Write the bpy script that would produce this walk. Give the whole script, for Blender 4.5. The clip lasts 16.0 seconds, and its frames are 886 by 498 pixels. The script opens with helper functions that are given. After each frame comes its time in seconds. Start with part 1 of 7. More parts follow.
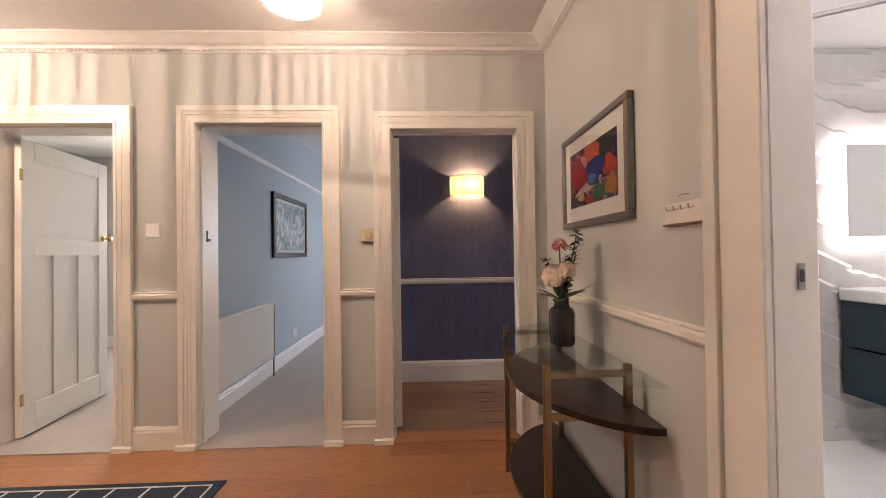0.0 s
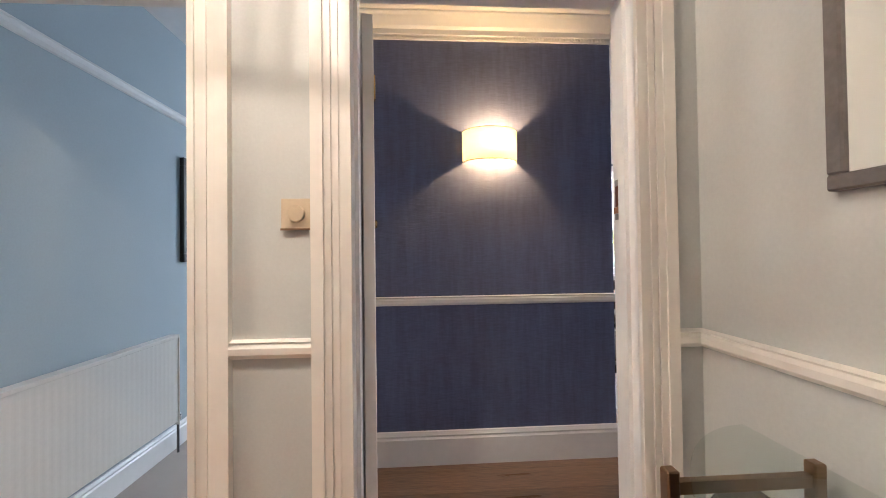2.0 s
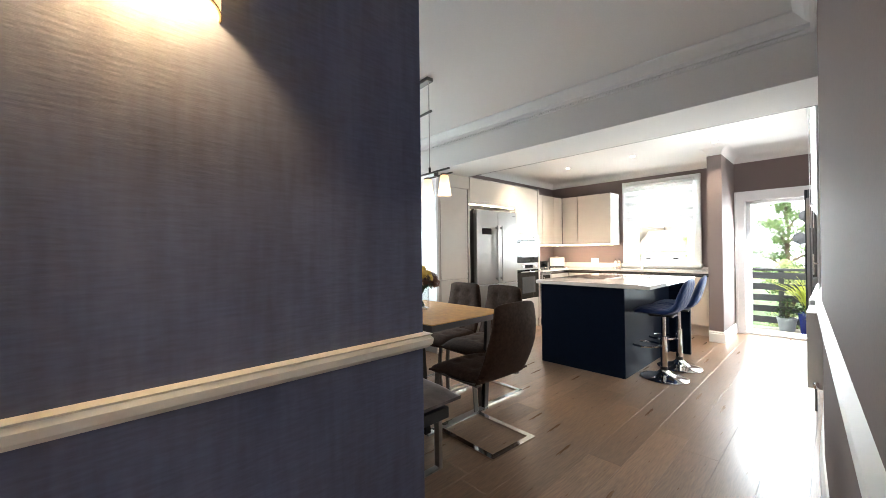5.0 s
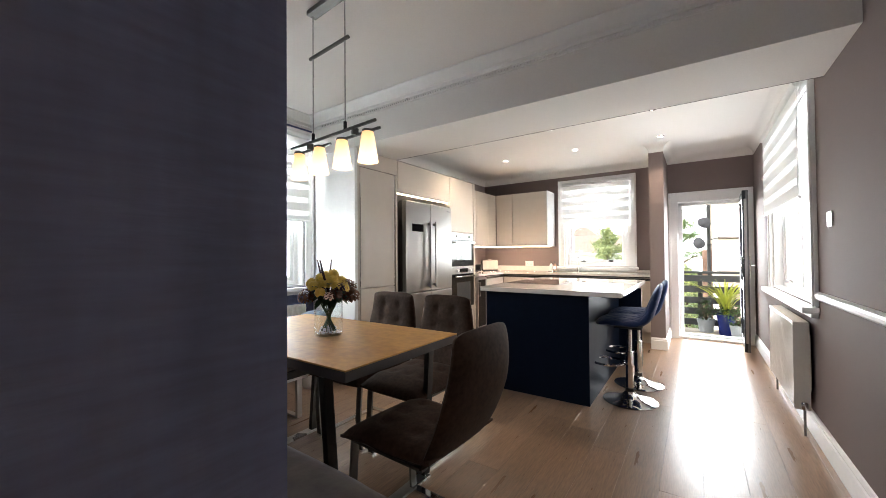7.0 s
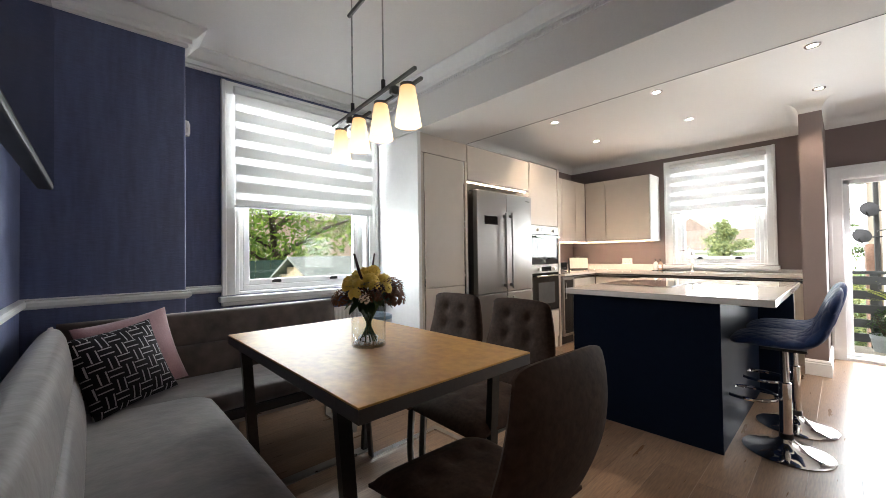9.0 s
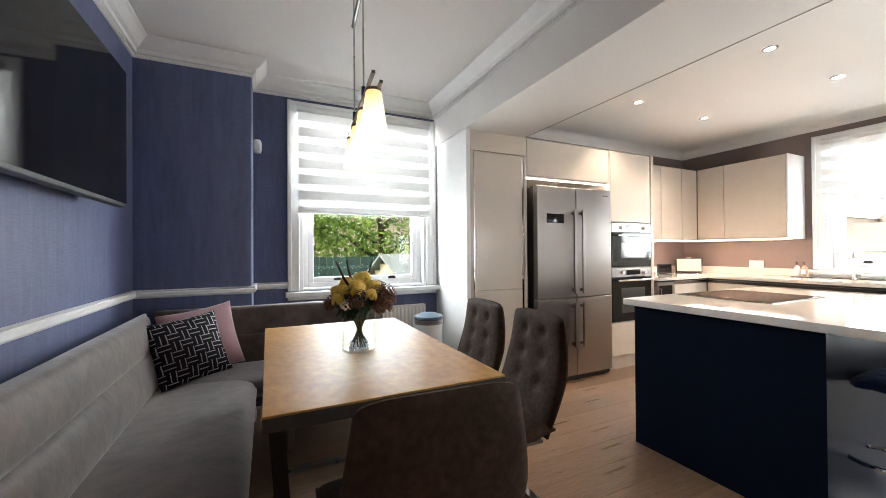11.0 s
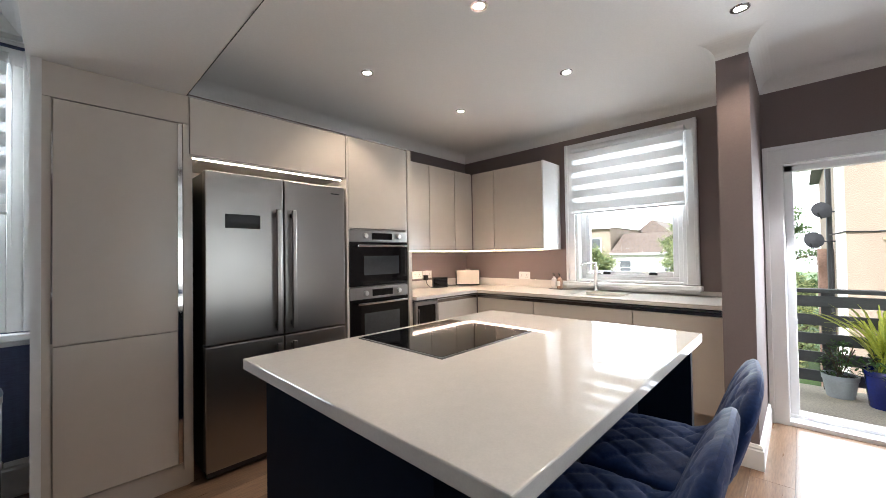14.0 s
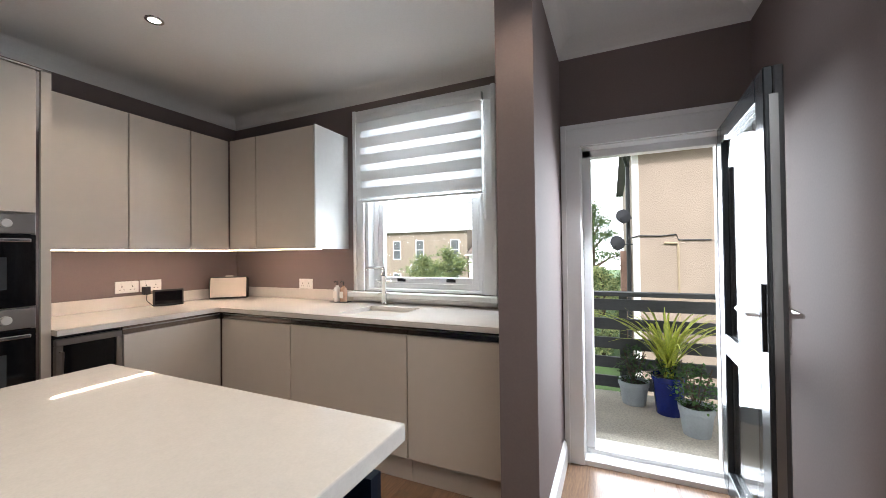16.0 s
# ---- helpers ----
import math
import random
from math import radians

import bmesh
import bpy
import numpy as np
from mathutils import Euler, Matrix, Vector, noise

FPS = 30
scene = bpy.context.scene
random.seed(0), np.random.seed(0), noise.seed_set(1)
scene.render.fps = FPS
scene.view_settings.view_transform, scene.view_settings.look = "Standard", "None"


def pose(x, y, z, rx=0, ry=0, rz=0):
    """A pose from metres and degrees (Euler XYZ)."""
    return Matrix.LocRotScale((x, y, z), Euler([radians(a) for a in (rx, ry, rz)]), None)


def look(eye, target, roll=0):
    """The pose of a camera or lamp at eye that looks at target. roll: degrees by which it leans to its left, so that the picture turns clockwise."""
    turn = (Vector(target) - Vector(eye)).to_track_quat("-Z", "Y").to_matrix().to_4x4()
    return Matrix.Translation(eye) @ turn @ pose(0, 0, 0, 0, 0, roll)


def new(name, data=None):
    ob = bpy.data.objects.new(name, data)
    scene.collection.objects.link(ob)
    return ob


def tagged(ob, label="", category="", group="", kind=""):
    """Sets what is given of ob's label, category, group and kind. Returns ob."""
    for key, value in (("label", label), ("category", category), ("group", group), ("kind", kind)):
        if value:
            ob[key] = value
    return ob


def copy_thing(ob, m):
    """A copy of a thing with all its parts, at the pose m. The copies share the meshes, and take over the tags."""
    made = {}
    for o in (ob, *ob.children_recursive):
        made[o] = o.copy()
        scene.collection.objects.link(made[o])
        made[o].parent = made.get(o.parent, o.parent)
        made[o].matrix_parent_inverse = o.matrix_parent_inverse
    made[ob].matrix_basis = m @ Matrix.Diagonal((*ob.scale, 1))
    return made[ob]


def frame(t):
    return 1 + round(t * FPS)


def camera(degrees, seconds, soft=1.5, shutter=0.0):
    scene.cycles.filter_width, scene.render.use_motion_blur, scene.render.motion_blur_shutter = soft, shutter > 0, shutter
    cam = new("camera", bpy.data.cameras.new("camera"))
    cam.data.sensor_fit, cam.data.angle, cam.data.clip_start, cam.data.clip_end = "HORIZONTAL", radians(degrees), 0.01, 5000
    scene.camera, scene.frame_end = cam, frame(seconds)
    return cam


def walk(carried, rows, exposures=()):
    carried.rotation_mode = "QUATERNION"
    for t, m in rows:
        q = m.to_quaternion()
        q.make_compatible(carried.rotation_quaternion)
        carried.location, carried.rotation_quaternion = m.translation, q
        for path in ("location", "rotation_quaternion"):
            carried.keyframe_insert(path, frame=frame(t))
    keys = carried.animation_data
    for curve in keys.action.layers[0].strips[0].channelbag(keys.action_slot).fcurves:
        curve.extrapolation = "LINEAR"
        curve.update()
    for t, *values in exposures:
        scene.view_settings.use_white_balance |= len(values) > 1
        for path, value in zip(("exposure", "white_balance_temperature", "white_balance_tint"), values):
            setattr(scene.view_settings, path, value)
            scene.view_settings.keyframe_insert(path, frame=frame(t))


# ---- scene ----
# ======== camera and walk ========
cam = camera(99.8, 16.0, soft=0.6)
PATH = [
    (0, (0.071, 0.115, 1.219), (0.138, 2.114, 1.241), -0.8),
    (0.5, (0.056, 0.429, 1.2), (0.114, 2.428, 1.22), -0.8),
    (1, (0.042, 0.8, 1.208), (0.085, 2.8, 1.231), -0.7),
    (1.5, (0.013, 1.178, 1.213), (0.095, 3.176, 1.246), -1.0),
    (2, (0.009, 1.493, 1.226), (0.13, 3.49, 1.254), -0.7),
    (2.5, (-0.048, 1.795, 1.252), (0.246, 3.773, 1.277), -0.4),
    (3, (-0.035, 2.013, 1.245), (0.476, 3.947, 1.269), -0.5),
    (3.5, (0.002, 2.226, 1.26), (0.749, 4.081, 1.281), -0.5),
    (4, (0.088, 2.423, 1.269), (1.059, 4.171, 1.287), -0.5),
    (4.5, (0.2, 2.588, 1.269), (1.398, 4.189, 1.283), -0.8),
    (5, (0.373, 2.75, 1.247), (1.753, 4.198, 1.259), -0.7),
    (5.2, (0.435, 2.821, 1.232), (1.87, 4.214, 1.257), -0.6),
    (7.3, (1.076, 3.49, 1.195), (2.735, 4.606, 1.225), -0.5),
    (7.5, (1.116, 3.517, 1.178), (2.765, 4.649, 1.214), -0.9),
    (8, (1.235, 3.604, 1.178), (2.836, 4.802, 1.212), -0.9),
    (8.5, (1.342, 3.644, 1.167), (2.845, 4.963, 1.199), -0.8),
    (9, (1.453, 3.652, 1.173), (2.817, 5.114, 1.205), -0.8),
    (9.2, (1.488, 3.653, 1.169), (2.789, 5.171, 1.204), -0.8),
    (11.3, (2.086, 3.391, 1.242), (2.923, 5.207, 1.253), -0.4),
    (11.5, (2.171, 3.433, 1.255), (3.039, 5.236, 1.268), -0.7),
    (12, (2.432, 3.501, 1.259), (3.426, 5.236, 1.283), -0.7),
    (12.5, (2.707, 3.519, 1.268), (3.866, 5.149, 1.294), -0.9),
    (13, (2.999, 3.519, 1.285), (4.267, 5.065, 1.317), -0.9),
    (13.5, (3.259, 3.538, 1.286), (4.601, 5.021, 1.312), -0.9),
    (14, (3.527, 3.565, 1.287), (4.973, 4.947, 1.32), -0.9),
    (14.5, (3.808, 3.585, 1.285), (5.371, 4.832, 1.315), -0.9),
    (15, (4.133, 3.551, 1.284), (5.775, 4.693, 1.313), -0.9),
    (15.5, (4.497, 3.527, 1.282), (6.224, 4.535, 1.306), -0.8),
    (16, (4.853, 3.478, 1.282), (6.676, 4.302, 1.307), -0.7),
]
EXPOSURES = [(0.0, 1.5, 6600, 24), (0.5, 1.9, 6250, 17), (1.0, 1.92, 5950, 16), (1.5, 2.0, 5850, 14), (2.5, 2.1, 5500, 12), (3.5, 2.55, 5300, 3), (4.0, 2.5, 5600, 2), (4.5, 2.22, 5850, 3), (5.0, 2.0, 6200, 5), (7.5, 1.42, 6500, 10), (9.0, 1.32, 6500, 10), (11.5, 1.72, 6500, 10), (12.5, 1.25, 6300, 10), (13.5, 1.1, 6200, 10), (14.0, 0.82, 6100, 10), (14.5, 0.72, 6000, 10), (15.0, 0.45, 6000, 10), (16.0, 0.35, 6050, 10)]
walk(cam, [(t, look(eye, target, roll)) for t, eye, target, roll in PATH], EXPOSURES)

# ======== world and lights ========
world = bpy.data.worlds.new("sky")
scene.world = world
world.use_nodes = True
_wn, _wl = world.node_tree.nodes, world.node_tree.links
_sky = _wn.new("ShaderNodeTexSky")
_sky.sky_type, _sky.sun_disc = "NISHITA", False
_sky.sun_elevation, _sky.sun_rotation = radians(42), radians(270)
_sky.air_density, _sky.dust_density, _sky.ozone_density = 1.0, 6.0, 0.6
_hsv = _wn.new("ShaderNodeHueSaturation")
_hsv.inputs["Saturation"].default_value = 0.35
_wl.new(_sky.outputs[0], _hsv.inputs["Color"])
_wl.new(_hsv.outputs[0], _wn["Background"].inputs["Color"])
_wn["Background"].inputs["Strength"].default_value = 0.15


def lamp(name, kind, m, energy, colour=(1, 1, 1), **values):
    data = bpy.data.lights.new(name, kind)
    data.energy, data.color = energy, colour
    if "size" in values:
        data.shape = "RECTANGLE"
        data.size, data.size_y = values["size"]
    if "radius" in values:
        data.shadow_soft_size = values["radius"]
    if "angle" in values:
        data.angle = values["angle"]
    if "cone" in values:
        data.spot_size, data.spot_blend = radians(values["cone"]), 0.6
    ob = new(name, data)
    ob.matrix_world = m
    return ob


DAY = (0.93, 0.97, 1.0)
WARM = (1.0, 0.80, 0.58)
lamp("sun", "SUN", look((0, 0, 20), (7.5, 0.0, 13.2)), 3.6, (1.0, 0.96, 0.9), angle=radians(8))
lamp("daylight_north_window", "AREA", look((2.78, 6.9, 1.65), (2.78, 4, 1.0)), 30, DAY, size=(1.15, 1.45))
lamp("daylight_east_window", "AREA", look((7.46, 4.75, 1.7), (4, 4.75, 1.0)), 29, DAY, size=(0.95, 1.3))
lamp("daylight_back_door", "AREA", look((7.5, 3.28, 1.05), (4, 3.28, -0.8)), 31, DAY, size=(0.7, 1.8))
lamp("daylight_south_window", "AREA", look((5.13, 2.62, 1.6), (5.13, 5, 1.0)), 14, DAY, size=(1.5, 1.4))
lamp("daylight_bedroom", "AREA", look((0.5, 6.66, 1.6), (-0.6, 4, 1.0)), 15, DAY, size=(1.1, 1.4))
# added lamp that brightens the side room, whose own light source is unseen
lamp("side_room_fill", "AREA", look((-3.0, 5.36, 1.6), (-3, 3, 1.0)), 18, (1.0, 0.93, 0.80), size=(1.2, 1.4))
HALL_BULBS = [(0.002, 0.002, 14), (-0.04, -0.03, 2.5), (0.03, 0.04, 2.5)]
HALL_LIGHTS = [(-0.53, 1.78), (-2.75, 1.62)]
for (_cx, _cy), _share in zip(HALL_LIGHTS, (0.8, 2.1)):
    for _x, _y, _w in HALL_BULBS:
        lamp("hall_bulb", "POINT", pose(_cx + _x, _cy + _y, 2.448), _w * _share, WARM, radius=0.005)
lamp("wall_lamp_bulb", "POINT", pose(0.455, 3.607, 1.862), 7.0, (1.0, 0.60, 0.23), radius=0.03)
# added lamp with no fitting, to brighten the bathroom
lamp("bathroom_fill", "POINT", pose(2.1, 0.6, 2.3), 15, (1.0, 0.95, 0.9), radius=0.1)
SPOTS = [(x, y) for x in (5.05, 6.05) for y in (5.73, 4.735, 3.765)]
for _x, _y in SPOTS:
    lamp("spot_beam", "SPOT", look((_x, _y, 2.555), (_x, _y, 0)), 15, (1.0, 0.80, 0.60), radius=0.03, cone=110)


# ======== materials ========
def material(name, base, rough=0.5, metal=0.0, var=0.06, scale=6.0, grain=60.0, bump=0.05, stretch=(1, 1, 1), spec=0.5, coat=0.0,
             second=None, per_object=0.0, sheen=0.0, rough_var=0.05):
    """A surface with cloudy variation, fine grain and relief; second is a colour that the clouds mix in."""
    m = bpy.data.materials.new(name)
    m.use_nodes = True
    n, l = m.node_tree.nodes, m.node_tree.links
    b = n["Principled BSDF"]
    co = n.new("ShaderNodeTexCoord")
    mp = n.new("ShaderNodeMapping")
    mp.inputs["Scale"].default_value = stretch
    l.new(co.outputs["Object"], mp.inputs["Vector"])
    big, fine = n.new("ShaderNodeTexNoise"), n.new("ShaderNodeTexNoise")
    big.inputs["Scale"].default_value, big.inputs["Detail"].default_value = scale, 4
    fine.inputs["Scale"].default_value, fine.inputs["Detail"].default_value = grain, 3
    for t in (big, fine):
        l.new(mp.outputs[0], t.inputs["Vector"])
    ramp = n.new("ShaderNodeMapRange")
    ramp.inputs["From Min"].default_value, ramp.inputs["From Max"].default_value = 0.3, 0.7
    add = n.new("ShaderNodeMath")
    add.operation = "MULTIPLY_ADD"
    add.inputs[1].default_value = 0.6
    l.new(fine.outputs["Fac"], add.inputs[0])
    half = n.new("ShaderNodeMath")
    half.operation = "MULTIPLY"
    half.inputs[1].default_value = 0.4
    l.new(big.outputs["Fac"], half.inputs[0])
    l.new(half.outputs[0], add.inputs[2])
    l.new(add.outputs[0], ramp.inputs["Value"])
    mix = n.new("ShaderNodeMix")
    mix.data_type = "RGBA"
    lo = tuple(c * (1 - var) for c in base) if second is None else second
    hi = tuple(min(1, c * (1 + var)) for c in base)
    mix.inputs["A"].default_value, mix.inputs["B"].default_value = (*lo, 1), (*hi, 1)
    l.new(ramp.outputs[0], mix.inputs["Factor"])
    colour = mix.outputs["Result"]
    if per_object:
        info, hs = n.new("ShaderNodeObjectInfo"), n.new("ShaderNodeHueSaturation")
        mr = n.new("ShaderNodeMapRange")
        mr.inputs["To Min"].default_value, mr.inputs["To Max"].default_value = 1 - per_object, 1 + per_object
        l.new(info.outputs["Random"], mr.inputs["Value"])
        l.new(mr.outputs[0], hs.inputs["Value"])
        l.new(colour, hs.inputs["Color"])
        colour = hs.outputs[0]
    l.new(colour, b.inputs["Base Color"])
    rr = n.new("ShaderNodeMapRange")
    rr.inputs["To Min"].default_value, rr.inputs["To Max"].default_value = max(0.02, rough - rough_var), min(1, rough + rough_var)
    l.new(big.outputs["Fac"], rr.inputs["Value"])
    l.new(rr.outputs[0], b.inputs["Roughness"])
    b.inputs["Metallic"].default_value = metal
    b.inputs["Specular IOR Level"].default_value = spec
    b.inputs["Coat Weight"].default_value = coat
    b.inputs["Coat Roughness"].default_value = 0.08
    b.inputs["Sheen Weight"].default_value = sheen
    if bump:
        bp = n.new("ShaderNodeBump")
        bp.inputs["Strength"].default_value, bp.inputs["Distance"].default_value = bump, 0.01
        l.new(fine.outputs["Fac"], bp.inputs["Height"])
        l.new(bp.outputs[0], b.inputs["Normal"])
    return m


def glow(name, colour, strength):
    m = bpy.data.materials.new(name)
    m.use_nodes = True
    b = m.node_tree.nodes["Principled BSDF"]
    b.inputs["Base Color"].default_value = (*colour, 1)
    b.inputs["Emission Color"].default_value = (*colour, 1)
    b.inputs["Emission Strength"].default_value = strength
    return m


def lit_shade(name, top, bottom, strength):
    """Glowing opal glass; the emission colour brightens downwards, in place of a bulb low inside."""
    m = glow(name, bottom, strength)
    n, l = m.node_tree.nodes, m.node_tree.links
    co, xyz, ramp = n.new("ShaderNodeTexCoord"), n.new("ShaderNodeSeparateXYZ"), n.new("ShaderNodeValToRGB")
    l.new(co.outputs["Generated"], xyz.inputs[0])
    l.new(xyz.outputs["Z"], ramp.inputs["Fac"])
    ramp.color_ramp.elements[0].color, ramp.color_ramp.elements[1].color = (*bottom, 1), (*top, 1)
    ramp.color_ramp.elements[0].position = 0.15
    l.new(ramp.outputs["Color"], n["Principled BSDF"].inputs["Emission Color"])
    return m


def clear(name, tint=(1, 1, 1), gloss=1.0, rough=0.0):
    """Thin glass: see-through, with a Fresnel gloss."""
    m = bpy.data.materials.new(name)
    m.use_nodes = True
    n, l = m.node_tree.nodes, m.node_tree.links
    n.remove(n["Principled BSDF"])
    tr, gl, fr, mx = n.new("ShaderNodeBsdfTransparent"), n.new("ShaderNodeBsdfGlossy"), n.new("ShaderNodeLayerWeight"), n.new("ShaderNodeMixShader")
    fr.inputs["Blend"].default_value = 0.5
    power, mul = n.new("ShaderNodeMath"), n.new("ShaderNodeMath")
    power.operation, mul.operation = "POWER", "MULTIPLY_ADD"
    power.inputs[1].default_value = 5.0
    mul.inputs[1].default_value, mul.inputs[2].default_value = 0.9 * gloss, 0.04 * gloss
    tr.inputs["Color"].default_value = (*tint, 1)
    gl.inputs["Roughness"].default_value = rough
    l.new(fr.outputs["Facing"], power.inputs[0])
    l.new(power.outputs[0], mul.inputs[0])
    l.new(mul.outputs[0], mx.inputs["Fac"])
    l.new(tr.outputs[0], mx.inputs[1])
    l.new(gl.outputs[0], mx.inputs[2])
    l.new(mx.outputs[0], n["Material Output"].inputs["Surface"])
    return m


def cloth_sheer(name, colour, through_it, clear_it=0.0, per_leaf=False):
    """Cloth that lets light through; clear_it is how much one sees through it."""
    m = bpy.data.materials.new(name)
    m.use_nodes = True
    n, l = m.node_tree.nodes, m.node_tree.links
    n.remove(n["Principled BSDF"])
    d, t, c = n.new("ShaderNodeBsdfDiffuse"), n.new("ShaderNodeBsdfTranslucent"), n.new("ShaderNodeBsdfTransparent")
    tex = n.new("ShaderNodeTexNoise")
    tex.inputs["Scale"].default_value = 220
    mc = n.new("ShaderNodeMix")
    mc.data_type = "RGBA"
    mc.inputs["A"].default_value, mc.inputs["B"].default_value = (*[v * 0.9 for v in colour], 1), (*colour, 1)
    if per_leaf:
        geo = n.new("ShaderNodeNewGeometry")
        l.new(geo.outputs["Random Per Island"], mc.inputs["Factor"])
        mc.inputs["A"].default_value, mc.inputs["B"].default_value = (colour[0] * 0.45, colour[1] * 0.55, colour[2] * 0.6, 1), (colour[0] * 1.35, colour[1] * 1.2, colour[2] * 1.1, 1)
    else:
        l.new(tex.outputs["Fac"], mc.inputs["Factor"])
    for k in (d, t):
        l.new(mc.outputs["Result"], k.inputs["Color"])
    a, b = n.new("ShaderNodeMixShader"), n.new("ShaderNodeMixShader")
    a.inputs[0].default_value, b.inputs[0].default_value = through_it, clear_it
    l.new(d.outputs[0], a.inputs[1])
    l.new(t.outputs[0], a.inputs[2])
    l.new(a.outputs[0], b.inputs[1])
    l.new(c.outputs[0], b.inputs[2])
    l.new(b.outputs[0], n["Material Output"].inputs["Surface"])
    return m


def grasscloth(name, base):
    """Wallpaper with vertical cloudy streaks and fine horizontal ribs."""
    m = bpy.data.materials.new(name)
    m.use_nodes = True
    n, l = m.node_tree.nodes, m.node_tree.links
    b = n["Principled BSDF"]
    co = n.new("ShaderNodeTexCoord")
    outs = []
    for stretch, detail in (((14, 14, 0.9), 5), ((45, 45, 6), 3), ((22, 22, 150), 3)):
        mp, tx = n.new("ShaderNodeMapping"), n.new("ShaderNodeTexNoise")
        mp.inputs["Scale"].default_value = stretch
        tx.inputs["Scale"].default_value, tx.inputs["Detail"].default_value = 1.0, detail
        l.new(co.outputs["Object"], mp.inputs["Vector"])
        l.new(mp.outputs[0], tx.inputs["Vector"])
        outs.append(tx.outputs["Fac"])
    a1, a2 = n.new("ShaderNodeMath"), n.new("ShaderNodeMath")
    a1.operation = a2.operation = "ADD"
    l.new(outs[0], a1.inputs[0])
    l.new(outs[1], a1.inputs[1])
    l.new(a1.outputs[0], a2.inputs[0])
    l.new(outs[2], a2.inputs[1])
    mr, mx = n.new("ShaderNodeMapRange"), n.new("ShaderNodeMix")
    mr.inputs["From Min"].default_value, mr.inputs["From Max"].default_value = 1.1, 1.9
    mx.data_type = "RGBA"
    mx.inputs["A"].default_value = (*[c * 0.8 for c in base], 1)
    mx.inputs["B"].default_value = (*[c * 1.2 for c in base], 1)
    l.new(a2.outputs[0], mr.inputs["Value"])
    l.new(mr.outputs[0], mx.inputs["Factor"])
    l.new(mx.outputs["Result"], b.inputs["Base Color"])
    b.inputs["Roughness"].default_value, b.inputs["Specular IOR Level"].default_value = 0.5, 0.4
    bp = n.new("ShaderNodeBump")
    bp.inputs["Strength"].default_value, bp.inputs["Distance"].default_value = 0.14, 0.005
    l.new(outs[2], bp.inputs["Height"])
    l.new(bp.outputs[0], b.inputs["Normal"])
    return m


M = {}
M["hall_wall"] = material("hall wallpaper", (0.56, 0.572, 0.552), 0.75, var=0.04, scale=2, grain=120, bump=0.04)
M["woodwork"] = material("white gloss paint", (0.83, 0.795, 0.735), 0.32, var=0.03, scale=3, grain=25, bump=0.03)
M["white"] = material("bright white paint", (0.8, 0.8, 0.79), 0.35, var=0.03, scale=3, grain=25, bump=0.03)
M["ceiling"] = material("ceiling paint", (0.76, 0.745, 0.725), 0.9, var=0.03, scale=1.5, grain=90, bump=0.03)
M["blue_paper"] = grasscloth("blue grasscloth wallpaper", (0.105, 0.123, 0.224))
M["taupe"] = material("taupe wall paint", (0.20, 0.158, 0.15), 0.75, spec=0.3, var=0.05, scale=2, grain=110, bump=0.04)
M["bedroom_wall"] = material("pale blue wall paint", (0.40, 0.47, 0.51), 0.75, var=0.04, scale=2, grain=110, bump=0.03)
M["carpet"] = material("grey carpet", (0.42, 0.39, 0.36), 0.95, var=0.12, scale=4, grain=300, bump=0.5)
M["oak"] = material("grey oiled oak", (0.235, 0.145, 0.09), 0.29, var=0.3, scale=3, grain=14, bump=0.08, stretch=(0.9, 9, 9), per_object=0.22, second=(0.15, 0.093, 0.06))
M["hall_oak"] = material("warm oak", (0.36, 0.17, 0.075), 0.35, var=0.22, scale=3, grain=14, bump=0.06, stretch=(0.9, 9, 9), per_object=0.12, second=(0.26, 0.115, 0.05))
M["underfloor"] = material("dark joint", (0.03, 0.022, 0.018), 0.9)
M["cashmere"] = material("cashmere cabinet lacquer", (0.61, 0.55, 0.485), 0.22, var=0.02, scale=1.5, grain=12, bump=0.01)
M["quartz"] = material("pale quartz", (0.70, 0.665, 0.62), 0.035, var=0.05, scale=30, grain=180, bump=0.0, rough_var=0.012)
M["navy_gloss"] = material("navy gloss panel", (0.005, 0.0085, 0.018), 0.45, spec=0.03, var=0.1, scale=2, grain=20, bump=0.0)
M["steel"] = material("brushed steel", (0.36, 0.342, 0.325), 0.30, metal=1.0, var=0.02, scale=1, grain=200, bump=0.0, stretch=(6, 6, 0.3), rough_var=0.03)
M["chrome"] = material("chrome", (0.72, 0.71, 0.70), 0.07, metal=1.0, var=0.03, bump=0.0, rough_var=0.02)
M["black_glass"] = material("black glass", (0.006, 0.006, 0.007), 0.05, spec=0.35, var=0.1, bump=0.0, rough_var=0.01)
M["black"] = material("black plastic", (0.015, 0.015, 0.016), 0.45, var=0.1, bump=0.02)
M["glass"] = clear("window glass", (0.97, 0.985, 0.98))


# ======== mesh helpers ========
def box(bm, x0, x1, y0, y1, z0, z1, m=None):
    vs = [bm.verts.new((x, y, z)) for x in (x0, x1) for y in (y0, y1) for z in (z0, z1)]
    if m is not None:
        for v in vs:
            v.co = m @ v.co
    for f in ((0, 1, 3, 2), (4, 6, 7, 5), (0, 4, 5, 1), (2, 3, 7, 6), (0, 2, 6, 4), (1, 5, 7, 3)):
        bm.faces.new([vs[i] for i in f])
    return bm


def boxes(*dims):
    bm = bmesh.new()
    for d in dims:
        box(bm, *d)
    return bm


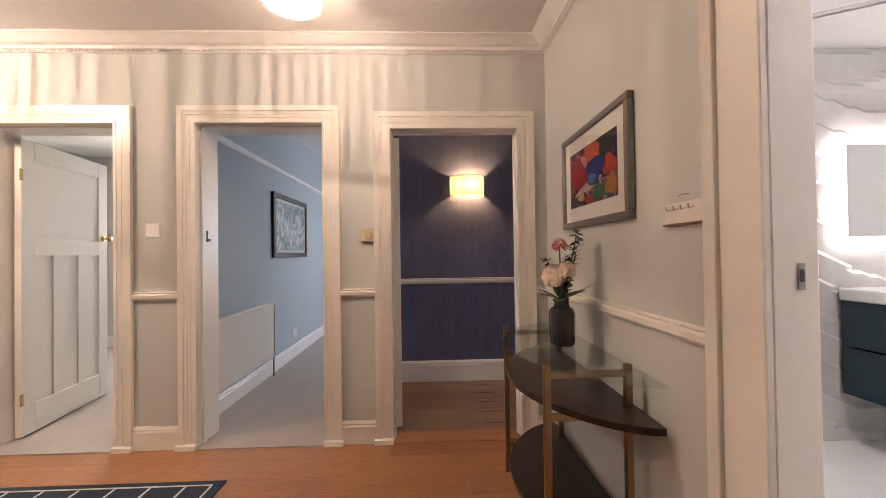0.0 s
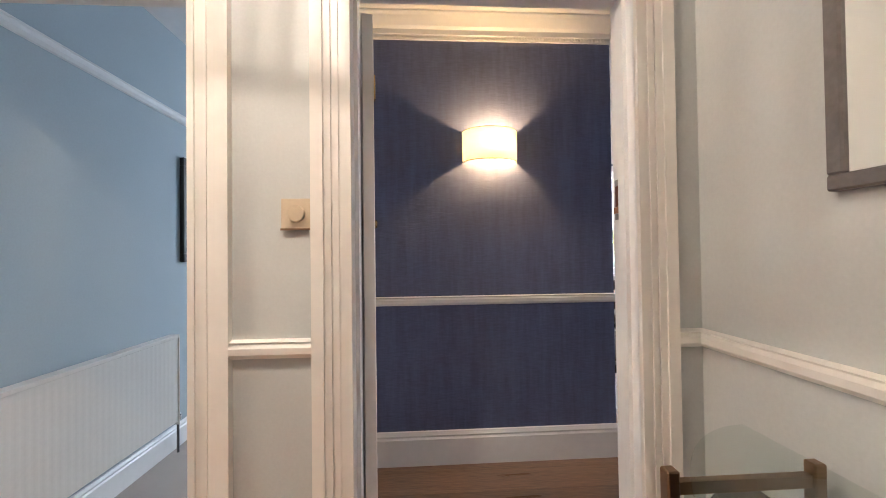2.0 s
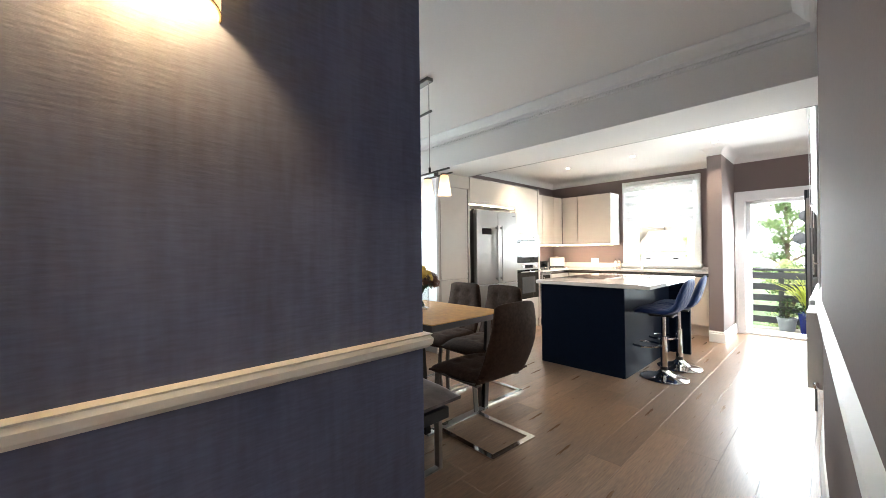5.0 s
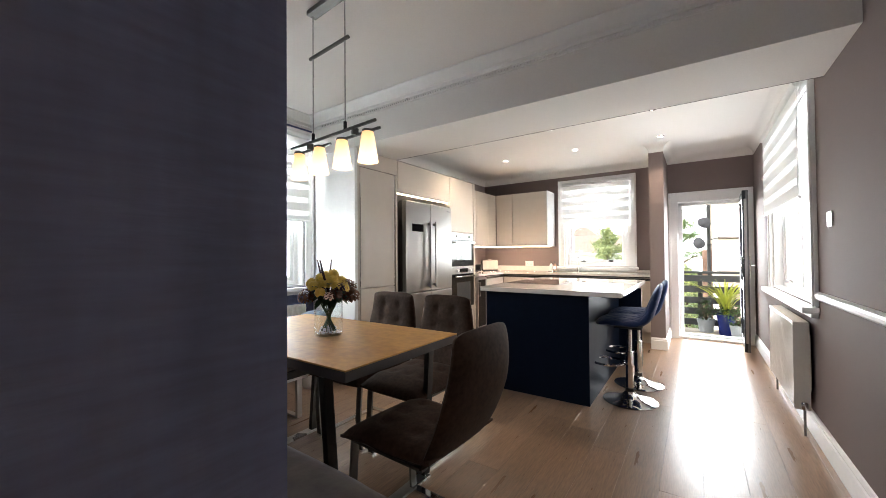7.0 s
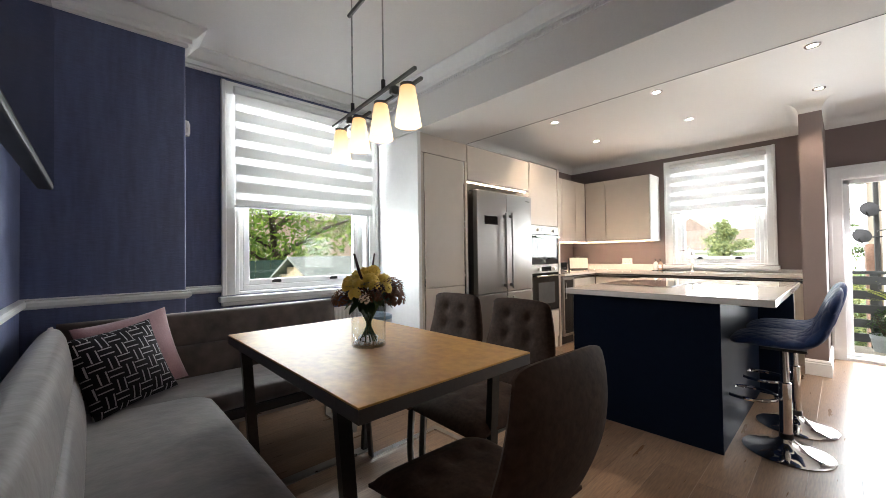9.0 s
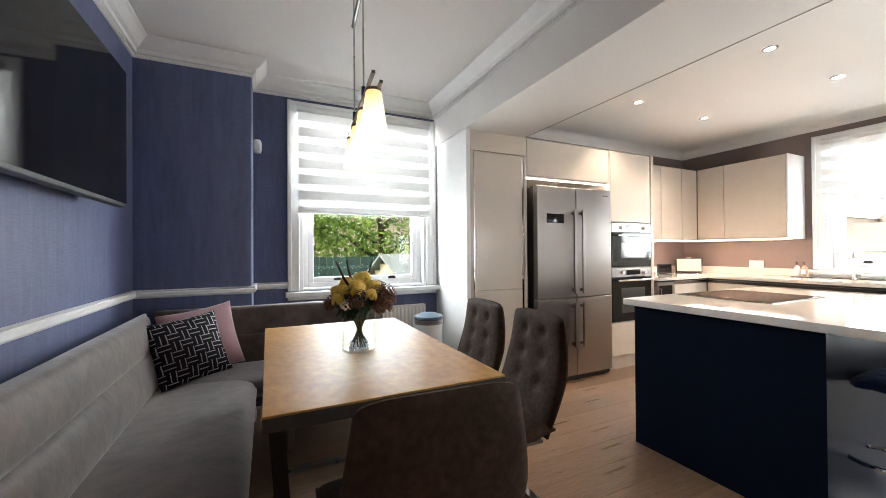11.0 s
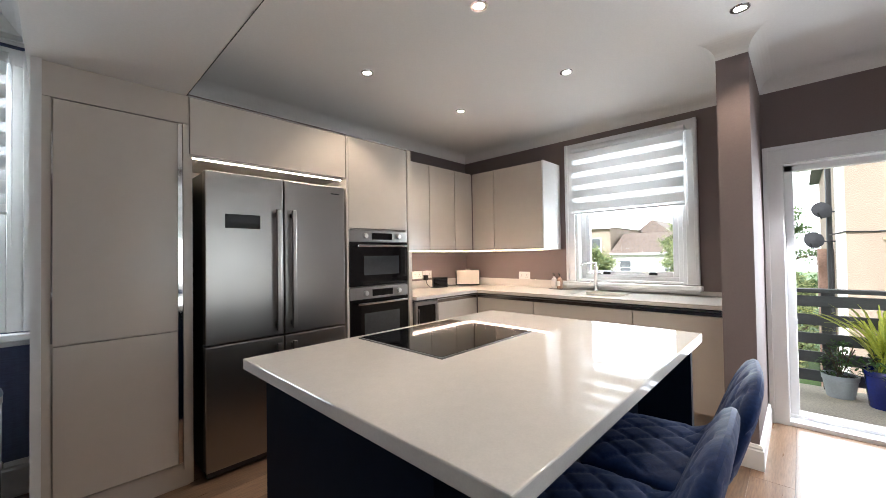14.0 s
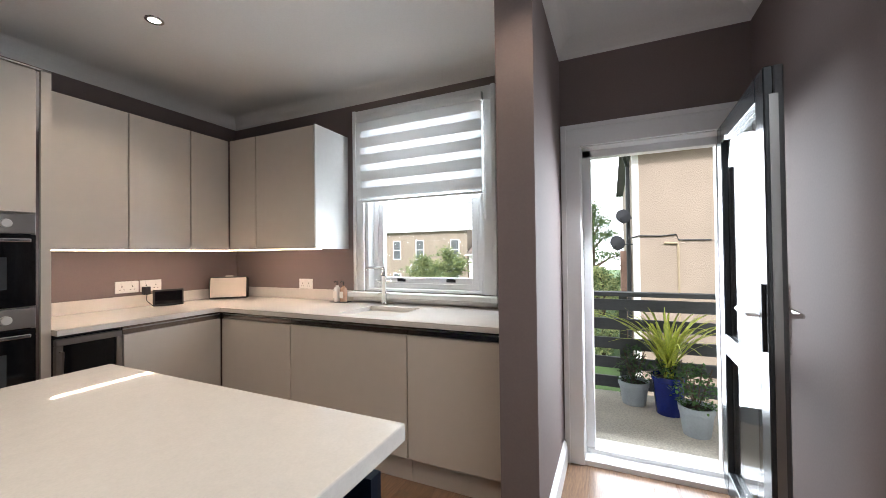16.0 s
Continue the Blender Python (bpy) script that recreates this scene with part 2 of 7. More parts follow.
def lathe(bm, profile, steps=24, m=None, arc=(0, 2 * math.pi), caps=True):
    """A turned shape from (radius, height) pairs."""
    full = abs(arc[1] - arc[0] - 2 * math.pi) < 1e-6
    count = steps if full else steps + 1
    rings = []
    for k in range(count):
        a = arc[0] + (arc[1] - arc[0]) * k / steps
        ring = [bm.verts.new((r * math.cos(a), r * math.sin(a), z)) for r, z in profile]
        if m is not None:
            for v in ring:
                v.co = m @ v.co
        rings.append(ring)
    for k in range(steps):
        a, b = rings[k], rings[(k + 1) % count]
        for i in range(len(profile) - 1):
            bm.faces.new((a[i], b[i], b[i + 1], a[i + 1]))
    if full and caps:
        for i in (0, -1):
            if profile[i][0] > 1e-4:
                f = [r[i] for r in rings]
                bm.faces.new(f if i else f[::-1])
    return bm


def tube(bm, points, radius, sides=10, closed=False):
    """A round bar along points."""
    pts = [Vector(p) for p in points]
    rings = []
    for i, p in enumerate(pts):
        if closed:
            d = pts[(i + 1) % len(pts)] - pts[i - 1]
        else:
            d = pts[min(i + 1, len(pts) - 1)] - pts[max(i - 1, 0)]
        q = d.normalized().to_track_quat("Z", "Y")
        r = radius[i] if isinstance(radius, (list, tuple)) else radius
        rings.append([bm.verts.new(p + q @ Vector((r * math.cos(2 * math.pi * k / sides), r * math.sin(2 * math.pi * k / sides), 0))) for k in range(sides)])
    n = len(rings)
    for i in range(n if closed else n - 1):
        a, b = rings[i], rings[(i + 1) % n]
        for k in range(sides):
            bm.faces.new((a[k], a[(k + 1) % sides], b[(k + 1) % sides], b[k]))
    if not closed:
        bm.faces.new(rings[0][::-1])
        bm.faces.new(rings[-1])
    return bm


def finish(bm, name, mat, bevel=0.0, smooth=False, segments=2):
    if bevel:
        bmesh.ops.bevel(bm, geom=bm.edges[:], offset=bevel, segments=segments, profile=0.5, affect="EDGES", clamp_overlap=True)
    bmesh.ops.recalc_face_normals(bm, faces=bm.faces[:])
    me = bpy.data.meshes.new(name)
    bm.to_mesh(me)
    bm.free()
    me.materials.append(mat)
    if smooth:
        me.shade_smooth()
        me.set_sharp_from_angle(angle=radians(42))
    return me


def part(name, bm, mat, parent, label="", bevel=0.0, smooth=False, segments=2, kind=""):
    ob = new(name, finish(bm, name, mat, bevel, smooth, segments))
    ob.parent = parent
    return tagged(ob, label, kind=kind)


def thing(name, label, category, m, group=""):
    ob = new(name)
    ob.empty_display_size = 0.1
    ob.matrix_basis = m
    return tagged(ob, label, category, group)


def single(name, bm, mat, label, category, m=None, bevel=0.0, smooth=False, group="", segments=2):
    ob = new(name, finish(bm, name, mat, bevel, smooth, segments))
    if m is not None:
        ob.matrix_basis = m
    return tagged(ob, label, category, group)


def setting(name, bm, mat, label="", bevel=0.0, smooth=False):
    return tagged(new(name, finish(bm, name, mat, bevel, smooth)), label, kind="structure")


def wall(name, mat, x0, x1, y0, y1, z1, openings=(), along="x", z0=0.0, label=""):
    """A wall with thickness, pierced by openings (from, to, bottom, top) along its length."""
    bm = bmesh.new()
    lo, hi = (x0, x1) if along == "x" else (y0, y1)

    def piece(a, b, c, d):
        if b - a > 1e-4 and d - c > 1e-4:
            box(bm, a, b, y0, y1, c, d) if along == "x" else box(bm, x0, x1, a, b, c, d)

    at_ = lo
    for a, b, c, d in sorted(openings):
        piece(at_, a, z0, z1)
        piece(a, b, z0, c)
        piece(a, b, d, z1)
        at_ = b
    piece(at_, hi, z0, z1)
    return setting(name, bm, mat, label)


# ======== structure ========
HALL_Y, ROOM_Y, HX = 2.56, 2.80, 0.845
XT, YB, YN, XE = 1.178, 3.697, 6.72, 7.272
D1, D2, D3 = (-2.76, -1.935, 0, 2.075), (-1.427, -0.622, 0, 2.075), (-0.182, 0.650, 0, 2.035)
W1, W2, W3 = (2.21, 3.35, 0.90, 2.38), (4.26, 5.24, 1.0, 2.32), (4.36, 5.9, 0.86, 2.30)
D1W, D2W, D3W = ((a - 0.02, b + 0.02, 0, t + 0.02) for a, b, _, t in (D1, D2, D3))
BD = (2.92, 3.645, 0.0, 1.925)
wall("wall_hall_north", M["hall_wall"], -3.6, HX, HALL_Y, 2.66, 2.7, (D1W, D2W, D3W))
wall("wall_hall_east", M["hall_wall"], HX, 0.945, -1.6, 2.66, 2.7, ((0.05, 0.95, 0, 2.05),), along="y")
wall("wall_hall_west", M["hall_wall"], -3.72, -3.6, -1.6, 2.66, 2.7)
wall("wall_hall_south", M["hall_wall"], -3.72, 0.945, -1.72, -1.6, 2.7)
wall("wall_bedroom_south", M["bedroom_wall"], -1.59, -0.4, 2.66, ROOM_Y, 2.7, (D2W,))
wall("wall_side_room_south", M["hall_wall"], -4.6, -1.69, 2.66, ROOM_Y, 2.7, (D1W,))
wall("wall_south", M["taupe"], 3.2, XE, 2.66, ROOM_Y, 2.7, (W3,))
_bm = bmesh.new()
for _a, _b, _c, _d in ((-0.4, D3[0] - 0.02, 0, 2.7), (D3[0] - 0.02, D3[1] + 0.02, D3[3] + 0.02, 2.7), (D3[1] + 0.02, 3.2, 0, 2.7)):
    _before = len(_bm.verts)
    box(_bm, _a, _b, 2.66, 2.688, _c, _d)
    if _b == 3.2:
        _bm.verts.ensure_lookup_table()
        for _v in _bm.verts[_before:]:
            if _v.co.x > 3 and _v.co.y > 2.67:
                _v.co.y = ROOM_Y
setting("wall_lobby_south", _bm, M["taupe"])
wall("wall_south_outer", M["hall_wall"], 0.945, XE, 2.52, 2.66, 2.7, (W3,))
wall("wall_lobby_west", M["white"], -0.4, -0.375, ROOM_Y, YB + 0.1, 2.7, along="y")
wall("wall_blue", M["blue_paper"], -0.375, XT, YB, YB + 0.1, 2.7)
wall("wall_television", M["blue_paper"], XT - 0.1, XT, YB + 0.1, YN, 2.7, along="y")
setting("chimney_breast", boxes((XT - 0.04, 1.87, 6.45, YN + 0.04, 0, 2.7)), M["blue_paper"], bevel=0.018, smooth=True)
wall("wall_dining_north", M["blue_paper"], XT, 3.49, YN, YN + 0.26, 2.7, (W1,))
wall("wall_kitchen_north", M["taupe"], 3.49, XE, YN, YN + 0.26, 2.7)
wall("wall_east", M["taupe"], XE, XE + 0.26, 2.52, YN + 0.26, 2.7, (W2, BD), along="y")
wall("wall_pillar", M["taupe"], 6.396, XE, 3.76, 3.92, 2.58, along="y")
wall("wall_bedroom_west", M["bedroom_wall"], -1.69, -1.59, 2.66, YN, 2.7, along="y")
wall("wall_bedroom_north", M["bedroom_wall"], -1.69, XT - 0.1, YN, YN + 0.26, 2.7, ((-0.1, 1.05, 0.85, 2.35),))
wall("wall_bedroom_east", M["bedroom_wall"], XT - 0.2, XT - 0.1, YB + 0.2, YN, 2.7, along="y")
wall("wall_bedroom_inner", M["bedroom_wall"], -0.5, XT - 0.1, YB + 0.1, YB + 0.2, 2.7)
wall("wall_bedroom_lobby", M["bedroom_wall"], -0.5, -0.4, ROOM_Y, YB + 0.1, 2.7, along="y")
wall("wall_side_room_west", M["hall_wall"], -4.7, -4.6, 2.66, 5.5, 2.7, along="y")
wall("wall_side_room_north", M["hall_wall"], -4.7, -1.69, 5.4, 5.5, 2.7, ((-3.6, -2.4, 0.85, 2.35),))
wall("wall_bathroom_east", M["white"], 4.2, 4.3, -1.0, 2.5, 2.5, along="y")
wall("wall_bathroom_north", M["white"], 0.945, 4.3, 2.42, 2.52, 2.5)
wall("wall_bathroom_south", M["white"], 0.945, 4.3, -1.0, -0.9, 2.5)
wall("larder_cheek", M["white"], 3.455, 3.49, 6.10, YN, 2.235)

setting("ceiling_hall", boxes((-3.72, 0.945, -1.72, 2.66, 2.615, 2.8)), M["ceiling"])
setting("ceiling_dining", boxes((-0.4, 3.44, 2.66, YN, 2.62, 2.8)), M["ceiling"])
setting("ceiling_beam", boxes((3.44, 4.06, ROOM_Y, YN, 2.235, 2.8)), M["ceiling"])
setting("ceiling_kitchen", boxes((4.06, XE, ROOM_Y, YN, 2.575, 2.8)), M["ceiling"])
setting("ceiling_bedroom", boxes((-1.69, -0.4, 2.66, YN, 2.69, 2.8), (-0.4, XT - 0.1, YB + 0.1, YN, 2.69, 2.8)), M["white"])
setting("ceiling_side_room", boxes((-4.7, -1.69, 2.66, 5.5, 2.6, 2.8)), M["white"])
setting("ceiling_bathroom", boxes((0.945, 4.3, -1.0, 2.52, 2.5, 2.6)), M["white"])
setting("floor_kitchen", boxes((-0.4, XE, 2.66, YN, -0.12, -0.022)), M["underfloor"])
setting("floor_hall", boxes((-3.72, 0.945, -1.72, 2.66, -0.12, -0.022)), M["underfloor"])
setting("floor_bedroom", boxes((-1.69, -0.4, 2.66, YN, -0.12, 0.0), (-0.4, XT - 0.1, YB + 0.1, YN, -0.12, 0.0)), M["carpet"])
setting("floor_side_room", boxes((-4.7, -1.69, 2.66, 5.5, -0.12, 0.0)), M["carpet"])
setting("floor_bathroom", boxes((0.945, 4.3, -1.0, 2.52, -0.12, 0.0)), M["white"])

# ---- more materials ----
M["shade"] = cloth_sheer("lamp shade linen", (0.92, 0.85, 0.71), 0.55)
M["opal"] = lit_shade("lit opal glass", (0.62, 0.33, 0.10), (1.0, 0.84, 0.60), 0.62)
M["prism"] = cloth_sheer("frosted prism", (0.9, 0.88, 0.84), 0.5, 0.42)
M["led"] = glow("led strip", (1.0, 0.86, 0.68), 20.0)
M["led_low"] = glow("under-cupboard led strip", (1.0, 0.74, 0.54), 26.0)
M["spot_glow"] = glow("downlight lens", (1.0, 0.95, 0.86), 9.0)
M["blind"] = cloth_sheer("blind cloth", (0.80, 0.80, 0.79), 0.225)
M["sheer"] = cloth_sheer("blind voile", (0.85, 0.86, 0.86), 0.26, 0.30)
M["brass"] = material("worn brass", (0.72, 0.50, 0.20), 0.22, metal=1.0, var=0.1, bump=0.01)
M["bronze"] = material("brushed bronze", (0.30, 0.20, 0.12), 0.3, metal=1.0, var=0.1, grain=80, bump=0.02)
M["dark_steel"] = material("dark steel", (0.16, 0.155, 0.15), 0.32, metal=1.0, var=0.08, bump=0.02)
M["leg_steel"] = material("blackened steel", (0.055, 0.052, 0.05), 0.38, metal=1.0, var=0.15, bump=0.02)
M["recess_steel"] = material("bronzed grip recess", (0.34, 0.30, 0.27), 0.25, metal=1.0, var=0.1, bump=0.01)
M["knob_steel"] = material("pale satin steel", (0.75, 0.74, 0.72), 0.4, metal=0.8, var=0.03, bump=0.0)
M["rod_steel"] = material("satin steel", (0.42, 0.41, 0.40), 0.28, metal=1.0, var=0.05, bump=0.01)
M["dark_wood"] = material("dark stained wood", (0.028, 0.016, 0.012), 0.3, var=0.3, scale=4, grain=30, stretch=(1, 8, 1), bump=0.03)
M["table_wood"] = material("honey burr oak table top", (0.54, 0.285, 0.07), 0.46, spec=0.25, var=0.12, scale=5, grain=22, stretch=(1.3, 1, 1), bump=0.03, second=(0.40, 0.195, 0.046))
M["table_edge"] = material("dark table edge", (0.045, 0.036, 0.032), 0.45, var=0.15, bump=0.05)
M["leather"] = material("dark brown suede leather", (0.052, 0.030, 0.021), 0.72, var=0.4, scale=9, grain=50, bump=0.12, spec=0.12)
M["bench_cloth"] = material("grey brown bench velvet", (0.105, 0.076, 0.064), 0.6, spec=0.3, var=0.2, scale=4, grain=14, bump=0.3, sheen=0.5, second=(0.036, 0.026, 0.022))
M["blue_velvet"] = material("blue quilted velvet", (0.009, 0.027, 0.098), 0.55, spec=0.2, var=0.3, scale=8, grain=120, bump=0.06, sheen=0.06)
M["pink"] = material("dusty pink velvet", (0.33, 0.185, 0.20), 0.8, var=0.15, scale=10, grain=120, bump=0.1, sheen=0.4)
M["radiator"] = material("radiator enamel", (0.72, 0.69, 0.64), 0.35, var=0.03, bump=0.02)
M["blue_pot"] = material("cobalt glazed pot", (0.008, 0.018, 0.16), 0.12, var=0.2, scale=12, bump=0.02)
M["grey_pot"] = material("grey plastic pot", (0.38, 0.42, 0.45), 0.5, var=0.1, scale=8, bump=0.05)
M["soil"] = material("potting soil", (0.03, 0.02, 0.014), 0.95, var=0.4, grain=90, bump=0.8)
M["leaf"] = material("green leaves", (0.055, 0.125, 0.028), 0.55, var=0.5, scale=6, grain=30, bump=0.05, per_object=0.25)
M["leaf_tree"] = cloth_sheer("sunlit tree leaves", (0.21, 0.32, 0.07), 0.5, per_leaf=True)
# leaf colour lightened to carry the haze outside
M["leaf_pale"] = cloth_sheer("haze-paled shrub leaves", (0.32, 0.38, 0.19), 0.5, per_leaf=True)
M["leaf_far"] = cloth_sheer("dull blue-green leaves", (0.13, 0.19, 0.085), 0.4, per_leaf=True)
M["leaf_dark"] = material("dark green leaves", (0.03, 0.07, 0.02), 0.45, var=0.5, scale=6, grain=30, bump=0.05, per_object=0.2)
M["blade"] = material("yellow striped blades", (0.56, 0.56, 0.09), 0.45, var=0.25, scale=3, grain=8, stretch=(14, 14, 1), bump=0.03, second=(0.27, 0.37, 0.045), per_object=0.25)
M["bark"] = material("bark", (0.09, 0.065, 0.045), 0.9, var=0.35, grain=20, stretch=(4, 4, 0.7), bump=0.6)
M["burgundy"] = material("burgundy leaves", (0.03, 0.008, 0.012), 0.5, var=0.4, bump=0.05)
M["petal_white"] = material("cream petals", (0.78, 0.62, 0.50), 0.6, var=0.12, bump=0.03)
M["petal_yellow"] = material("yellow petals", (0.70, 0.49, 0.08), 0.6, var=0.2, bump=0.03)
M["petal_brown"] = material("dried brown petals", (0.15, 0.058, 0.028), 0.7, var=0.5, bump=0.05)
M["petal_red"] = material("coral petals", (0.55, 0.10, 0.09), 0.6, var=0.25, bump=0.03)
M["smoke_glass"] = material("smoked ribbed glass", (0.035, 0.035, 0.042), 0.08, var=0.1, bump=0.0, coat=0.5)
M["leaf_grey"] = material("mid grey door profile", (0.10, 0.10, 0.105), 0.35, var=0.1, bump=0.01)
M["deck"] = material("balcony gravel screed", (0.52, 0.47, 0.38), 0.9, var=0.3, scale=3, grain=70, bump=0.5)
M["deck_paint"] = material("dark grey fence paint", (0.062, 0.066, 0.07), 0.6, var=0.2, grain=30, stretch=(6, 1, 6), bump=0.1)
M["anthracite"] = material("anthracite door profile", (0.03, 0.034, 0.038), 0.25, var=0.1, bump=0.01)
M["harl"] = material("sandy roughcast", (0.33, 0.265, 0.21), 0.95, var=0.18, scale=1.2, grain=55, bump=0.9)
M["pink_stone"] = material("pink sandstone", (0.46, 0.33, 0.26), 0.9, var=0.2, scale=1.5, grain=20, bump=0.4)
M["brick"] = material("red brick", (0.24, 0.15, 0.115), 0.9, var=0.3, grain=30, bump=0.4)
M["roof"] = material("brown roof tiles", (0.18, 0.14, 0.12), 0.85, var=0.25, scale=4, grain=20, bump=0.4, per_object=0.1)
M["dish"] = material("grey dish coating", (0.035, 0.036, 0.04), 0.7, spec=0.1, var=0.15, scale=8, grain=60, bump=0.02)
M["far_pane"] = material("distant window glass", (0.13, 0.14, 0.15), 0.15, var=0.3, scale=2, bump=0.0)
M["cream"] = material("aged cream plastic", (0.60, 0.49, 0.34), 0.4, var=0.04, bump=0.01)
M["slate"] = material("slate", (0.12, 0.12, 0.13), 0.7, var=0.25, scale=4, grain=20, bump=0.4)
M["render_white"] = material("white house render", (0.72, 0.70, 0.66), 0.9, var=0.1, grain=40, bump=0.2)
M["grass"] = material("lawn", (0.06, 0.11, 0.03), 0.95, var=0.4, scale=0.8, grain=30, bump=0.5)
M["fence_green"] = material("green fence boards", (0.022, 0.055, 0.040), 0.8, var=0.25, grain=20, stretch=(6, 6, 0.6), bump=0.2, per_object=0.25)
M["shed_wood"] = material("pale shed boards", (0.34, 0.27, 0.18), 0.8, var=0.25, grain=20, stretch=(1, 1, 6), bump=0.2, per_object=0.15)
M["shed_roof"] = material("pale felt roof", (0.15, 0.168, 0.155), 0.95, var=0.15, grain=60, bump=0.3)
M["ceramic"] = material("white ceramic", (0.8, 0.8, 0.78), 0.12, var=0.02, bump=0.0)
M["amber"] = material("amber soap bottle", (0.45, 0.30, 0.22), 0.2, var=0.1, bump=0.0)
M["mirror"] = material("mirror", (0.85, 0.87, 0.87), 0.02, metal=1.0, var=0.0, bump=0.0, rough_var=0.0)
M["wave_tile"] = material("wavy grey tile", (0.52, 0.52, 0.50), 0.25, var=0.08, scale=3, grain=15, bump=0.05)
M["vanity"] = material("dark teal vanity", (0.02, 0.045, 0.06), 0.15, var=0.1, bump=0.0)
M["rug_navy"] = material("navy wool rug", (0.018, 0.034, 0.062), 0.95, var=0.25, grain=300, bump=0.6)
M["rug_white"] = material("ivory wool", (0.62, 0.62, 0.60), 0.95, var=0.1, grain=300, bump=0.6)
M["silver_frame"] = material("pewter picture frame", (0.22, 0.20, 0.19), 0.35, metal=0.7, var=0.15, grain=60, bump=0.03)
M["mount"] = material("white mount card", (0.80, 0.77, 0.72), 0.8, var=0.02, bump=0.02)
M["binlid"] = material("blue grey lid", (0.10, 0.15, 0.20), 0.4, var=0.05, bump=0.01)


def abstract_paint(name, stops, scale):
    """Loose bands of oil colour."""
    m = bpy.data.materials.new(name)
    m.use_nodes = True
    n, l = m.node_tree.nodes, m.node_tree.links
    co, tx, rp = n.new("ShaderNodeTexCoord"), n.new("ShaderNodeTexNoise"), n.new("ShaderNodeValToRGB")
    tx.inputs["Scale"].default_value, tx.inputs["Detail"].default_value, tx.inputs["Distortion"].default_value = scale, 2.0, 1.6
    l.new(co.outputs["Object"], tx.inputs["Vector"])
    l.new(tx.outputs["Fac"], rp.inputs["Fac"])
    rp.color_ramp.interpolation = "B_SPLINE"
    for k, (p, c) in enumerate(stops):
        e = rp.color_ramp.elements[k] if k < 2 else rp.color_ramp.elements.new(p)
        e.position, e.color = p, (*c, 1)
    l.new(rp.outputs[0], n["Principled BSDF"].inputs["Base Color"])
    n["Principled BSDF"].inputs["Roughness"].default_value = 0.4
    return m


M["painting"] = abstract_paint("abstract painting", ((0.36, (0.010, 0.010, 0.016)), (0.45, (0.012, 0.016, 0.09)), (0.48, (0.22, 0.012, 0.02)), (0.52, (0.42, 0.03, 0.05)), (0.55, (0.62, 0.40, 0.42)), (0.565, (0.02, 0.05, 0.26)), (0.60, (0.015, 0.02, 0.05)), (0.64, (0.42, 0.18, 0.02)), (0.70, (0.012, 0.05, 0.04))), 4.0)
M["print"] = abstract_paint("pale landscape print", ((0.35, (0.10, 0.14, 0.18)), (0.5, (0.40, 0.45, 0.46)), (0.6, (0.75, 0.76, 0.74))), 6)


def maze_cloth():
    m = bpy.data.materials.new("black cloth with silver maze")
    m.use_nodes = True
    n, l = m.node_tree.nodes, m.node_tree.links
    co, mp = n.new("ShaderNodeTexCoord"), n.new("ShaderNodeMapping")
    l.new(co.outputs["Object"], mp.inputs["Vector"])
    mp.inputs["Scale"].default_value = (19, 19, 19)
    split, cells = n.new("ShaderNodeSeparateXYZ"), n.new("ShaderNodeTexChecker")
    cells.inputs["Scale"].default_value = 1.0
    flat = n.new("ShaderNodeCombineXYZ")
    flat.inputs["Z"].default_value = 0.5
    l.new(mp.outputs[0], split.inputs[0])
    lines = []
    for axis in ("X", "Y"):
        l.new(split.outputs[axis], flat.inputs[axis])
        twice, part_, line = n.new("ShaderNodeMath"), n.new("ShaderNodeMath"), n.new("ShaderNodeMath")
        twice.operation, part_.operation, line.operation = "MULTIPLY_ADD", "FRACT", "LESS_THAN"
        twice.inputs[1].default_value, twice.inputs[2].default_value, line.inputs[1].default_value = 2.0, 0.35, 0.20
        l.new(split.outputs[axis], twice.inputs[0])
        l.new(twice.outputs[0], part_.inputs[0])
        l.new(part_.outputs[0], line.inputs[0])
        lines.append(line.outputs[0])
    l.new(flat.outputs[0], cells.inputs["Vector"])
    weave, tone = n.new("ShaderNodeMix"), n.new("ShaderNodeMix")
    l.new(cells.outputs["Fac"], weave.inputs["Factor"])
    l.new(lines[0], weave.inputs["A"])
    l.new(lines[1], weave.inputs["B"])
    tone.data_type = "RGBA"
    tone.inputs["A"].default_value, tone.inputs["B"].default_value = (0.007, 0.007, 0.009, 1), (0.34, 0.33, 0.34, 1)
    l.new(weave.outputs["Result"], tone.inputs["Factor"])
    l.new(tone.outputs["Result"], n["Principled BSDF"].inputs["Base Color"])
    n["Principled BSDF"].inputs["Roughness"].default_value = 0.85
    n["Principled BSDF"].inputs["Specular IOR Level"].default_value = 0.2
    return m


M["maze"] = maze_cloth()


# ======== trims ========
RAIL = [(0, 0), (0.012, 0.004), (0.024, 0.016), (0.026, 0.034), (0.018, 0.044), (0.024, 0.05), (0, 0.055)]
SKIRT = [(0, 0), (0.02, 0), (0.02, 0.11), (0.014, 0.118), (0.016, 0.128), (0.008, 0.142), (0, 0.145)]
TALL_SKIRT = [(0, 0), (0.022, 0), (0.022, 0.15), (0.014, 0.160), (0.018, 0.172), (0.008, 0.190), (0, 0.194)]
COVE = [(0.1 - 0.1 * math.cos(k * math.pi / 16), 0.1 * math.sin(k * math.pi / 16)) for k in range(9)] + [(0, 0.1)]
DENTIL = [(0, 0), (0.012, 0), (0.012, 0.02), (0.03, 0.022), (0.03, 0.05), (0.05, 0.06), (0.085, 0.10), (0.10, 0.112), (0.10, 0.122), (0, 0.122)]


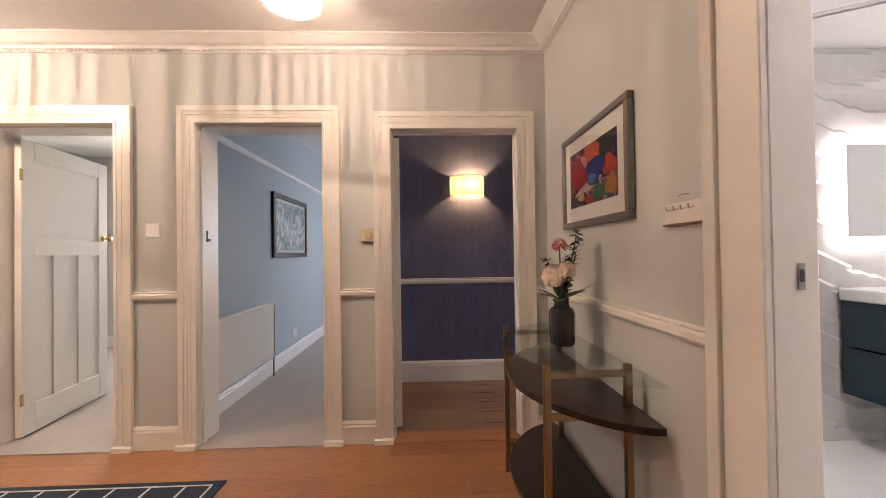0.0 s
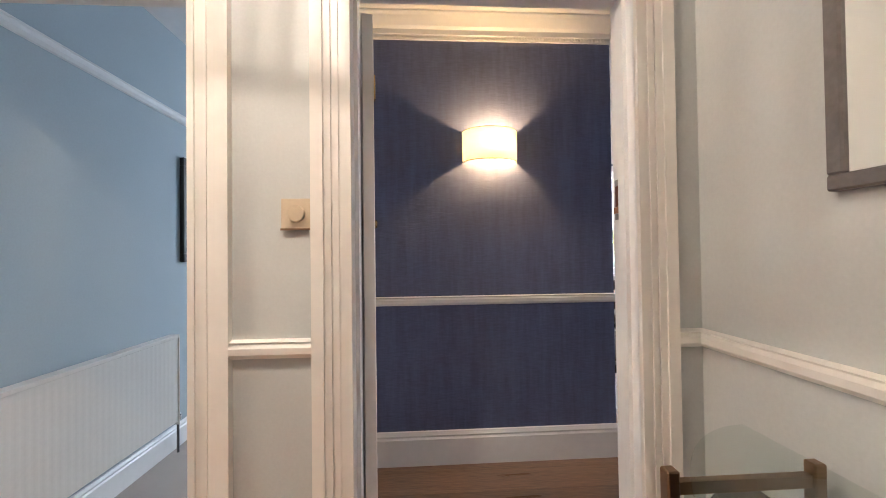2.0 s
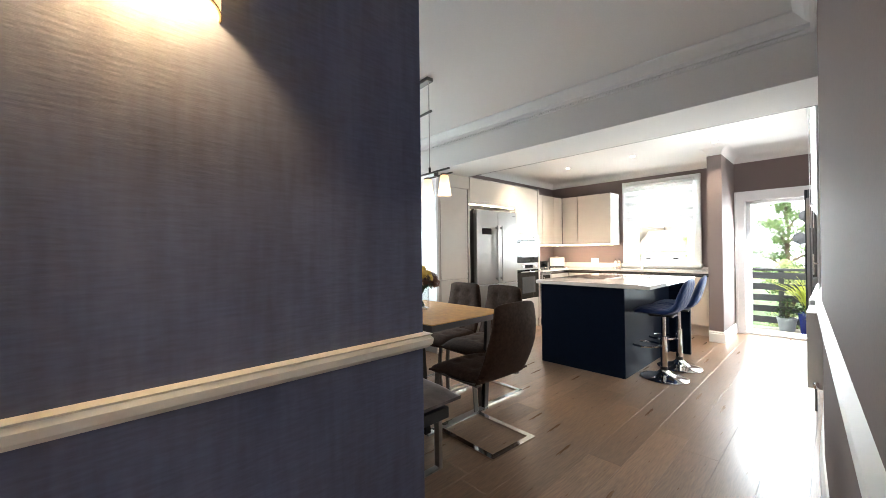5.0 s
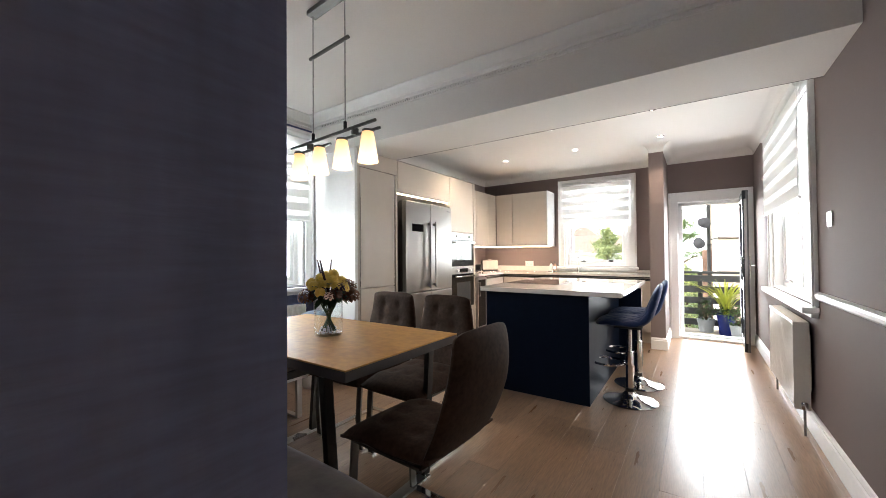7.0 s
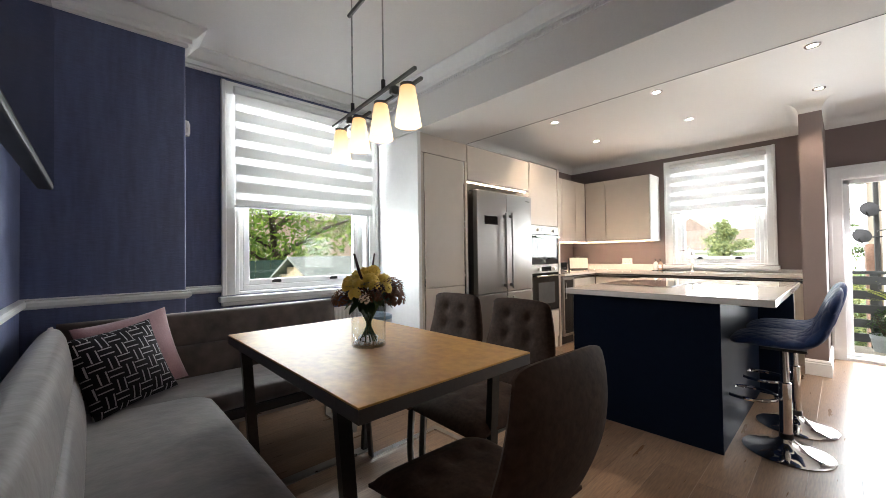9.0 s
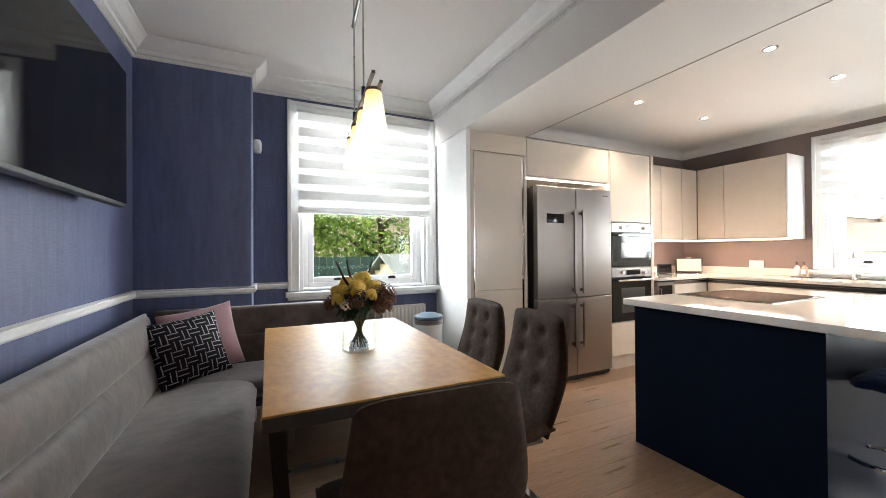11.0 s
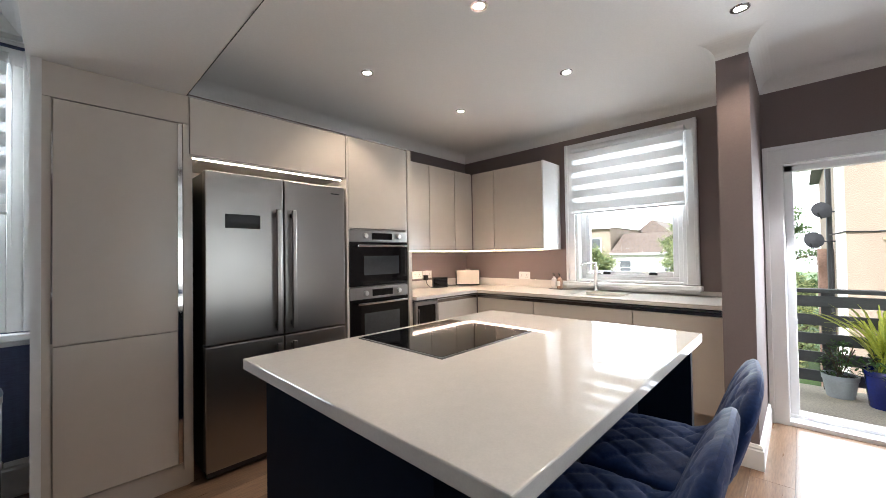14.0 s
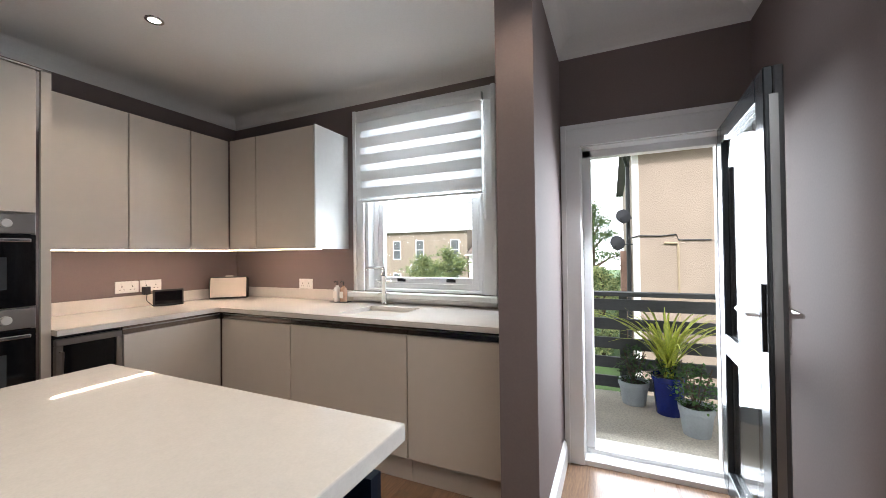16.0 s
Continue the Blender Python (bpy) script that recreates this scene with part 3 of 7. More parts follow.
def moulding(name, profile, mat, pts, outs):
    """A moulding along a path of right-angled turns, mitred at the corners; outs are the ways it faces, stretch by stretch."""
    bm = bmesh.new()
    rings = []
    for k, p in enumerate(pts):
        near = [Vector(outs[i]) for i in (k - 1, k) if 0 <= i < len(outs)]
        o = near[0] + near[1] if len(near) == 2 and abs(near[0].dot(near[1])) < 0.5 else near[0]
        rings.append([bm.verts.new(Vector(p) + o * a_ + Vector((0, 0, b_))) for a_, b_ in profile])
    n = len(profile)
    for r0, r1 in zip(rings, rings[1:]):
        for i in range(n):
            bm.faces.new((r0[i], r0[(i + 1) % n], r1[(i + 1) % n], r1[i]))
    bm.faces.new(rings[0][::-1])
    bm.faces.new(rings[-1])
    return setting(name, bm, mat)


N, S_, E_, W_ = (0, 1, 0), (0, -1, 0), (1, 0, 0), (-1, 0, 0)
zr = 0.942
p12, p21, p23, p32, p33 = D1[1] + 0.115, D2[0] - 0.11, D2[1] + 0.11, D3[0] - 0.11, D3[1] + 0.11
moulding("trim_hall_rail_1", RAIL, M["woodwork"], [(p12, HALL_Y, zr), (p21, HALL_Y, zr)], [S_])
moulding("trim_hall_rail_2", RAIL, M["woodwork"], [(p23, HALL_Y, zr), (p32, HALL_Y, zr)], [S_])
moulding("trim_hall_rail_3", RAIL, M["woodwork"], [(p33, HALL_Y, zr), (HX, HALL_Y, zr), (HX, 1.105, zr)], [S_, W_])
moulding("baseboard_hall_1", SKIRT, M["woodwork"], [(p12, HALL_Y, 0), (p21, HALL_Y, 0)], [S_])
moulding("baseboard_hall_2", SKIRT, M["woodwork"], [(p23, HALL_Y, 0), (p32, HALL_Y, 0)], [S_])
moulding("baseboard_hall_3", SKIRT, M["woodwork"], [(p33, HALL_Y, 0), (HX, HALL_Y, 0), (HX, 1.105, 0)], [S_, W_])
moulding("trim_hall_cornice", [(a_ * 1.1, b_ * 0.72) for a_, b_ in DENTIL], M["ceiling"], [(-3.6, HALL_Y, 2.527), (HX, HALL_Y, 2.527), (HX, -1.6, 2.527)], [S_, W_])
_bm = bmesh.new()
for _k in range(300):
    if _k < 200:
        box(_bm, -3.5 + _k * 0.0215, -3.489 + _k * 0.0215, HALL_Y - 0.024, HALL_Y - 0.012, 2.531, 2.542)
    if _k < 180:
        box(_bm, HX - 0.024, HX - 0.012, -1.4 + _k * 0.0215, -1.389 + _k * 0.0215, 2.531, 2.542)
setting("trim_hall_dentils", _bm, M["ceiling"])
zb = 0.925


def blue_run(z, end):
    return [(-0.375, YB, z), (XT, YB, z), (XT, 6.45, z), (1.87, 6.45, z), (1.87, YN, z), (end, YN, z)]


moulding("trim_blue_rail", RAIL, M["white"], blue_run(zb, 2.118), [S_, E_, S_, E_, S_])
moulding("baseboard_blue", TALL_SKIRT, M["white"], blue_run(0, 3.45), [S_, E_, S_, E_, S_])
moulding("trim_south_rail", RAIL, M["white"], [(0.86, 2.694, 0.9), (3.2, ROOM_Y, 0.9), (4.25, ROOM_Y, 0.9)], [N, N])
moulding("baseboard_south", SKIRT, M["white"], [(0.86, 2.694, 0), (3.2, ROOM_Y, 0), (XE, ROOM_Y, 0)], [N, N])
moulding("baseboard_pillar", SKIRT, M["white"], [(6.396, 3.92, 0), (6.396, 3.76, 0), (XE - 0.05, 3.76, 0)], [W_, S_])
moulding("trim_dining_cornice", DENTIL, M["white"], blue_run(2.498, 3.44) + [(3.44, ROOM_Y, 2.498)], [S_, E_, S_, E_, S_, W_])
moulding("trim_lobby_cornice", DENTIL, M["white"], [(-0.375, 2.688, 2.498), (0.85, 2.694, 2.498), (3.2, ROOM_Y, 2.498), (3.44, ROOM_Y, 2.498)], [N, N, N])
_bm = bmesh.new()
for _k in range(84):
    box(_bm, -0.27 + _k * 0.018, -0.262 + _k * 0.018, YB - 0.022, YB - 0.010, 2.502, 2.516)
for _k in range(150):
    box(_bm, 3.418, 3.430, 2.95 + _k * 0.024, 2.961 + _k * 0.024, 2.502, 2.516)
    if _k < 105:
        box(_bm, XT + 0.010, XT + 0.022, 3.75 + _k * 0.024, 3.761 + _k * 0.024, 2.502, 2.516)
for _k in range(60):
    box(_bm, 1.9 + _k * 0.024, 1.911 + _k * 0.024, YN - 0.022, YN - 0.010, 2.502, 2.516)
    if _k < 25:
        box(_bm, XT + 0.03 + _k * 0.024, XT + 0.041 + _k * 0.024, 6.428, 6.44, 2.502, 2.516)
setting("trim_dentils", _bm, M["white"])
zk = 2.475
moulding("trim_kitchen_cove", COVE, M["ceiling"], [(4.06, YN, zk), (XE, YN, zk), (XE, 3.92, zk), (6.396, 3.92, zk), (6.396, 3.76, zk), (XE, 3.76, zk), (XE, ROOM_Y, zk), (4.06, ROOM_Y, zk)], [S_, W_, N, W_, S_, W_, N])
# thin black strip along the beam's lower kitchen-side edge
setting("trim_beam_line", boxes((4.0605, 4.063, ROOM_Y, 6.1, 2.233, 2.237)), M["black"])


def architrave(name, a, b, top, y, out, w=0.11, mat=None, floor_z=0.0):
    """A moulded door surround on a wall face at y; out is -1 or 1."""
    bm = bmesh.new()
    for lo, hi, depth in ((0.0, 0.018, 0.018), (0.018, 0.034, 0.012), (0.034, 0.05, 0.016), (0.05, w - 0.055, 0.012), (w - 0.055, w - 0.034, 0.018), (w - 0.034, w, 0.024)):
        y0, y1 = sorted((y, y + out * depth))
        box(bm, a - hi, a - lo, y0, y1, floor_z, top + lo)
        box(bm, b + lo, b + hi, y0, y1, floor_z, top + lo)
        box(bm, a - hi, b + hi, y0, y1, top + lo, top + hi)
    return setting(name, bm, mat or M["woodwork"])


for _i, (_d, _r) in enumerate(((D1, 2.8), (D2, 2.8), (D3, 2.692)), 1):
    architrave("door_frame_%d" % _i, _d[0], _d[1], _d[3], HALL_Y, -1)
    a, b, _, t = _d
    setting("door_lining_%d" % _i, boxes((a - 0.02, a, HALL_Y - 0.004, _r, 0, t), (b, b + 0.02, HALL_Y - 0.004, _r, 0, t), (a - 0.02, b + 0.02, HALL_Y - 0.004, _r, t, t + 0.02),
                                        (a, a + 0.012, 2.60, 2.64, 0, t), (b - 0.012, b, 2.60, 2.64, 0, t), (a, b, 2.60, 2.64, t - 0.012, t)), M["woodwork"] if _i < 3 else M["white"])
    setting("plinth_block_%d" % _i, boxes((a - 0.12, a, HALL_Y - 0.045, HALL_Y, 0, 0.03), (b, b + 0.12, HALL_Y - 0.045, HALL_Y, 0, 0.03)), M["woodwork"])
    setting("door_threshold_%d" % _i, boxes((a, b, 2.53, 2.68, -0.022, 0.006)), M["hall_oak"] if _i == 3 else M["carpet"])
# bathroom door surround on the east wall of the hall
setting("door_frame_bath", boxes((HX - 0.024, HX, 0.932, 1.06, 0, 2.05), (HX - 0.036, HX, 1.06, 1.105, 0, 2.22), (HX - 0.018, HX, 0.0, 1.06, 2.05, 2.22), (HX - 0.006, 0.95, 0.93, 0.95, 0, 2.05), (HX - 0.024, HX, -0.1, 0.068, 0, 2.05), (HX - 0.006, 0.95, 0.05, 0.07, 0, 2.05)), M["woodwork"], bevel=0.004)
_p = thing("strike_plate", "small steel strike plate let into the door jamb", "strike plate", pose(0.905, 0.929, 1.155))
part("plate", boxes((-0.008, 0.008, -0.002, 0, -0.03, 0.03)), M["steel"], _p)
part("keep_hole", boxes((-0.005, 0.005, -0.003, -0.002, -0.012, 0.016)), M["black"], _p)
_p = thing("worn_lock_keep", "worn lock keep with bare red wood in the white jamb", "lock keep", pose(D3[1] - 0.001, 2.668, 1.389) @ Matrix.Scale(0.78, 4))
part("mortice", boxes((-0.004, 0, -0.018, 0.006, -0.02, 0.065)), material("bare red timber", (0.12, 0.03, 0.015), 0.8, var=0.4), _p)
part("plate", boxes((-0.005, 0, -0.016, 0.006, 0.066, 0.09)), M["steel"], _p)
part("plate", boxes((-0.005, 0, -0.016, 0.006, -0.075, -0.05)), M["steel"], _p)
part("bare_wood", boxes((-0.004, 0, -0.03, 0.02, -0.048, -0.022)), material("bare pale timber", (0.34, 0.16, 0.08), 0.8, var=0.4), _p)

# ======== windows ========
M["upvc"] = material("white window frame", (0.80, 0.80, 0.80), 0.3, var=0.02, bump=0.01)


def window(name, m, w, z0, z1, label, blind_to, arch=0.092, mullion=False, blind_gap=0.05, handles=(0.25, 0.75)):
    """Local x runs along the opening, y outwards, with the inner wall face at y = 0."""
    base = tagged(new(name), label, kind="structure")
    base.matrix_basis = m
    for n_, d in (("architrave", ((-arch, 0, -0.022, 0, z0, z1), (w, w + arch, -0.022, 0, z0, z1), (-arch, w + arch, -0.022, 0, z1, z1 + arch), (-arch, -arch + 0.03, -0.034, -0.022, z0, z1 + arch), (w + arch - 0.03, w + arch, -0.034, -0.022, z0, z1 + arch))),
                  ("reveal", ((0, 0.03, 0, 0.26, z0, z1), (w - 0.03, w, 0, 0.26, z0, z1), (0.03, w - 0.03, 0, 0.26, z1 - 0.03, z1), (0.03, w - 0.03, 0, 0.26, z0, z0 + 0.02))),
                  ("outer_frame", ((0.03, 0.075, 0.07, 0.15, z0 + 0.02, z1 - 0.03), (w - 0.075, w - 0.03, 0.07, 0.15, z0 + 0.02, z1 - 0.03), (0.075, w - 0.075, 0.07, 0.15, z1 - 0.075, z1 - 0.03), (0.075, w - 0.075, 0.07, 0.15, z0 + 0.02, z0 + 0.06)))):
        part(n_, boxes(*d), M["upvc"] if n_ != "architrave" else M["white"], base, bevel=0.003, segments=1)
    part("sill", boxes((-arch - 0.02, w + arch + 0.02, -0.085, 0.0, z0 - 0.045, z0 - 0.005), (-arch, w + arch, -0.04, 0.0, z0 - 0.075, z0 - 0.045)), M["white"], base, bevel=0.006)
    cells = ((0.075, w / 2 - 0.03), (w / 2 + 0.03, w - 0.075)) if mullion else ((0.075, w - 0.075),)
    if mullion:
        part("mullion", boxes((w / 2 - 0.03, w / 2 + 0.03, 0.07, 0.15, z0 + 0.06, z1 - 0.075)), M["upvc"], base)
    zm = (z0 + z1) / 2
    for a, b in cells:
        for lo, hi, y in ((z0 + 0.06, zm + 0.02, 0.075), (zm - 0.02, z1 - 0.075, 0.115)):
            f = 0.045
            sash = part("sash", boxes((a, a + f, y, y + 0.035, lo, hi), (b - f, b, y, y + 0.035, lo, hi), (a + f, b - f, y, y + 0.035, lo, lo + f), (a + f, b - f, y, y + 0.035, hi - f, hi)), M["upvc"], base, bevel=0.004, segments=1)
            g = part("pane", boxes((a + f, b - f, y + 0.014, y + 0.018, lo + f, hi - f)), M["glass"], sash)
            g.visible_shadow = False
            if y < 0.1:
                for u in handles if not mullion else (0.5,):
                    x = a + (b - a) * u
                    bm = bmesh.new()
                    box(bm, x - 0.035, x + 0.035, y - 0.008, y, lo + 0.012, lo + 0.03)
                    tube(bm, [(x - 0.028, y - 0.004, lo + 0.026), (x - 0.024, y - 0.02, lo + 0.034), (x + 0.024, y - 0.02, lo + 0.034), (x + 0.028, y - 0.004, lo + 0.026)], 0.006, 6)
                    part("sash_lift", bm, M["chrome"] if mullion else M["black"], sash)
    return base


def zebra_blind(label, m, w, top, bottom, opaque=0.078, sheer=0.052):
    b = thing("roller_blind", label, "blind", m)
    part("cassette", lathe(bmesh.new(), [(0.028, 0), (0.028, w)], 12, Matrix.Translation((0, 0, top)) @ Matrix.Rotation(radians(90), 4, "Y")), M["blind"], b, smooth=True)
    z, k = top - 0.02, 0
    while z > bottom + 0.012:
        h = opaque if k % 2 == 0 else sheer
        lo = max(bottom + 0.01, z - h)
        part("opaque_band" if k % 2 == 0 else "sheer_band", boxes((0.008, w - 0.008, -0.001, 0.0005, lo, z)), M["blind"] if k % 2 == 0 else M["sheer"], b)
        z, k = lo, k + 1
    part("bottom_bar", lathe(bmesh.new(), [(0.009, 0), (0.009, w - 0.01)], 8, Matrix.Translation((0.005, 0, bottom)) @ Matrix.Rotation(radians(90), 4, "Y")), M["upvc"], b, smooth=True)
    bm = bmesh.new()
    for dx in (0.0, 0.018):
        tube(bm, [(w + 0.012, dx - 0.01, top), (w + 0.012, dx - 0.01, bottom - 0.18)], 0.0018, 5)
    part("bead_chain", bm, M["upvc"], b)
    return b


w1, w2, w3 = W1[1] - W1[0], W2[1] - W2[0], W3[1] - W3[0]
window("window_1", pose(W1[0], YN, 0), w1, W1[2], W1[3], "white sash window in the dark blue wall", 1.55)
window("window_2", pose(XE, W2[1], 0, 0, 0, -90), w2, W2[2], W2[3], "white sash window over the kitchen sink", 1.69)
window("window_3", pose(W3[1], ROOM_Y, 0, 0, 0, 180), w3, W3[2], W3[3], "white two-light window above a radiator", 1.57, mullion=True)
zebra_blind("white striped day-and-night roller blind half lowered", pose(W1[0] - 0.02, YN - 0.065, 0), w1 + 0.03, 2.40, 1.55)
zebra_blind("white striped day-and-night roller blind half lowered", pose(XE - 0.05, W2[1] + 0.01, 0, 0, 0, -90), w2 + 0.02, 2.335, 1.69)
zebra_blind("white striped day-and-night roller blind half lowered", pose(W3[1] + 0.01, ROOM_Y + 0.065, 0, 0, 0, 180), w3 + 0.02, 2.33, 1.57)
# window_5 is unseen, added to go with the side room's lamp
for _name, _m, _w in (("window_4", pose(-0.1, YN, 0), 1.15), ("window_5", pose(-3.6, 5.4, 0), 1.2)):
    window(_name, _m, _w, 0.85, 2.35, "assumed plain white sash window of a side room", 2.3)

# ======== back door ========
a, b, _, t = BD
setting("door_frame_back", boxes((XE - 0.022, XE, a - 0.11, a, 0, t), (XE - 0.022, XE, b, b + 0.11, 0, t), (XE - 0.022, XE, a - 0.11, b + 0.11, t, t + 0.13), (XE - 0.034, XE - 0.022, b + 0.08, b + 0.11, 0, t + 0.13), (XE - 0.034, XE - 0.022, a - 0.11, b + 0.08, t + 0.10, t + 0.13),
                                 (XE, XE + 0.26, b - 0.004, b + 0.001, 0, t), (XE + 0.1, XE + 0.17, b - 0.055, b - 0.004, 0.05, t), (XE + 0.1, XE + 0.17, a, a + 0.02, 0.05, t), (XE + 0.1, XE + 0.17, a, b, t - 0.05, t), (XE, XE + 0.26, a, b - 0.004, t - 0.006, t + 0.002)), M["upvc"], bevel=0.003)
setting("door_threshold_back", boxes((XE - 0.01, XE + 0.3, a, b, -0.1, 0.03), (XE + 0.09, XE + 0.18, a, b, 0.03, 0.055)), M["upvc"], bevel=0.004)
_leaf = thing("back_door", "glazed anthracite back door standing open against the wall", "door", pose(XE - 0.024, a - 0.02, 0.06, 0, 0, 177.8))
L, H = 0.76, 1.86
for n_, mt, y0, y1 in (("outer_frame", M["anthracite"], -0.06, -0.032), ("inner_frame", M["leaf_grey"], -0.032, -0.004)):
    f = 0.095
    part(n_, boxes((0, f, y0, y1, 0, H), (L - f, L, y0, y1, 0, H), (f, L - f, y0, y1, 0, 0.11), (f, L - f, y0, y1, H - f, H), (f, L - f, y0, y1, 0.70, 0.80)), mt, _leaf, bevel=0.004, segments=1)
for z0_, z1_ in ((0.11, 0.70), (0.80, H - 0.095)):
    part("pane", boxes((0.095, L - 0.095, -0.034, -0.028, z0_, z1_)), M["glass"], _leaf)
part("edge_strip", boxes((L, L + 0.003, -0.045, -0.02, 0.1, H - 0.1), (L, L + 0.004, -0.042, -0.022, 0.9, 1.15)), M["steel"], _leaf)
for y0, s in ((-0.06, -1), (0.0, 1)):
    h = part("handle_plate", boxes((L - 0.065, L - 0.03, *sorted((y0, y0 + s * 0.01)), 0.86, 1.10)), M["black"] if s < 0 else M["chrome"], _leaf)
    bm = tube(bmesh.new(), [(L - 0.048, y0 + s * 0.01, 0.99), (L - 0.048, y0 + s * 0.045, 0.99), (L - 0.07, y0 + s * 0.05, 0.99), (L - 0.17, y0 + s * 0.05, 0.995)], 0.009, 8)
    part("lever", bm, M["chrome"], h, smooth=True)

# ======== hall and side room doors ========


def panel_door(label, m, width, height=2.0, handed=1, knob=M["brass"]):
    """Door leaf from its hinge along local x: one wide panel above three tall ones."""
    d = thing("panel_door", label, "door", m)
    th = 0.04
    st, zmid = 0.105, 1.32
    bm = boxes((0, st, 0, th, 0, height), (width - st, width, 0, th, 0, height), (st, width - st, 0, th, 0, 0.2), (st, width - st, 0, th, height - 0.13, height), (st, width - st, 0, th, zmid - 0.09, zmid + 0.03))
    pw = (width - 2 * st - 2 * 0.075) / 3
    for k in (1, 2):
        x = st + k * pw + (k - 1) * 0.075
        box(bm, x, x + 0.075, 0, th, 0.2, zmid - 0.09)
    part("stiles_and_rails", bm, M["woodwork"], d, bevel=0.003, segments=1)
    for k in range(3):
        x = st + k * (pw + 0.075)
        part("panel", boxes((x, x + pw, 0.012, th - 0.012, 0.2, zmid - 0.09)), M["woodwork"], d)
    part("panel", boxes((st, width - st, 0.012, th - 0.012, zmid + 0.03, height - 0.13)), M["woodwork"], d)
    for s, y in ((-1, 0), (1, th)):
        bm = lathe(bmesh.new(), [(0.024, 0), (0.024, 0.006), (0.010, 0.010), (0.010, 0.035), (0.022, 0.045), (0.026, 0.056), (0.020, 0.068), (0.0, 0.072)], 16,
                   Matrix.Translation((width - 0.06, y, zmid + 0.055)) @ Matrix.Rotation(radians(90 if s < 0 else -90), 4, "X"))
        part("door_knob", bm, knob, d, "polished brass knob", smooth=True)
    for z in (0.25, height - 0.25):
        part("hinge", boxes((-0.012, 0.012, -0.004, 0.0, z - 0.04, z + 0.04)), M["brass"], d)
    return d


panel_door("white painted panelled door standing ajar", pose(-2.70, 2.735, 0.012, 0, 0, 98.9), 0.84, 2.03)
panel_door("white painted panelled door opened against the lobby wall", pose(-0.140, 2.742, 0.012, 0, 0, 101.5), 0.77, 2.02)
for _x, _y, _z in ((D2[0] + 0.004, 2.66, 1.36),):
    _p = thing("lock_keep", "small dark lock keep in the white door jamb", "lock keep", pose(_x, _y, _z))
    part("plate", boxes((-0.003, 0.002, -0.012, 0.012, -0.045, 0.03)), M["black"], _p)
    part("catch", boxes((0.002, 0.008, -0.012, 0.03, -0.04, -0.025)), M["black"], _p)

# ======== kitchen ========
def rounded_slab(bm, x0, x1, y0, y1, z0, z1, r=0.004):
    b2 = boxes((x0, x1, y0, y1, z0, z1))
    bmesh.ops.bevel(b2, geom=b2.edges[:], offset=r, segments=2, profile=0.5, affect="EDGES")
    me = bpy.data.meshes.new("tmp")
    b2.to_mesh(me)
    b2.free()
    bm.from_mesh(me)
    bpy.data.meshes.remove(me)
    return bm


def slab(x0, x1, y0, y1, z0, z1, r=0.004):
    return rounded_slab(bmesh.new(), x0, x1, y0, y1, z0, z1, r)


FY = 6.10
# tall larder
_t = thing("larder_cupboard", "tall cashmere handleless larder cupboard beside the fridge", "cupboard", pose(3.49, FY, 0))
part("body", boxes((0, 0.58, 0.03, 0.61, 0.1, 2.232)), M["cashmere"], _t)
part("upper_door", slab(0.035, 0.525, 0.0, 0.022, 0.886, 2.06), M["cashmere"], _t)
part("lower_door", slab(0.035, 0.525, 0.0, 0.022, 0.14, 0.881), M["cashmere"], _t)
part("filler", boxes((0.0, 0.58, 0.008, 0.03, 2.068, 2.232)), M["cashmere"], _t)
part("side_filler", boxes((0.0, 0.031, 0.004, 0.03, 0.1, 2.064), (0.552, 0.58, 0.004, 0.03, 0.1, 2.064)), M["cashmere"], _t)
part("handle_channel", boxes((0.528, 0.549, 0.010, 0.03, 0.14, 2.06)), M["chrome"], _t, "bright metal grip channel")
part("handle_channel", boxes((0.030, 0.036, -0.004, 0.01, 0.9, 1.9)), M["chrome"], _t, "bright metal grip channel")
part("plinth", boxes((0.0, 0.58, 0.02, 0.05, 0.0, 0.13)), M["cashmere"], _t)
# over-fridge unit and its light
_t = thing("bridging_cupboard", "cashmere cupboard bridging over the fridge", "cupboard", pose(4.07, FY, 1.892))
part("body", boxes((0, 1.03, 0.024, 0.61, 0, 0.343)), M["cashmere"], _t)
part("lift_up_door", slab(0.004, 1.026, 0.0, 0.022, 0.004, 0.335), M["cashmere"], _t)
part("top_strip", boxes((0, 1.03, 0.004, 0.03, 0.337, 0.343)), M["chrome"], _t)
_t = thing("led_strip", "warm white light strip under the bridging cupboard", "light", pose(4.07, FY, 1.88))
part("channel", boxes((0.02, 1.01, 0.03, 0.055, 0.004, 0.012)), M["steel"], _t)
part("diffuser", boxes((0.02, 1.01, 0.037, 0.048, -0.002, 0.004)), M["led"], _t)
single("niche_panel", boxes((4.07, 5.107, 6.62, 6.70, 0, 1.892)), M["cashmere"], "cashmere back panel behind the fridge", "panel")
single("tall_end_panel", boxes((4.07, 4.092, 6.13, 6.62, 0, 1.892)), M["cashmere"], "cashmere tall end panel beside the fridge", "panel")
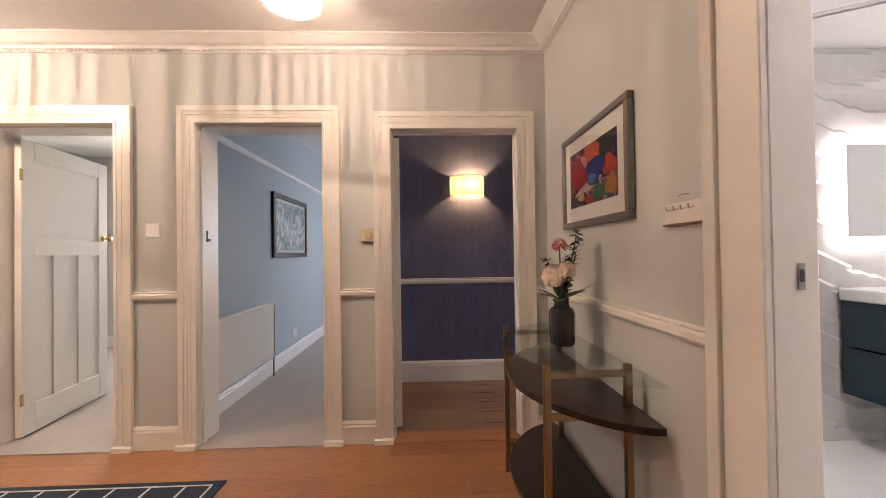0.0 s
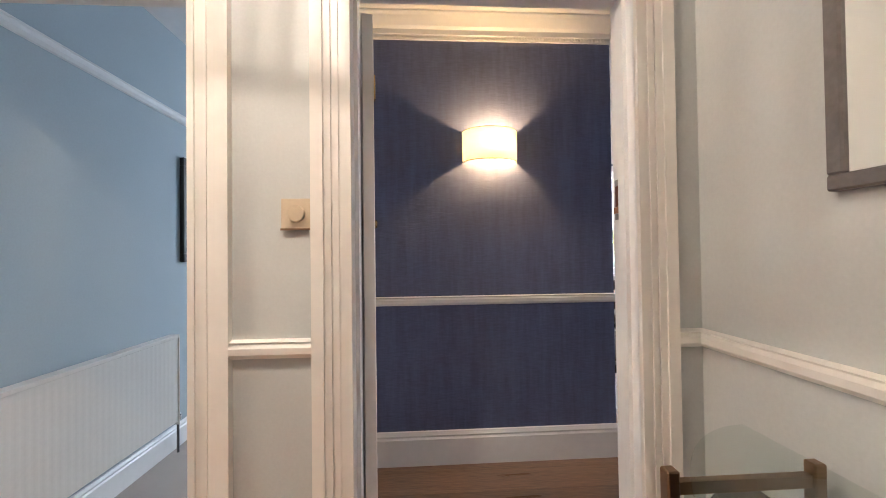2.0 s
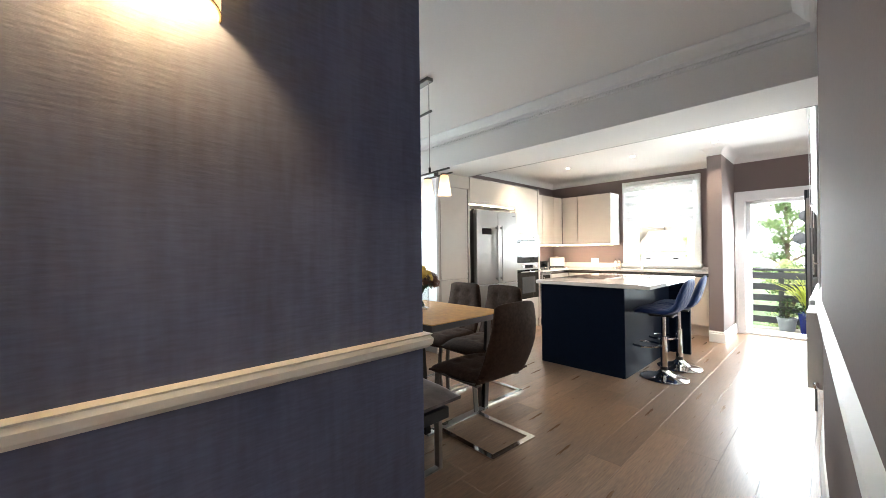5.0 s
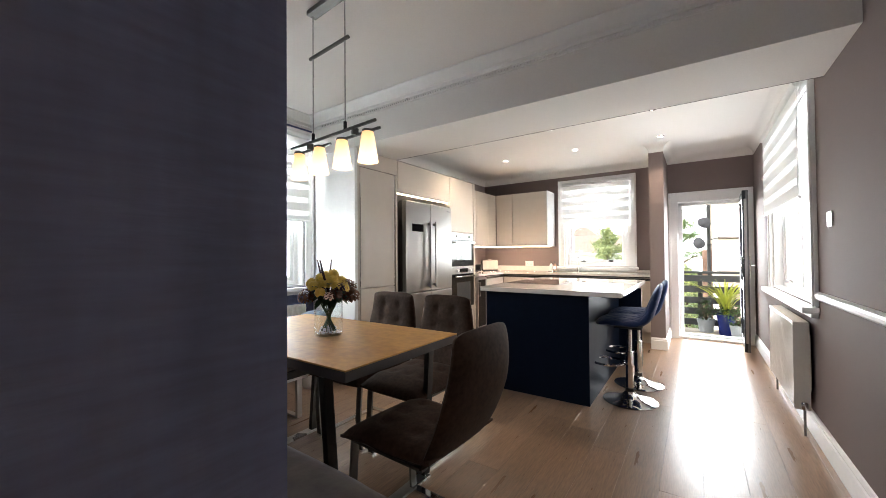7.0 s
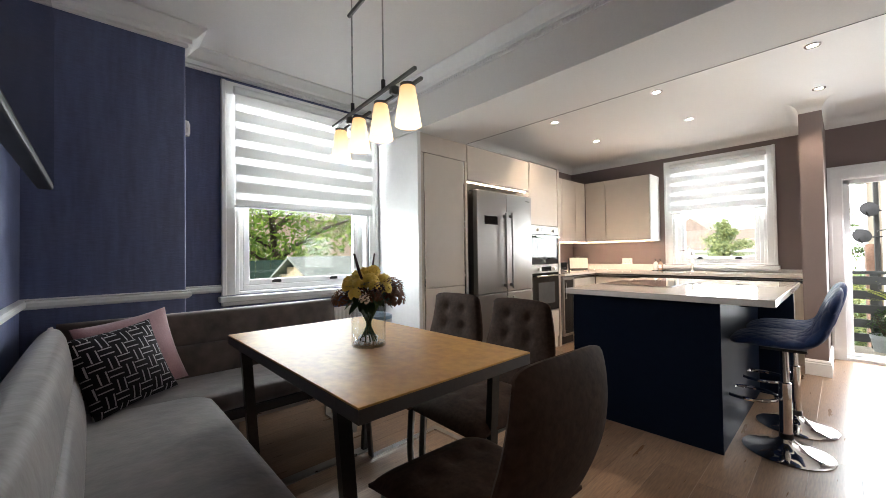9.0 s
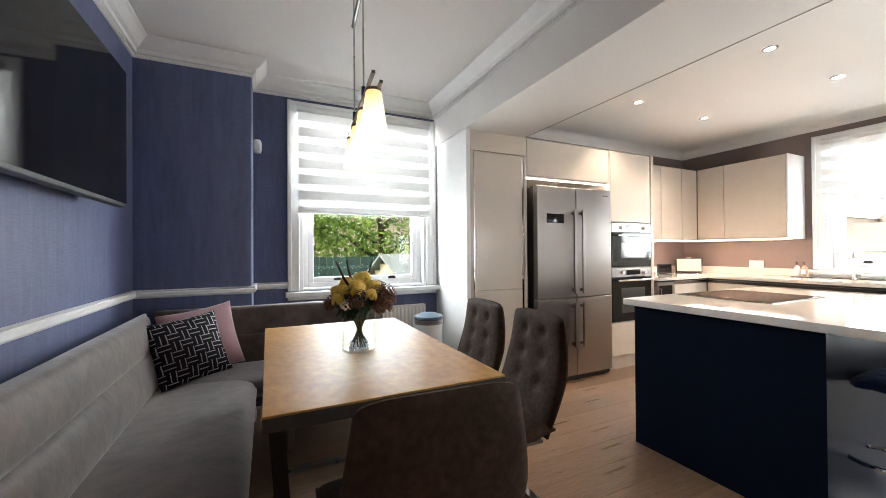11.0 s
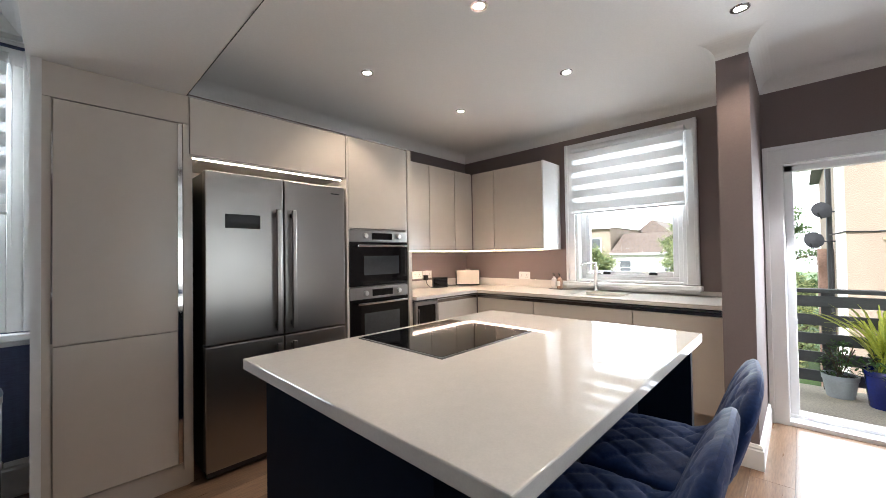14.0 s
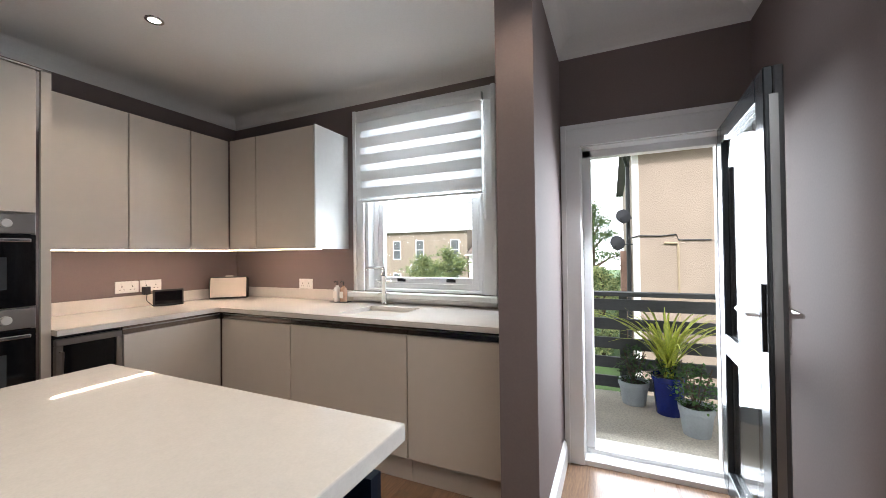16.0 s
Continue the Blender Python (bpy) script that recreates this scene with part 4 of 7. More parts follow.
# fridge
_f = thing("fridge_freezer", "brushed steel four-door fridge freezer with long bar handles", "fridge", pose(4.131, 6.035, 0.02))
part("body", boxes((0.004, 0.908, 0.062, 0.57, 0.02, 1.775)), M["dark_steel"], _f)
for x0_, x1_ in ((0.0, 0.452), (0.460, 0.912)):
    for z0_, z1_ in ((0.035, 0.755), (0.765, 1.783)):
        d = part("door", slab(x0_, x1_, 0.0, 0.058, z0_, z1_, 0.006), M["steel"], _f)
        hx = 0.405 if x0_ == 0 else 0.507
        lo, hi = (0.80, 1.58) if z0_ > 0.5 else (0.30, 0.72)
        bm = slab(hx - 0.014, hx + 0.014, -0.05, -0.032, lo, hi, 0.005)
        box(bm, hx - 0.009, hx + 0.009, -0.034, 0.002, lo + 0.02, lo + 0.05)
        box(bm, hx - 0.009, hx + 0.009, -0.034, 0.002, hi - 0.05, hi - 0.02)
        part("bar_handle", bm, M["steel"], d)
part("display", boxes((0.105, 0.305, -0.003, 0.001, 1.45, 1.535)), M["black_glass"], _f, "black touch display")
part("badge", boxes((0.80, 0.87, -0.002, 0.001, 1.725, 1.733)), M["black"], _f)
part("plinth_grille", boxes((0.01, 0.90, 0.02, 0.07, 0.0, 0.034)), M["black"], _f)
for x0_ in (0.02, 0.77):
    part("hinge_cover", boxes((x0_, x0_ + 0.12, 0.03, 0.12, 1.775, 1.79)), M["black"], _f)


# oven tower
_t = thing("oven_housing", "tall cashmere cupboard housing two built-in ovens", "cupboard", pose(5.10, FY, 0))
part("body", boxes((0.0, 0.019, 0.0, 0.61, 0.1, 2.232), (0.631, 0.669, -0.002, 0.61, 0.0, 2.238), (0.019, 0.631, 0.05, 0.61, 0.1, 2.232)), M["cashmere"], _t)
part("upper_door", slab(0.022, 0.614, 0, 0.022, 1.51, 2.228), M["cashmere"], _t)
part("drawer_front", slab(0.022, 0.614, 0, 0.022, 0.14, 0.475), M["cashmere"], _t)
part("handle_channel", boxes((0.617, 0.629, 0.008, 0.03, 0.14, 2.228)), M["chrome"], _t, "bright metal grip channel")
part("plinth", boxes((0.0, 0.63, 0.03, 0.05, 0, 0.13)), M["cashmere"], _t)
part("top_strip", boxes((0.0, 0.669, -0.002, 0.02, 2.233, 2.241)), M["chrome"], _t)


def oven(label, z0_, z1_, m):
    o = thing("built_in_oven", label, "oven", m, "built-in ovens")
    w, h = 0.590, z1_ - z0_
    part("body", boxes((0.01, w - 0.01, 0.022, 0.05, 0, h)), M["black"], o)
    part("control_panel", slab(0, w, -0.004, 0.024, h - 0.095, h, 0.003), M["steel"], o)
    part("display", boxes((0.21, 0.42, -0.007, -0.003, h - 0.076, h - 0.022)), M["black_glass"], o)
    door = part("door", slab(0, w, -0.006, 0.024, 0.004, h - 0.10, 0.003), M["black_glass"], o)
    part("inner_window", boxes((0.13, w - 0.10, -0.0075, -0.006, 0.09, h - 0.21)), material("oven window", (0.05, 0.055, 0.06), 0.06, var=0.1, bump=0), door)
    bm = slab(0.05, w - 0.03, -0.05, -0.034, h - 0.138, h - 0.120, 0.004)
    for x in (0.07, w - 0.06):
        box(bm, x, x + 0.016, -0.036, -0.004, h - 0.136, h - 0.122)
    part("bar_handle", bm, M["chrome"], door)
    for x in (0.145, 0.485):
        part("knob", lathe(bmesh.new(), [(0.021, 0), (0.021, 0.014), (0.018, 0.022), (0, 0.022)], 16, Matrix.Translation((x, -0.004, h - 0.048)) @ Matrix.Rotation(radians(90), 4, "X")), M["knob_steel"], o, smooth=True)
    return o


oven("steel and black glass built-in compact oven", 1.045, 1.50, pose(5.123, FY, 1.045))
oven("steel and black glass built-in single oven", 0.482, 1.038, pose(5.123, FY, 0.482))


# wall units
def wall_unit(label, m, w, d, end=None, doors=1):
    u = thing("wall_cupboard", label, "cupboard", m, "wall cupboards")
    part("body", boxes((0, w, 0.024, d, 0, 0.89)), M["cashmere"], u)
    for k in range(doors):
        part("door", slab(0.002 + w * k / doors, w * (k + 1) / doors - 0.002, 0, 0.021, -0.006, 0.884), M["cashmere"], u)
    if end is not None:
        part("end_panel", boxes((end, end + 0.012, 0.0, d, -0.006, 0.89)), M["white"], u, "white end panel")
    return u


for x0_, x1_ in ((5.772, 6.208), (6.212, 6.598), (6.602, 6.90)):
    wall_unit("cashmere handleless wall cupboard over the worktop", pose(x0_, 6.312, 1.335), x1_ - x0_, YN - 6.312 - 0.004)
wall_unit("cashmere handleless corner wall cupboard", pose(6.904, 6.308, 1.335, 0, 0, -90), 0.30, XE - 6.904 - 0.004)
wall_unit("cashmere handleless wall cupboard beside the window", pose(6.904, 6.004, 1.335, 0, 0, -90), 0.592, XE - 6.904 - 0.004, end=0.592)
for n_, d_, mm in (("led_strip", (0, 1.12, 0, 0.02, -0.008, 0), pose(5.78, 6.33, 1.3335)), ("led_strip", (0, 0.98, 0, 0.02, -0.008, 0), pose(6.922, 6.36, 1.3335, 0, 0, -90))):
    single(n_, boxes(d_), M["led_low"], "warm light strip under the wall cupboards", "light", mm, group="under-cupboard lights")


# base units
def base_unit(label, m, w, d):
    u = thing("base_cupboard", label, "cupboard", m, "base cupboards")
    part("body", boxes((0, w, 0.033, d, 0.14, 0.884)), M["cashmere"], u)
    part("door", slab(0.0015, w - 0.0015, 0, 0.021, 0.15, 0.832), M["cashmere"], u)
    part("grip_recess", boxes((0, w, 0.012, 0.032, 0.834, 0.884)), M["recess_steel"], u, "dark reflective grip recess")
    part("recess_lip", boxes((0, w, 0.006, 0.012, 0.862, 0.868)), M["steel"], u)
    part("plinth", boxes((0, w, 0.055, 0.075, 0, 0.14)), M["cashmere"], u)
    return u


base_unit("cashmere handleless base cupboard in the corner", pose(6.065, 6.065, 0), 0.59, 0.64)
for y0_, y1_ in ((6.06, 5.391), (5.391, 4.521), (4.521, 3.925)):
    base_unit("cashmere handleless base cupboard under the worktop", pose(6.655, y0_ - 0.002, 0, 0, 0, -90), y0_ - y1_ - 0.004, 0.60)
_t = thing("wine_cooler", "narrow wine cooler with dark glass door and steel frame", "wine cooler", pose(5.774, 6.065, 0))
part("body", boxes((0, 0.285, 0.03, 0.62, 0.02, 0.868)), M["black"], _t)
part("door_frame", boxes((0, 0.285, 0, 0.03, 0.83, 0.865), (0, 0.03, 0, 0.03, 0.12, 0.83), (0.255, 0.285, 0, 0.03, 0.12, 0.83), (0.03, 0.255, 0, 0.03, 0.12, 0.15)), M["steel"], _t, bevel=0.003, segments=1)
part("door_glass", boxes((0.03, 0.255, 0.006, 0.014, 0.15, 0.83)), M["black_glass"], _t)
for k in range(5):
    part("wire_shelf", boxes((0.035, 0.25, 0.0165, 0.029, 0.25 + k * 0.11, 0.258 + k * 0.11)), M["steel"], _t)
part("bar_handle", tube(bmesh.new(), [(0.018, 0.0, 0.6), (0.018, -0.03, 0.6), (0.018, -0.03, 0.8), (0.018, 0.0, 0.8)], 0.006, 8), M["steel"], _t)
part("plinth", boxes((0, 0.285, 0.05, 0.07, 0, 0.12)), M["cashmere"], _t)

# worktop in one piece round the sink, with upstand
_t = thing("worktop", "pale quartz worktop running round the corner with upstand", "worktop", pose(0, 0, 0))
SX0, SX1, SY0, SY1 = 6.73, 7.08, 4.66, 5.06
part("slab", boxes((5.772, 6.632, 6.045, YN - 0.002, 0.885, 0.915), (6.632, XE - 0.002, SY1, YN - 0.002, 0.885, 0.915), (6.632, XE - 0.002, 3.925, SY0, 0.885, 0.915), (6.632, SX0, SY0, SY1, 0.885, 0.915), (SX1, XE - 0.002, SY0, SY1, 0.885, 0.915)), M["quartz"], _t)
part("upstand", boxes((5.772, XE - 0.02, YN - 0.020, YN - 0.002, 0.916, 1.0), (XE - 0.020, XE - 0.002, 5.24 + 0.11, YN - 0.022, 0.916, 1.0), (XE - 0.020, XE - 0.002, 3.925, 5.24 + 0.11, 0.916, 0.952)), M["quartz"], _t)
_t = thing("sink", "undermounted steel sink below the window", "sink", pose(SX0, SY0, 0.70))
w_, d_ = SX1 - SX0, SY1 - SY0
part("bowl", boxes((0, w_, 0, d_, 0, 0.006), (0, 0.006, 0, d_, 0.006, 0.174), (w_ - 0.006, w_, 0, d_, 0.006, 0.174), (0.006, w_ - 0.006, 0, 0.006, 0.006, 0.174), (0.006, w_ - 0.006, d_ - 0.006, d_, 0.006, 0.174)), M["steel"], _t)
part("drain", lathe(bmesh.new(), [(0.035, 0.006), (0.035, 0.010), (0.02, 0.008), (0, 0.008)], 20, Matrix.Translation((w_ / 2, d_ / 2, 0))), M["chrome"], _t, smooth=True)
_t = thing("kitchen_tap", "chrome bridge tap with a straight spout and two levers", "tap", pose(7.165, 5.0, 0.915))
part("base", lathe(bmesh.new(), [(0.028, 0), (0.028, 0.01), (0.019, 0.018), (0.017, 0.2), (0.021, 0.205), (0.021, 0.225), (0.014, 0.235), (0.012, 0.275), (0, 0.278)], 18), M["chrome"], _t, smooth=True)
part("spout", tube(bmesh.new(), [(0, 0, 0.266), (-0.02, 0.025, 0.272), (-0.07, 0.085, 0.272), (-0.082, 0.099, 0.266), (-0.086, 0.104, 0.245)], 0.0085, 10), M["chrome"], _t, smooth=True)
for s_, z_ in ((-1, 0.17), (1, 0.17), (-1, 0.08), (1, 0.08)):
    part("lever", tube(bmesh.new(), [(0, s_ * 0.015, z_), (-0.004, s_ * 0.05, z_ + 0.002), (-0.006, s_ * (0.062 if z_ > 0.1 else 0.045), z_ + 0.008)], 0.0065, 8), M["chrome"], _t, smooth=True)
for k, (dy, mt) in enumerate(((0.0, M["amber"]), (0.062, M["ceramic"]))):
    _t = thing("soap_bottle", ("brown glass" if k == 0 else "pale pink") + " pump soap bottle beside the sink", "bottle", pose(7.17, 5.375 + dy, 0.92))
    part("bottle", lathe(bmesh.new(), [(0.026, 0), (0.028, 0.004), (0.028, 0.095), (0.022, 0.108), (0.012, 0.114), (0.012, 0.125), (0, 0.125)], 16), mt, _t, smooth=True)
    part("pump", tube(bmesh.new(), [(0, 0, 0.12), (0, 0, 0.155), (-0.02, 0, 0.158), (-0.032, 0, 0.152)], 0.005, 8), M["black"], _t)
    part("paper_label", boxes((-0.0292, -0.027, -0.018, 0.018, 0.03, 0.08)), M["mount"], _t)
single("soap_tray", slab(7.13, 7.21, 5.33, 5.48, 0.915, 0.921), M["black"], "small dark tray under the soap bottles", "tray")

# things on the worktop
_m = Matrix.Translation((7.03, 6.50, 0.917)) @ Matrix.Rotation(radians(-48), 4, "Z") @ Matrix.Rotation(radians(-8), 4, "X")
_t = thing("bread_bin", "cream bread bin with dark rim standing in the corner", "bread bin", _m)
bm = bmesh.new()
rounded_slab(bm, -0.15, 0.15, -0.02, 0.05, 0.0, 0.19, 0.018)
part("rim", bm, M["black"], _t)
part("face", slab(-0.138, 0.138, -0.026, -0.0195, 0.012, 0.178, 0.003), M["cashmere"], _t)
part("grip", slab(-0.03, 0.03, -0.005, 0.02, 0.19, 0.20, 0.003), M["cashmere"], _t)
_m = Matrix.Translation((6.56, 6.52, 0.916)) @ Matrix.Rotation(radians(-18), 4, "Z")
_t = thing("smart_display", "black smart display on the worktop", "display", _m)
part("screen", slab(-0.095, 0.095, -0.012, 0.006, 0.004, 0.125, 0.005), M["black"], _t)
part("glass", boxes((-0.083, 0.083, -0.0145, -0.012, 0.018, 0.112)), M["black_glass"], _t)
part("stand", slab(-0.06, 0.06, 0.0, 0.06, 0.0, 0.05, 0.01), M["black"], _t)
_t = thing("charger_plug", "black plug with its cable in the wall socket", "plug", pose(6.50, YN - 0.012, 1.03))
part("plug_body", slab(-0.022, 0.022, -0.04, 0.0, -0.03, 0.03, 0.005), M["black"], _t)
part("cable", tube(bmesh.new(), [(0, -0.03, -0.03), (-0.02, -0.06, -0.07), (0.0, -0.10, -0.108), (0.04, -0.13, -0.108)], 0.003, 6), M["black"], _t)


def socket(label, m, gangs=2, switch=False):
    s = thing("light_switch" if switch else "wall_socket", label, "switch" if switch else "socket", m)
    w = 0.146 if gangs == 2 else 0.086
    part("plate", slab(-w / 2, w / 2, -0.009, 0, -0.043, 0.043, 0.003), M["ceramic"], s)
    for k in range(gangs):
        x = (k - (gangs - 1) / 2) * 0.066
        if switch:
            part("rocker", slab(x - 0.008, x + 0.008, -0.013, -0.008, -0.012, 0.012, 0.002), M["ceramic"], s)
            continue
        part("rocker", slab(x - 0.006, x + 0.006, -0.012, -0.008, 0.016, 0.034, 0.001), M["ceramic"], s)
        part("pin_holes", boxes((x - 0.003, x + 0.003, -0.0098, -0.0088, 0.0, 0.01), (x - 0.016, x - 0.008, -0.0098, -0.0088, -0.02, -0.016), (x + 0.008, x + 0.016, -0.0098, -0.0088, -0.02, -0.016)), M["black"], s)
    return s


socket("white double wall socket over the worktop", pose(XE, 5.853, 1.04, 0, 0, -90))
socket("white double wall socket over the worktop", pose(6.39, YN, 1.065))
socket("white double wall socket over the worktop", pose(6.545, YN, 1.065))
socket("white single light switch on the hall wall", pose(-1.70, HALL_Y, 1.39), 1, True)
socket("white light switch on the grey wall", pose(3.98, ROOM_Y, 1.39, 0, 0, 180), 1, True)

# ======== island ========
_t = thing("kitchen_island", "navy gloss kitchen island carcass", "island", pose(0, 0, 0))
part("carcass", boxes((4.112, 5.478, 4.165, 5.03, 0.0, 0.87)), M["navy_gloss"], _t)
part("west_panel", boxes((4.09, 4.112, 4.142, 5.045, 0.0, 0.872)), M["navy_gloss"], _t)
part("south_panel", boxes((4.112, 5.478, 4.145, 4.165, 0.0, 0.872)), M["navy_gloss"], _t)
part("east_gable", boxes((5.478, 5.512, 3.925, 5.045, 0.0, 0.83), (5.478, 5.50, 3.99, 5.045, 0.83, 0.872)), M["navy_gloss"], _t)
for x0_, x1_ in ((4.114, 4.79), (4.794, 5.476)):
    part("door", boxes((x0_, x1_, 5.03, 5.048, 0.12, 0.80)), M["navy_gloss"], _t)
_t = thing("island_worktop", "pale quartz island worktop overhanging the stools", "worktop", pose(0, 0, 0))
part("slab", slab(4.015, 5.562, 3.893, 5.068, 0.875, 0.915, 0.004), M["quartz"], _t)
part("support_batten", boxes((4.15, 5.45, 4.02, 4.06, 0.855, 0.875)), M["navy_gloss"], _t)
_t = thing("hob", "flush black glass induction hob on the island", "hob", pose(4.49, 4.50, 0.916))
part("glass", slab(0, 0.60, 0, 0.51, 0, 0.006, 0.002), M["black_glass"], _t)
part("steel_trim", boxes((-0.006, 0, -0.006, 0.516, -0.001, 0.005), (0.6, 0.606, -0.006, 0.516, -0.001, 0.005), (0, 0.6, -0.006, 0, -0.001, 0.005), (0, 0.6, 0.51, 0.516, -0.001, 0.005)), M["dark_steel"], _t)


# ======== soft shapes ========
def pad(w, d, t, buttons=(), bulge=0.35, n=22, lines=None, shape=None, depth=0.012):
    """A closed upholstered pad, centred, w by d and t thick, with button dimples on its upper face or stitched lines on both."""
    bm = bmesh.new()
    top, bot = {}, {}

    def edge(u):
        return max(0.0, 1 - abs(u) ** 6) ** 0.5

    for i in range(n + 1):
        for j in range(n + 1):
            u, v = -1 + 2 * i / n, -1 + 2 * j / n
            x, y = u * w / 2, v * d / 2
            k = edge(u) * edge(v)
            z = t / 2 * (0.15 + 0.85 * k) * (1 + bulge * (1 - u * u) * (1 - v * v))
            under = z
            for bx_, by_ in buttons:
                r2 = (x - bx_) ** 2 + (y - by_) ** 2
                z -= depth * math.exp(-r2 / 0.0008) + depth * 0.25 * math.exp(-r2 / 0.004)
            if lines:
                for ang in (radians(38), radians(-38)):
                    q = (x * math.cos(ang) + y * math.sin(ang)) / lines
                    dist = abs(q - round(q)) * lines
                    z -= 0.007 * math.exp(-(dist / 0.006) ** 2) * k
                under = z
            p, q_ = Vector((x, y, z)), Vector((x, y, -under * 0.8))
            if shape:
                p, q_ = shape(p), shape(q_)
            top[i, j] = bm.verts.new(p)
            bot[i, j] = bm.verts.new(q_)
    for i in range(n):
        for j in range(n):
            bm.faces.new((top[i, j], top[i + 1, j], top[i + 1, j + 1], top[i, j + 1]))
            bm.faces.new((bot[i, j], bot[i, j + 1], bot[i + 1, j + 1], bot[i + 1, j]))
    for k in range(n):
        for a_, b_ in (((k, 0), (k + 1, 0)), ((k + 1, n), (k, n)), ((0, k + 1), (0, k)), ((n, k), (n, k + 1))):
            bm.faces.new((top[b_], top[a_], bot[a_], bot[b_]))
    return bm


def moved(bm, m):
    bmesh.ops.transform(bm, matrix=m, verts=bm.verts[:])
    return bm


def flat_bar(bm, points, w, t):
    """A flat metal bar bent through points; w wide across x, t thick."""
    pts = [Vector(p) for p in points]
    rings = []
    for i, p in enumerate(pts):
        d = (pts[min(i + 1, len(pts) - 1)] - pts[max(i - 1, 0)]).normalized()
        side = Vector((1, 0, 0)) if abs(d.x) < 0.9 else Vector((0, 1, 0))
        nrm = d.cross(side).normalized()
        rings.append([bm.verts.new(p + side * sx * w / 2 + nrm * sn * t / 2) for sx, sn in ((-1, -1), (1, -1), (1, 1), (-1, 1))])
    for a_, b_ in zip(rings, rings[1:]):
        for k in range(4):
            bm.faces.new((a_[k], a_[(k + 1) % 4], b_[(k + 1) % 4], b_[k]))
    bm.faces.new(rings[0][::-1])
    bm.faces.new(rings[-1])
    return bm


# ======== bar stools ========
def bar_stool(m):
    """Stands at its base; the sitter looks along local +y."""
    s = thing("bar_stool", "blue quilted velvet bar stool on a chrome pedestal", "stool", m, "stools at the island")
    part("base_plate", lathe(bmesh.new(), [(0.0, 0.0), (0.20, 0.0), (0.205, 0.006), (0.19, 0.014), (0.12, 0.03), (0.06, 0.052), (0.036, 0.075), (0.034, 0.08), (0, 0.08)], 40), M["chrome"], s, smooth=True)
    part("column", lathe(bmesh.new(), [(0.029, 0.078), (0.029, 0.40), (0.020, 0.405), (0.020, 0.60), (0, 0.60)], 20), M["chrome"], s, smooth=True)
    part("collar", lathe(bmesh.new(), [(0.033, 0.075), (0.033, 0.11), (0, 0.11)], 20), M["black"], s, smooth=True)
    ring = [(0.13 * math.sin(radians(k)), 0.13 - 0.13 * math.cos(radians(k)) + 0.03, 0.30) for k in range(0, 360, 18)]
    bm = tube(bmesh.new(), ring, 0.010, 8, closed=True)
    box(bm, -0.012, 0.012, 0.02, 0.05, 0.29, 0.31)
    part("footrest", bm, M["chrome"], s, smooth=True)
    part("seat_plate", boxes((-0.1, 0.1, -0.1, 0.1, 0.60, 0.615)), M["black"], s)
    part("lift_lever", tube(bmesh.new(), [(0.06, 0, 0.605), (0.16, 0.0, 0.60), (0.20, 0, 0.59)], 0.005, 6), M["chrome"], s)

    def sweep(p):
        """Bends a long pad into a seat that curls up into a low back."""
        v = p.y
        if v > -0.05:
            return Vector((p.x * (1 + 0.05 * math.cos(v * 8)), v, 0.655 + p.z - 0.02 * max(0, v - 0.15) / 0.1))
        a_ = min(1.25, (-0.05 - v) / 0.13)
        r = 0.115
        yy, zz = -0.05 - r * math.sin(a_), 0.655 + r * (1 - math.cos(a_))
        extra = max(0, (-0.05 - v) - 1.25 * 0.13)
        yy -= extra * math.cos(1.25)
        zz += extra * math.sin(1.25)
        wv = 1 - 0.25 * extra
        return Vector((p.x * wv, yy + p.z * math.sin(a_), zz + p.z * math.cos(a_)))

    def rounded(p):
        """Draws in the top corners of the back and the front of the seat."""
        u = abs(p.x) / 0.21
        lift = 0.10 * min(1.0, max(0.0, (-0.20 - p.y) / 0.15)) * (1 - math.sqrt(max(0.0, 1 - u ** 3)))
        front = 0.05 * min(1.0, max(0.0, (p.y - 0.2) / 0.15)) * u ** 3
        return Vector((p.x, p.y - 0.105 + lift - front, p.z))

    part("seat_and_back", pad(0.42, 0.70, 0.062, n=56, lines=0.078, shape=lambda p: sweep(rounded(p))), M["blue_velvet"], s, smooth=True)
    return s


_s = bar_stool(pose(4.40, 3.90, 0, 0, 0, 2))
copy_thing(_s, pose(4.87, 3.89, 0, 0, 0, 6))


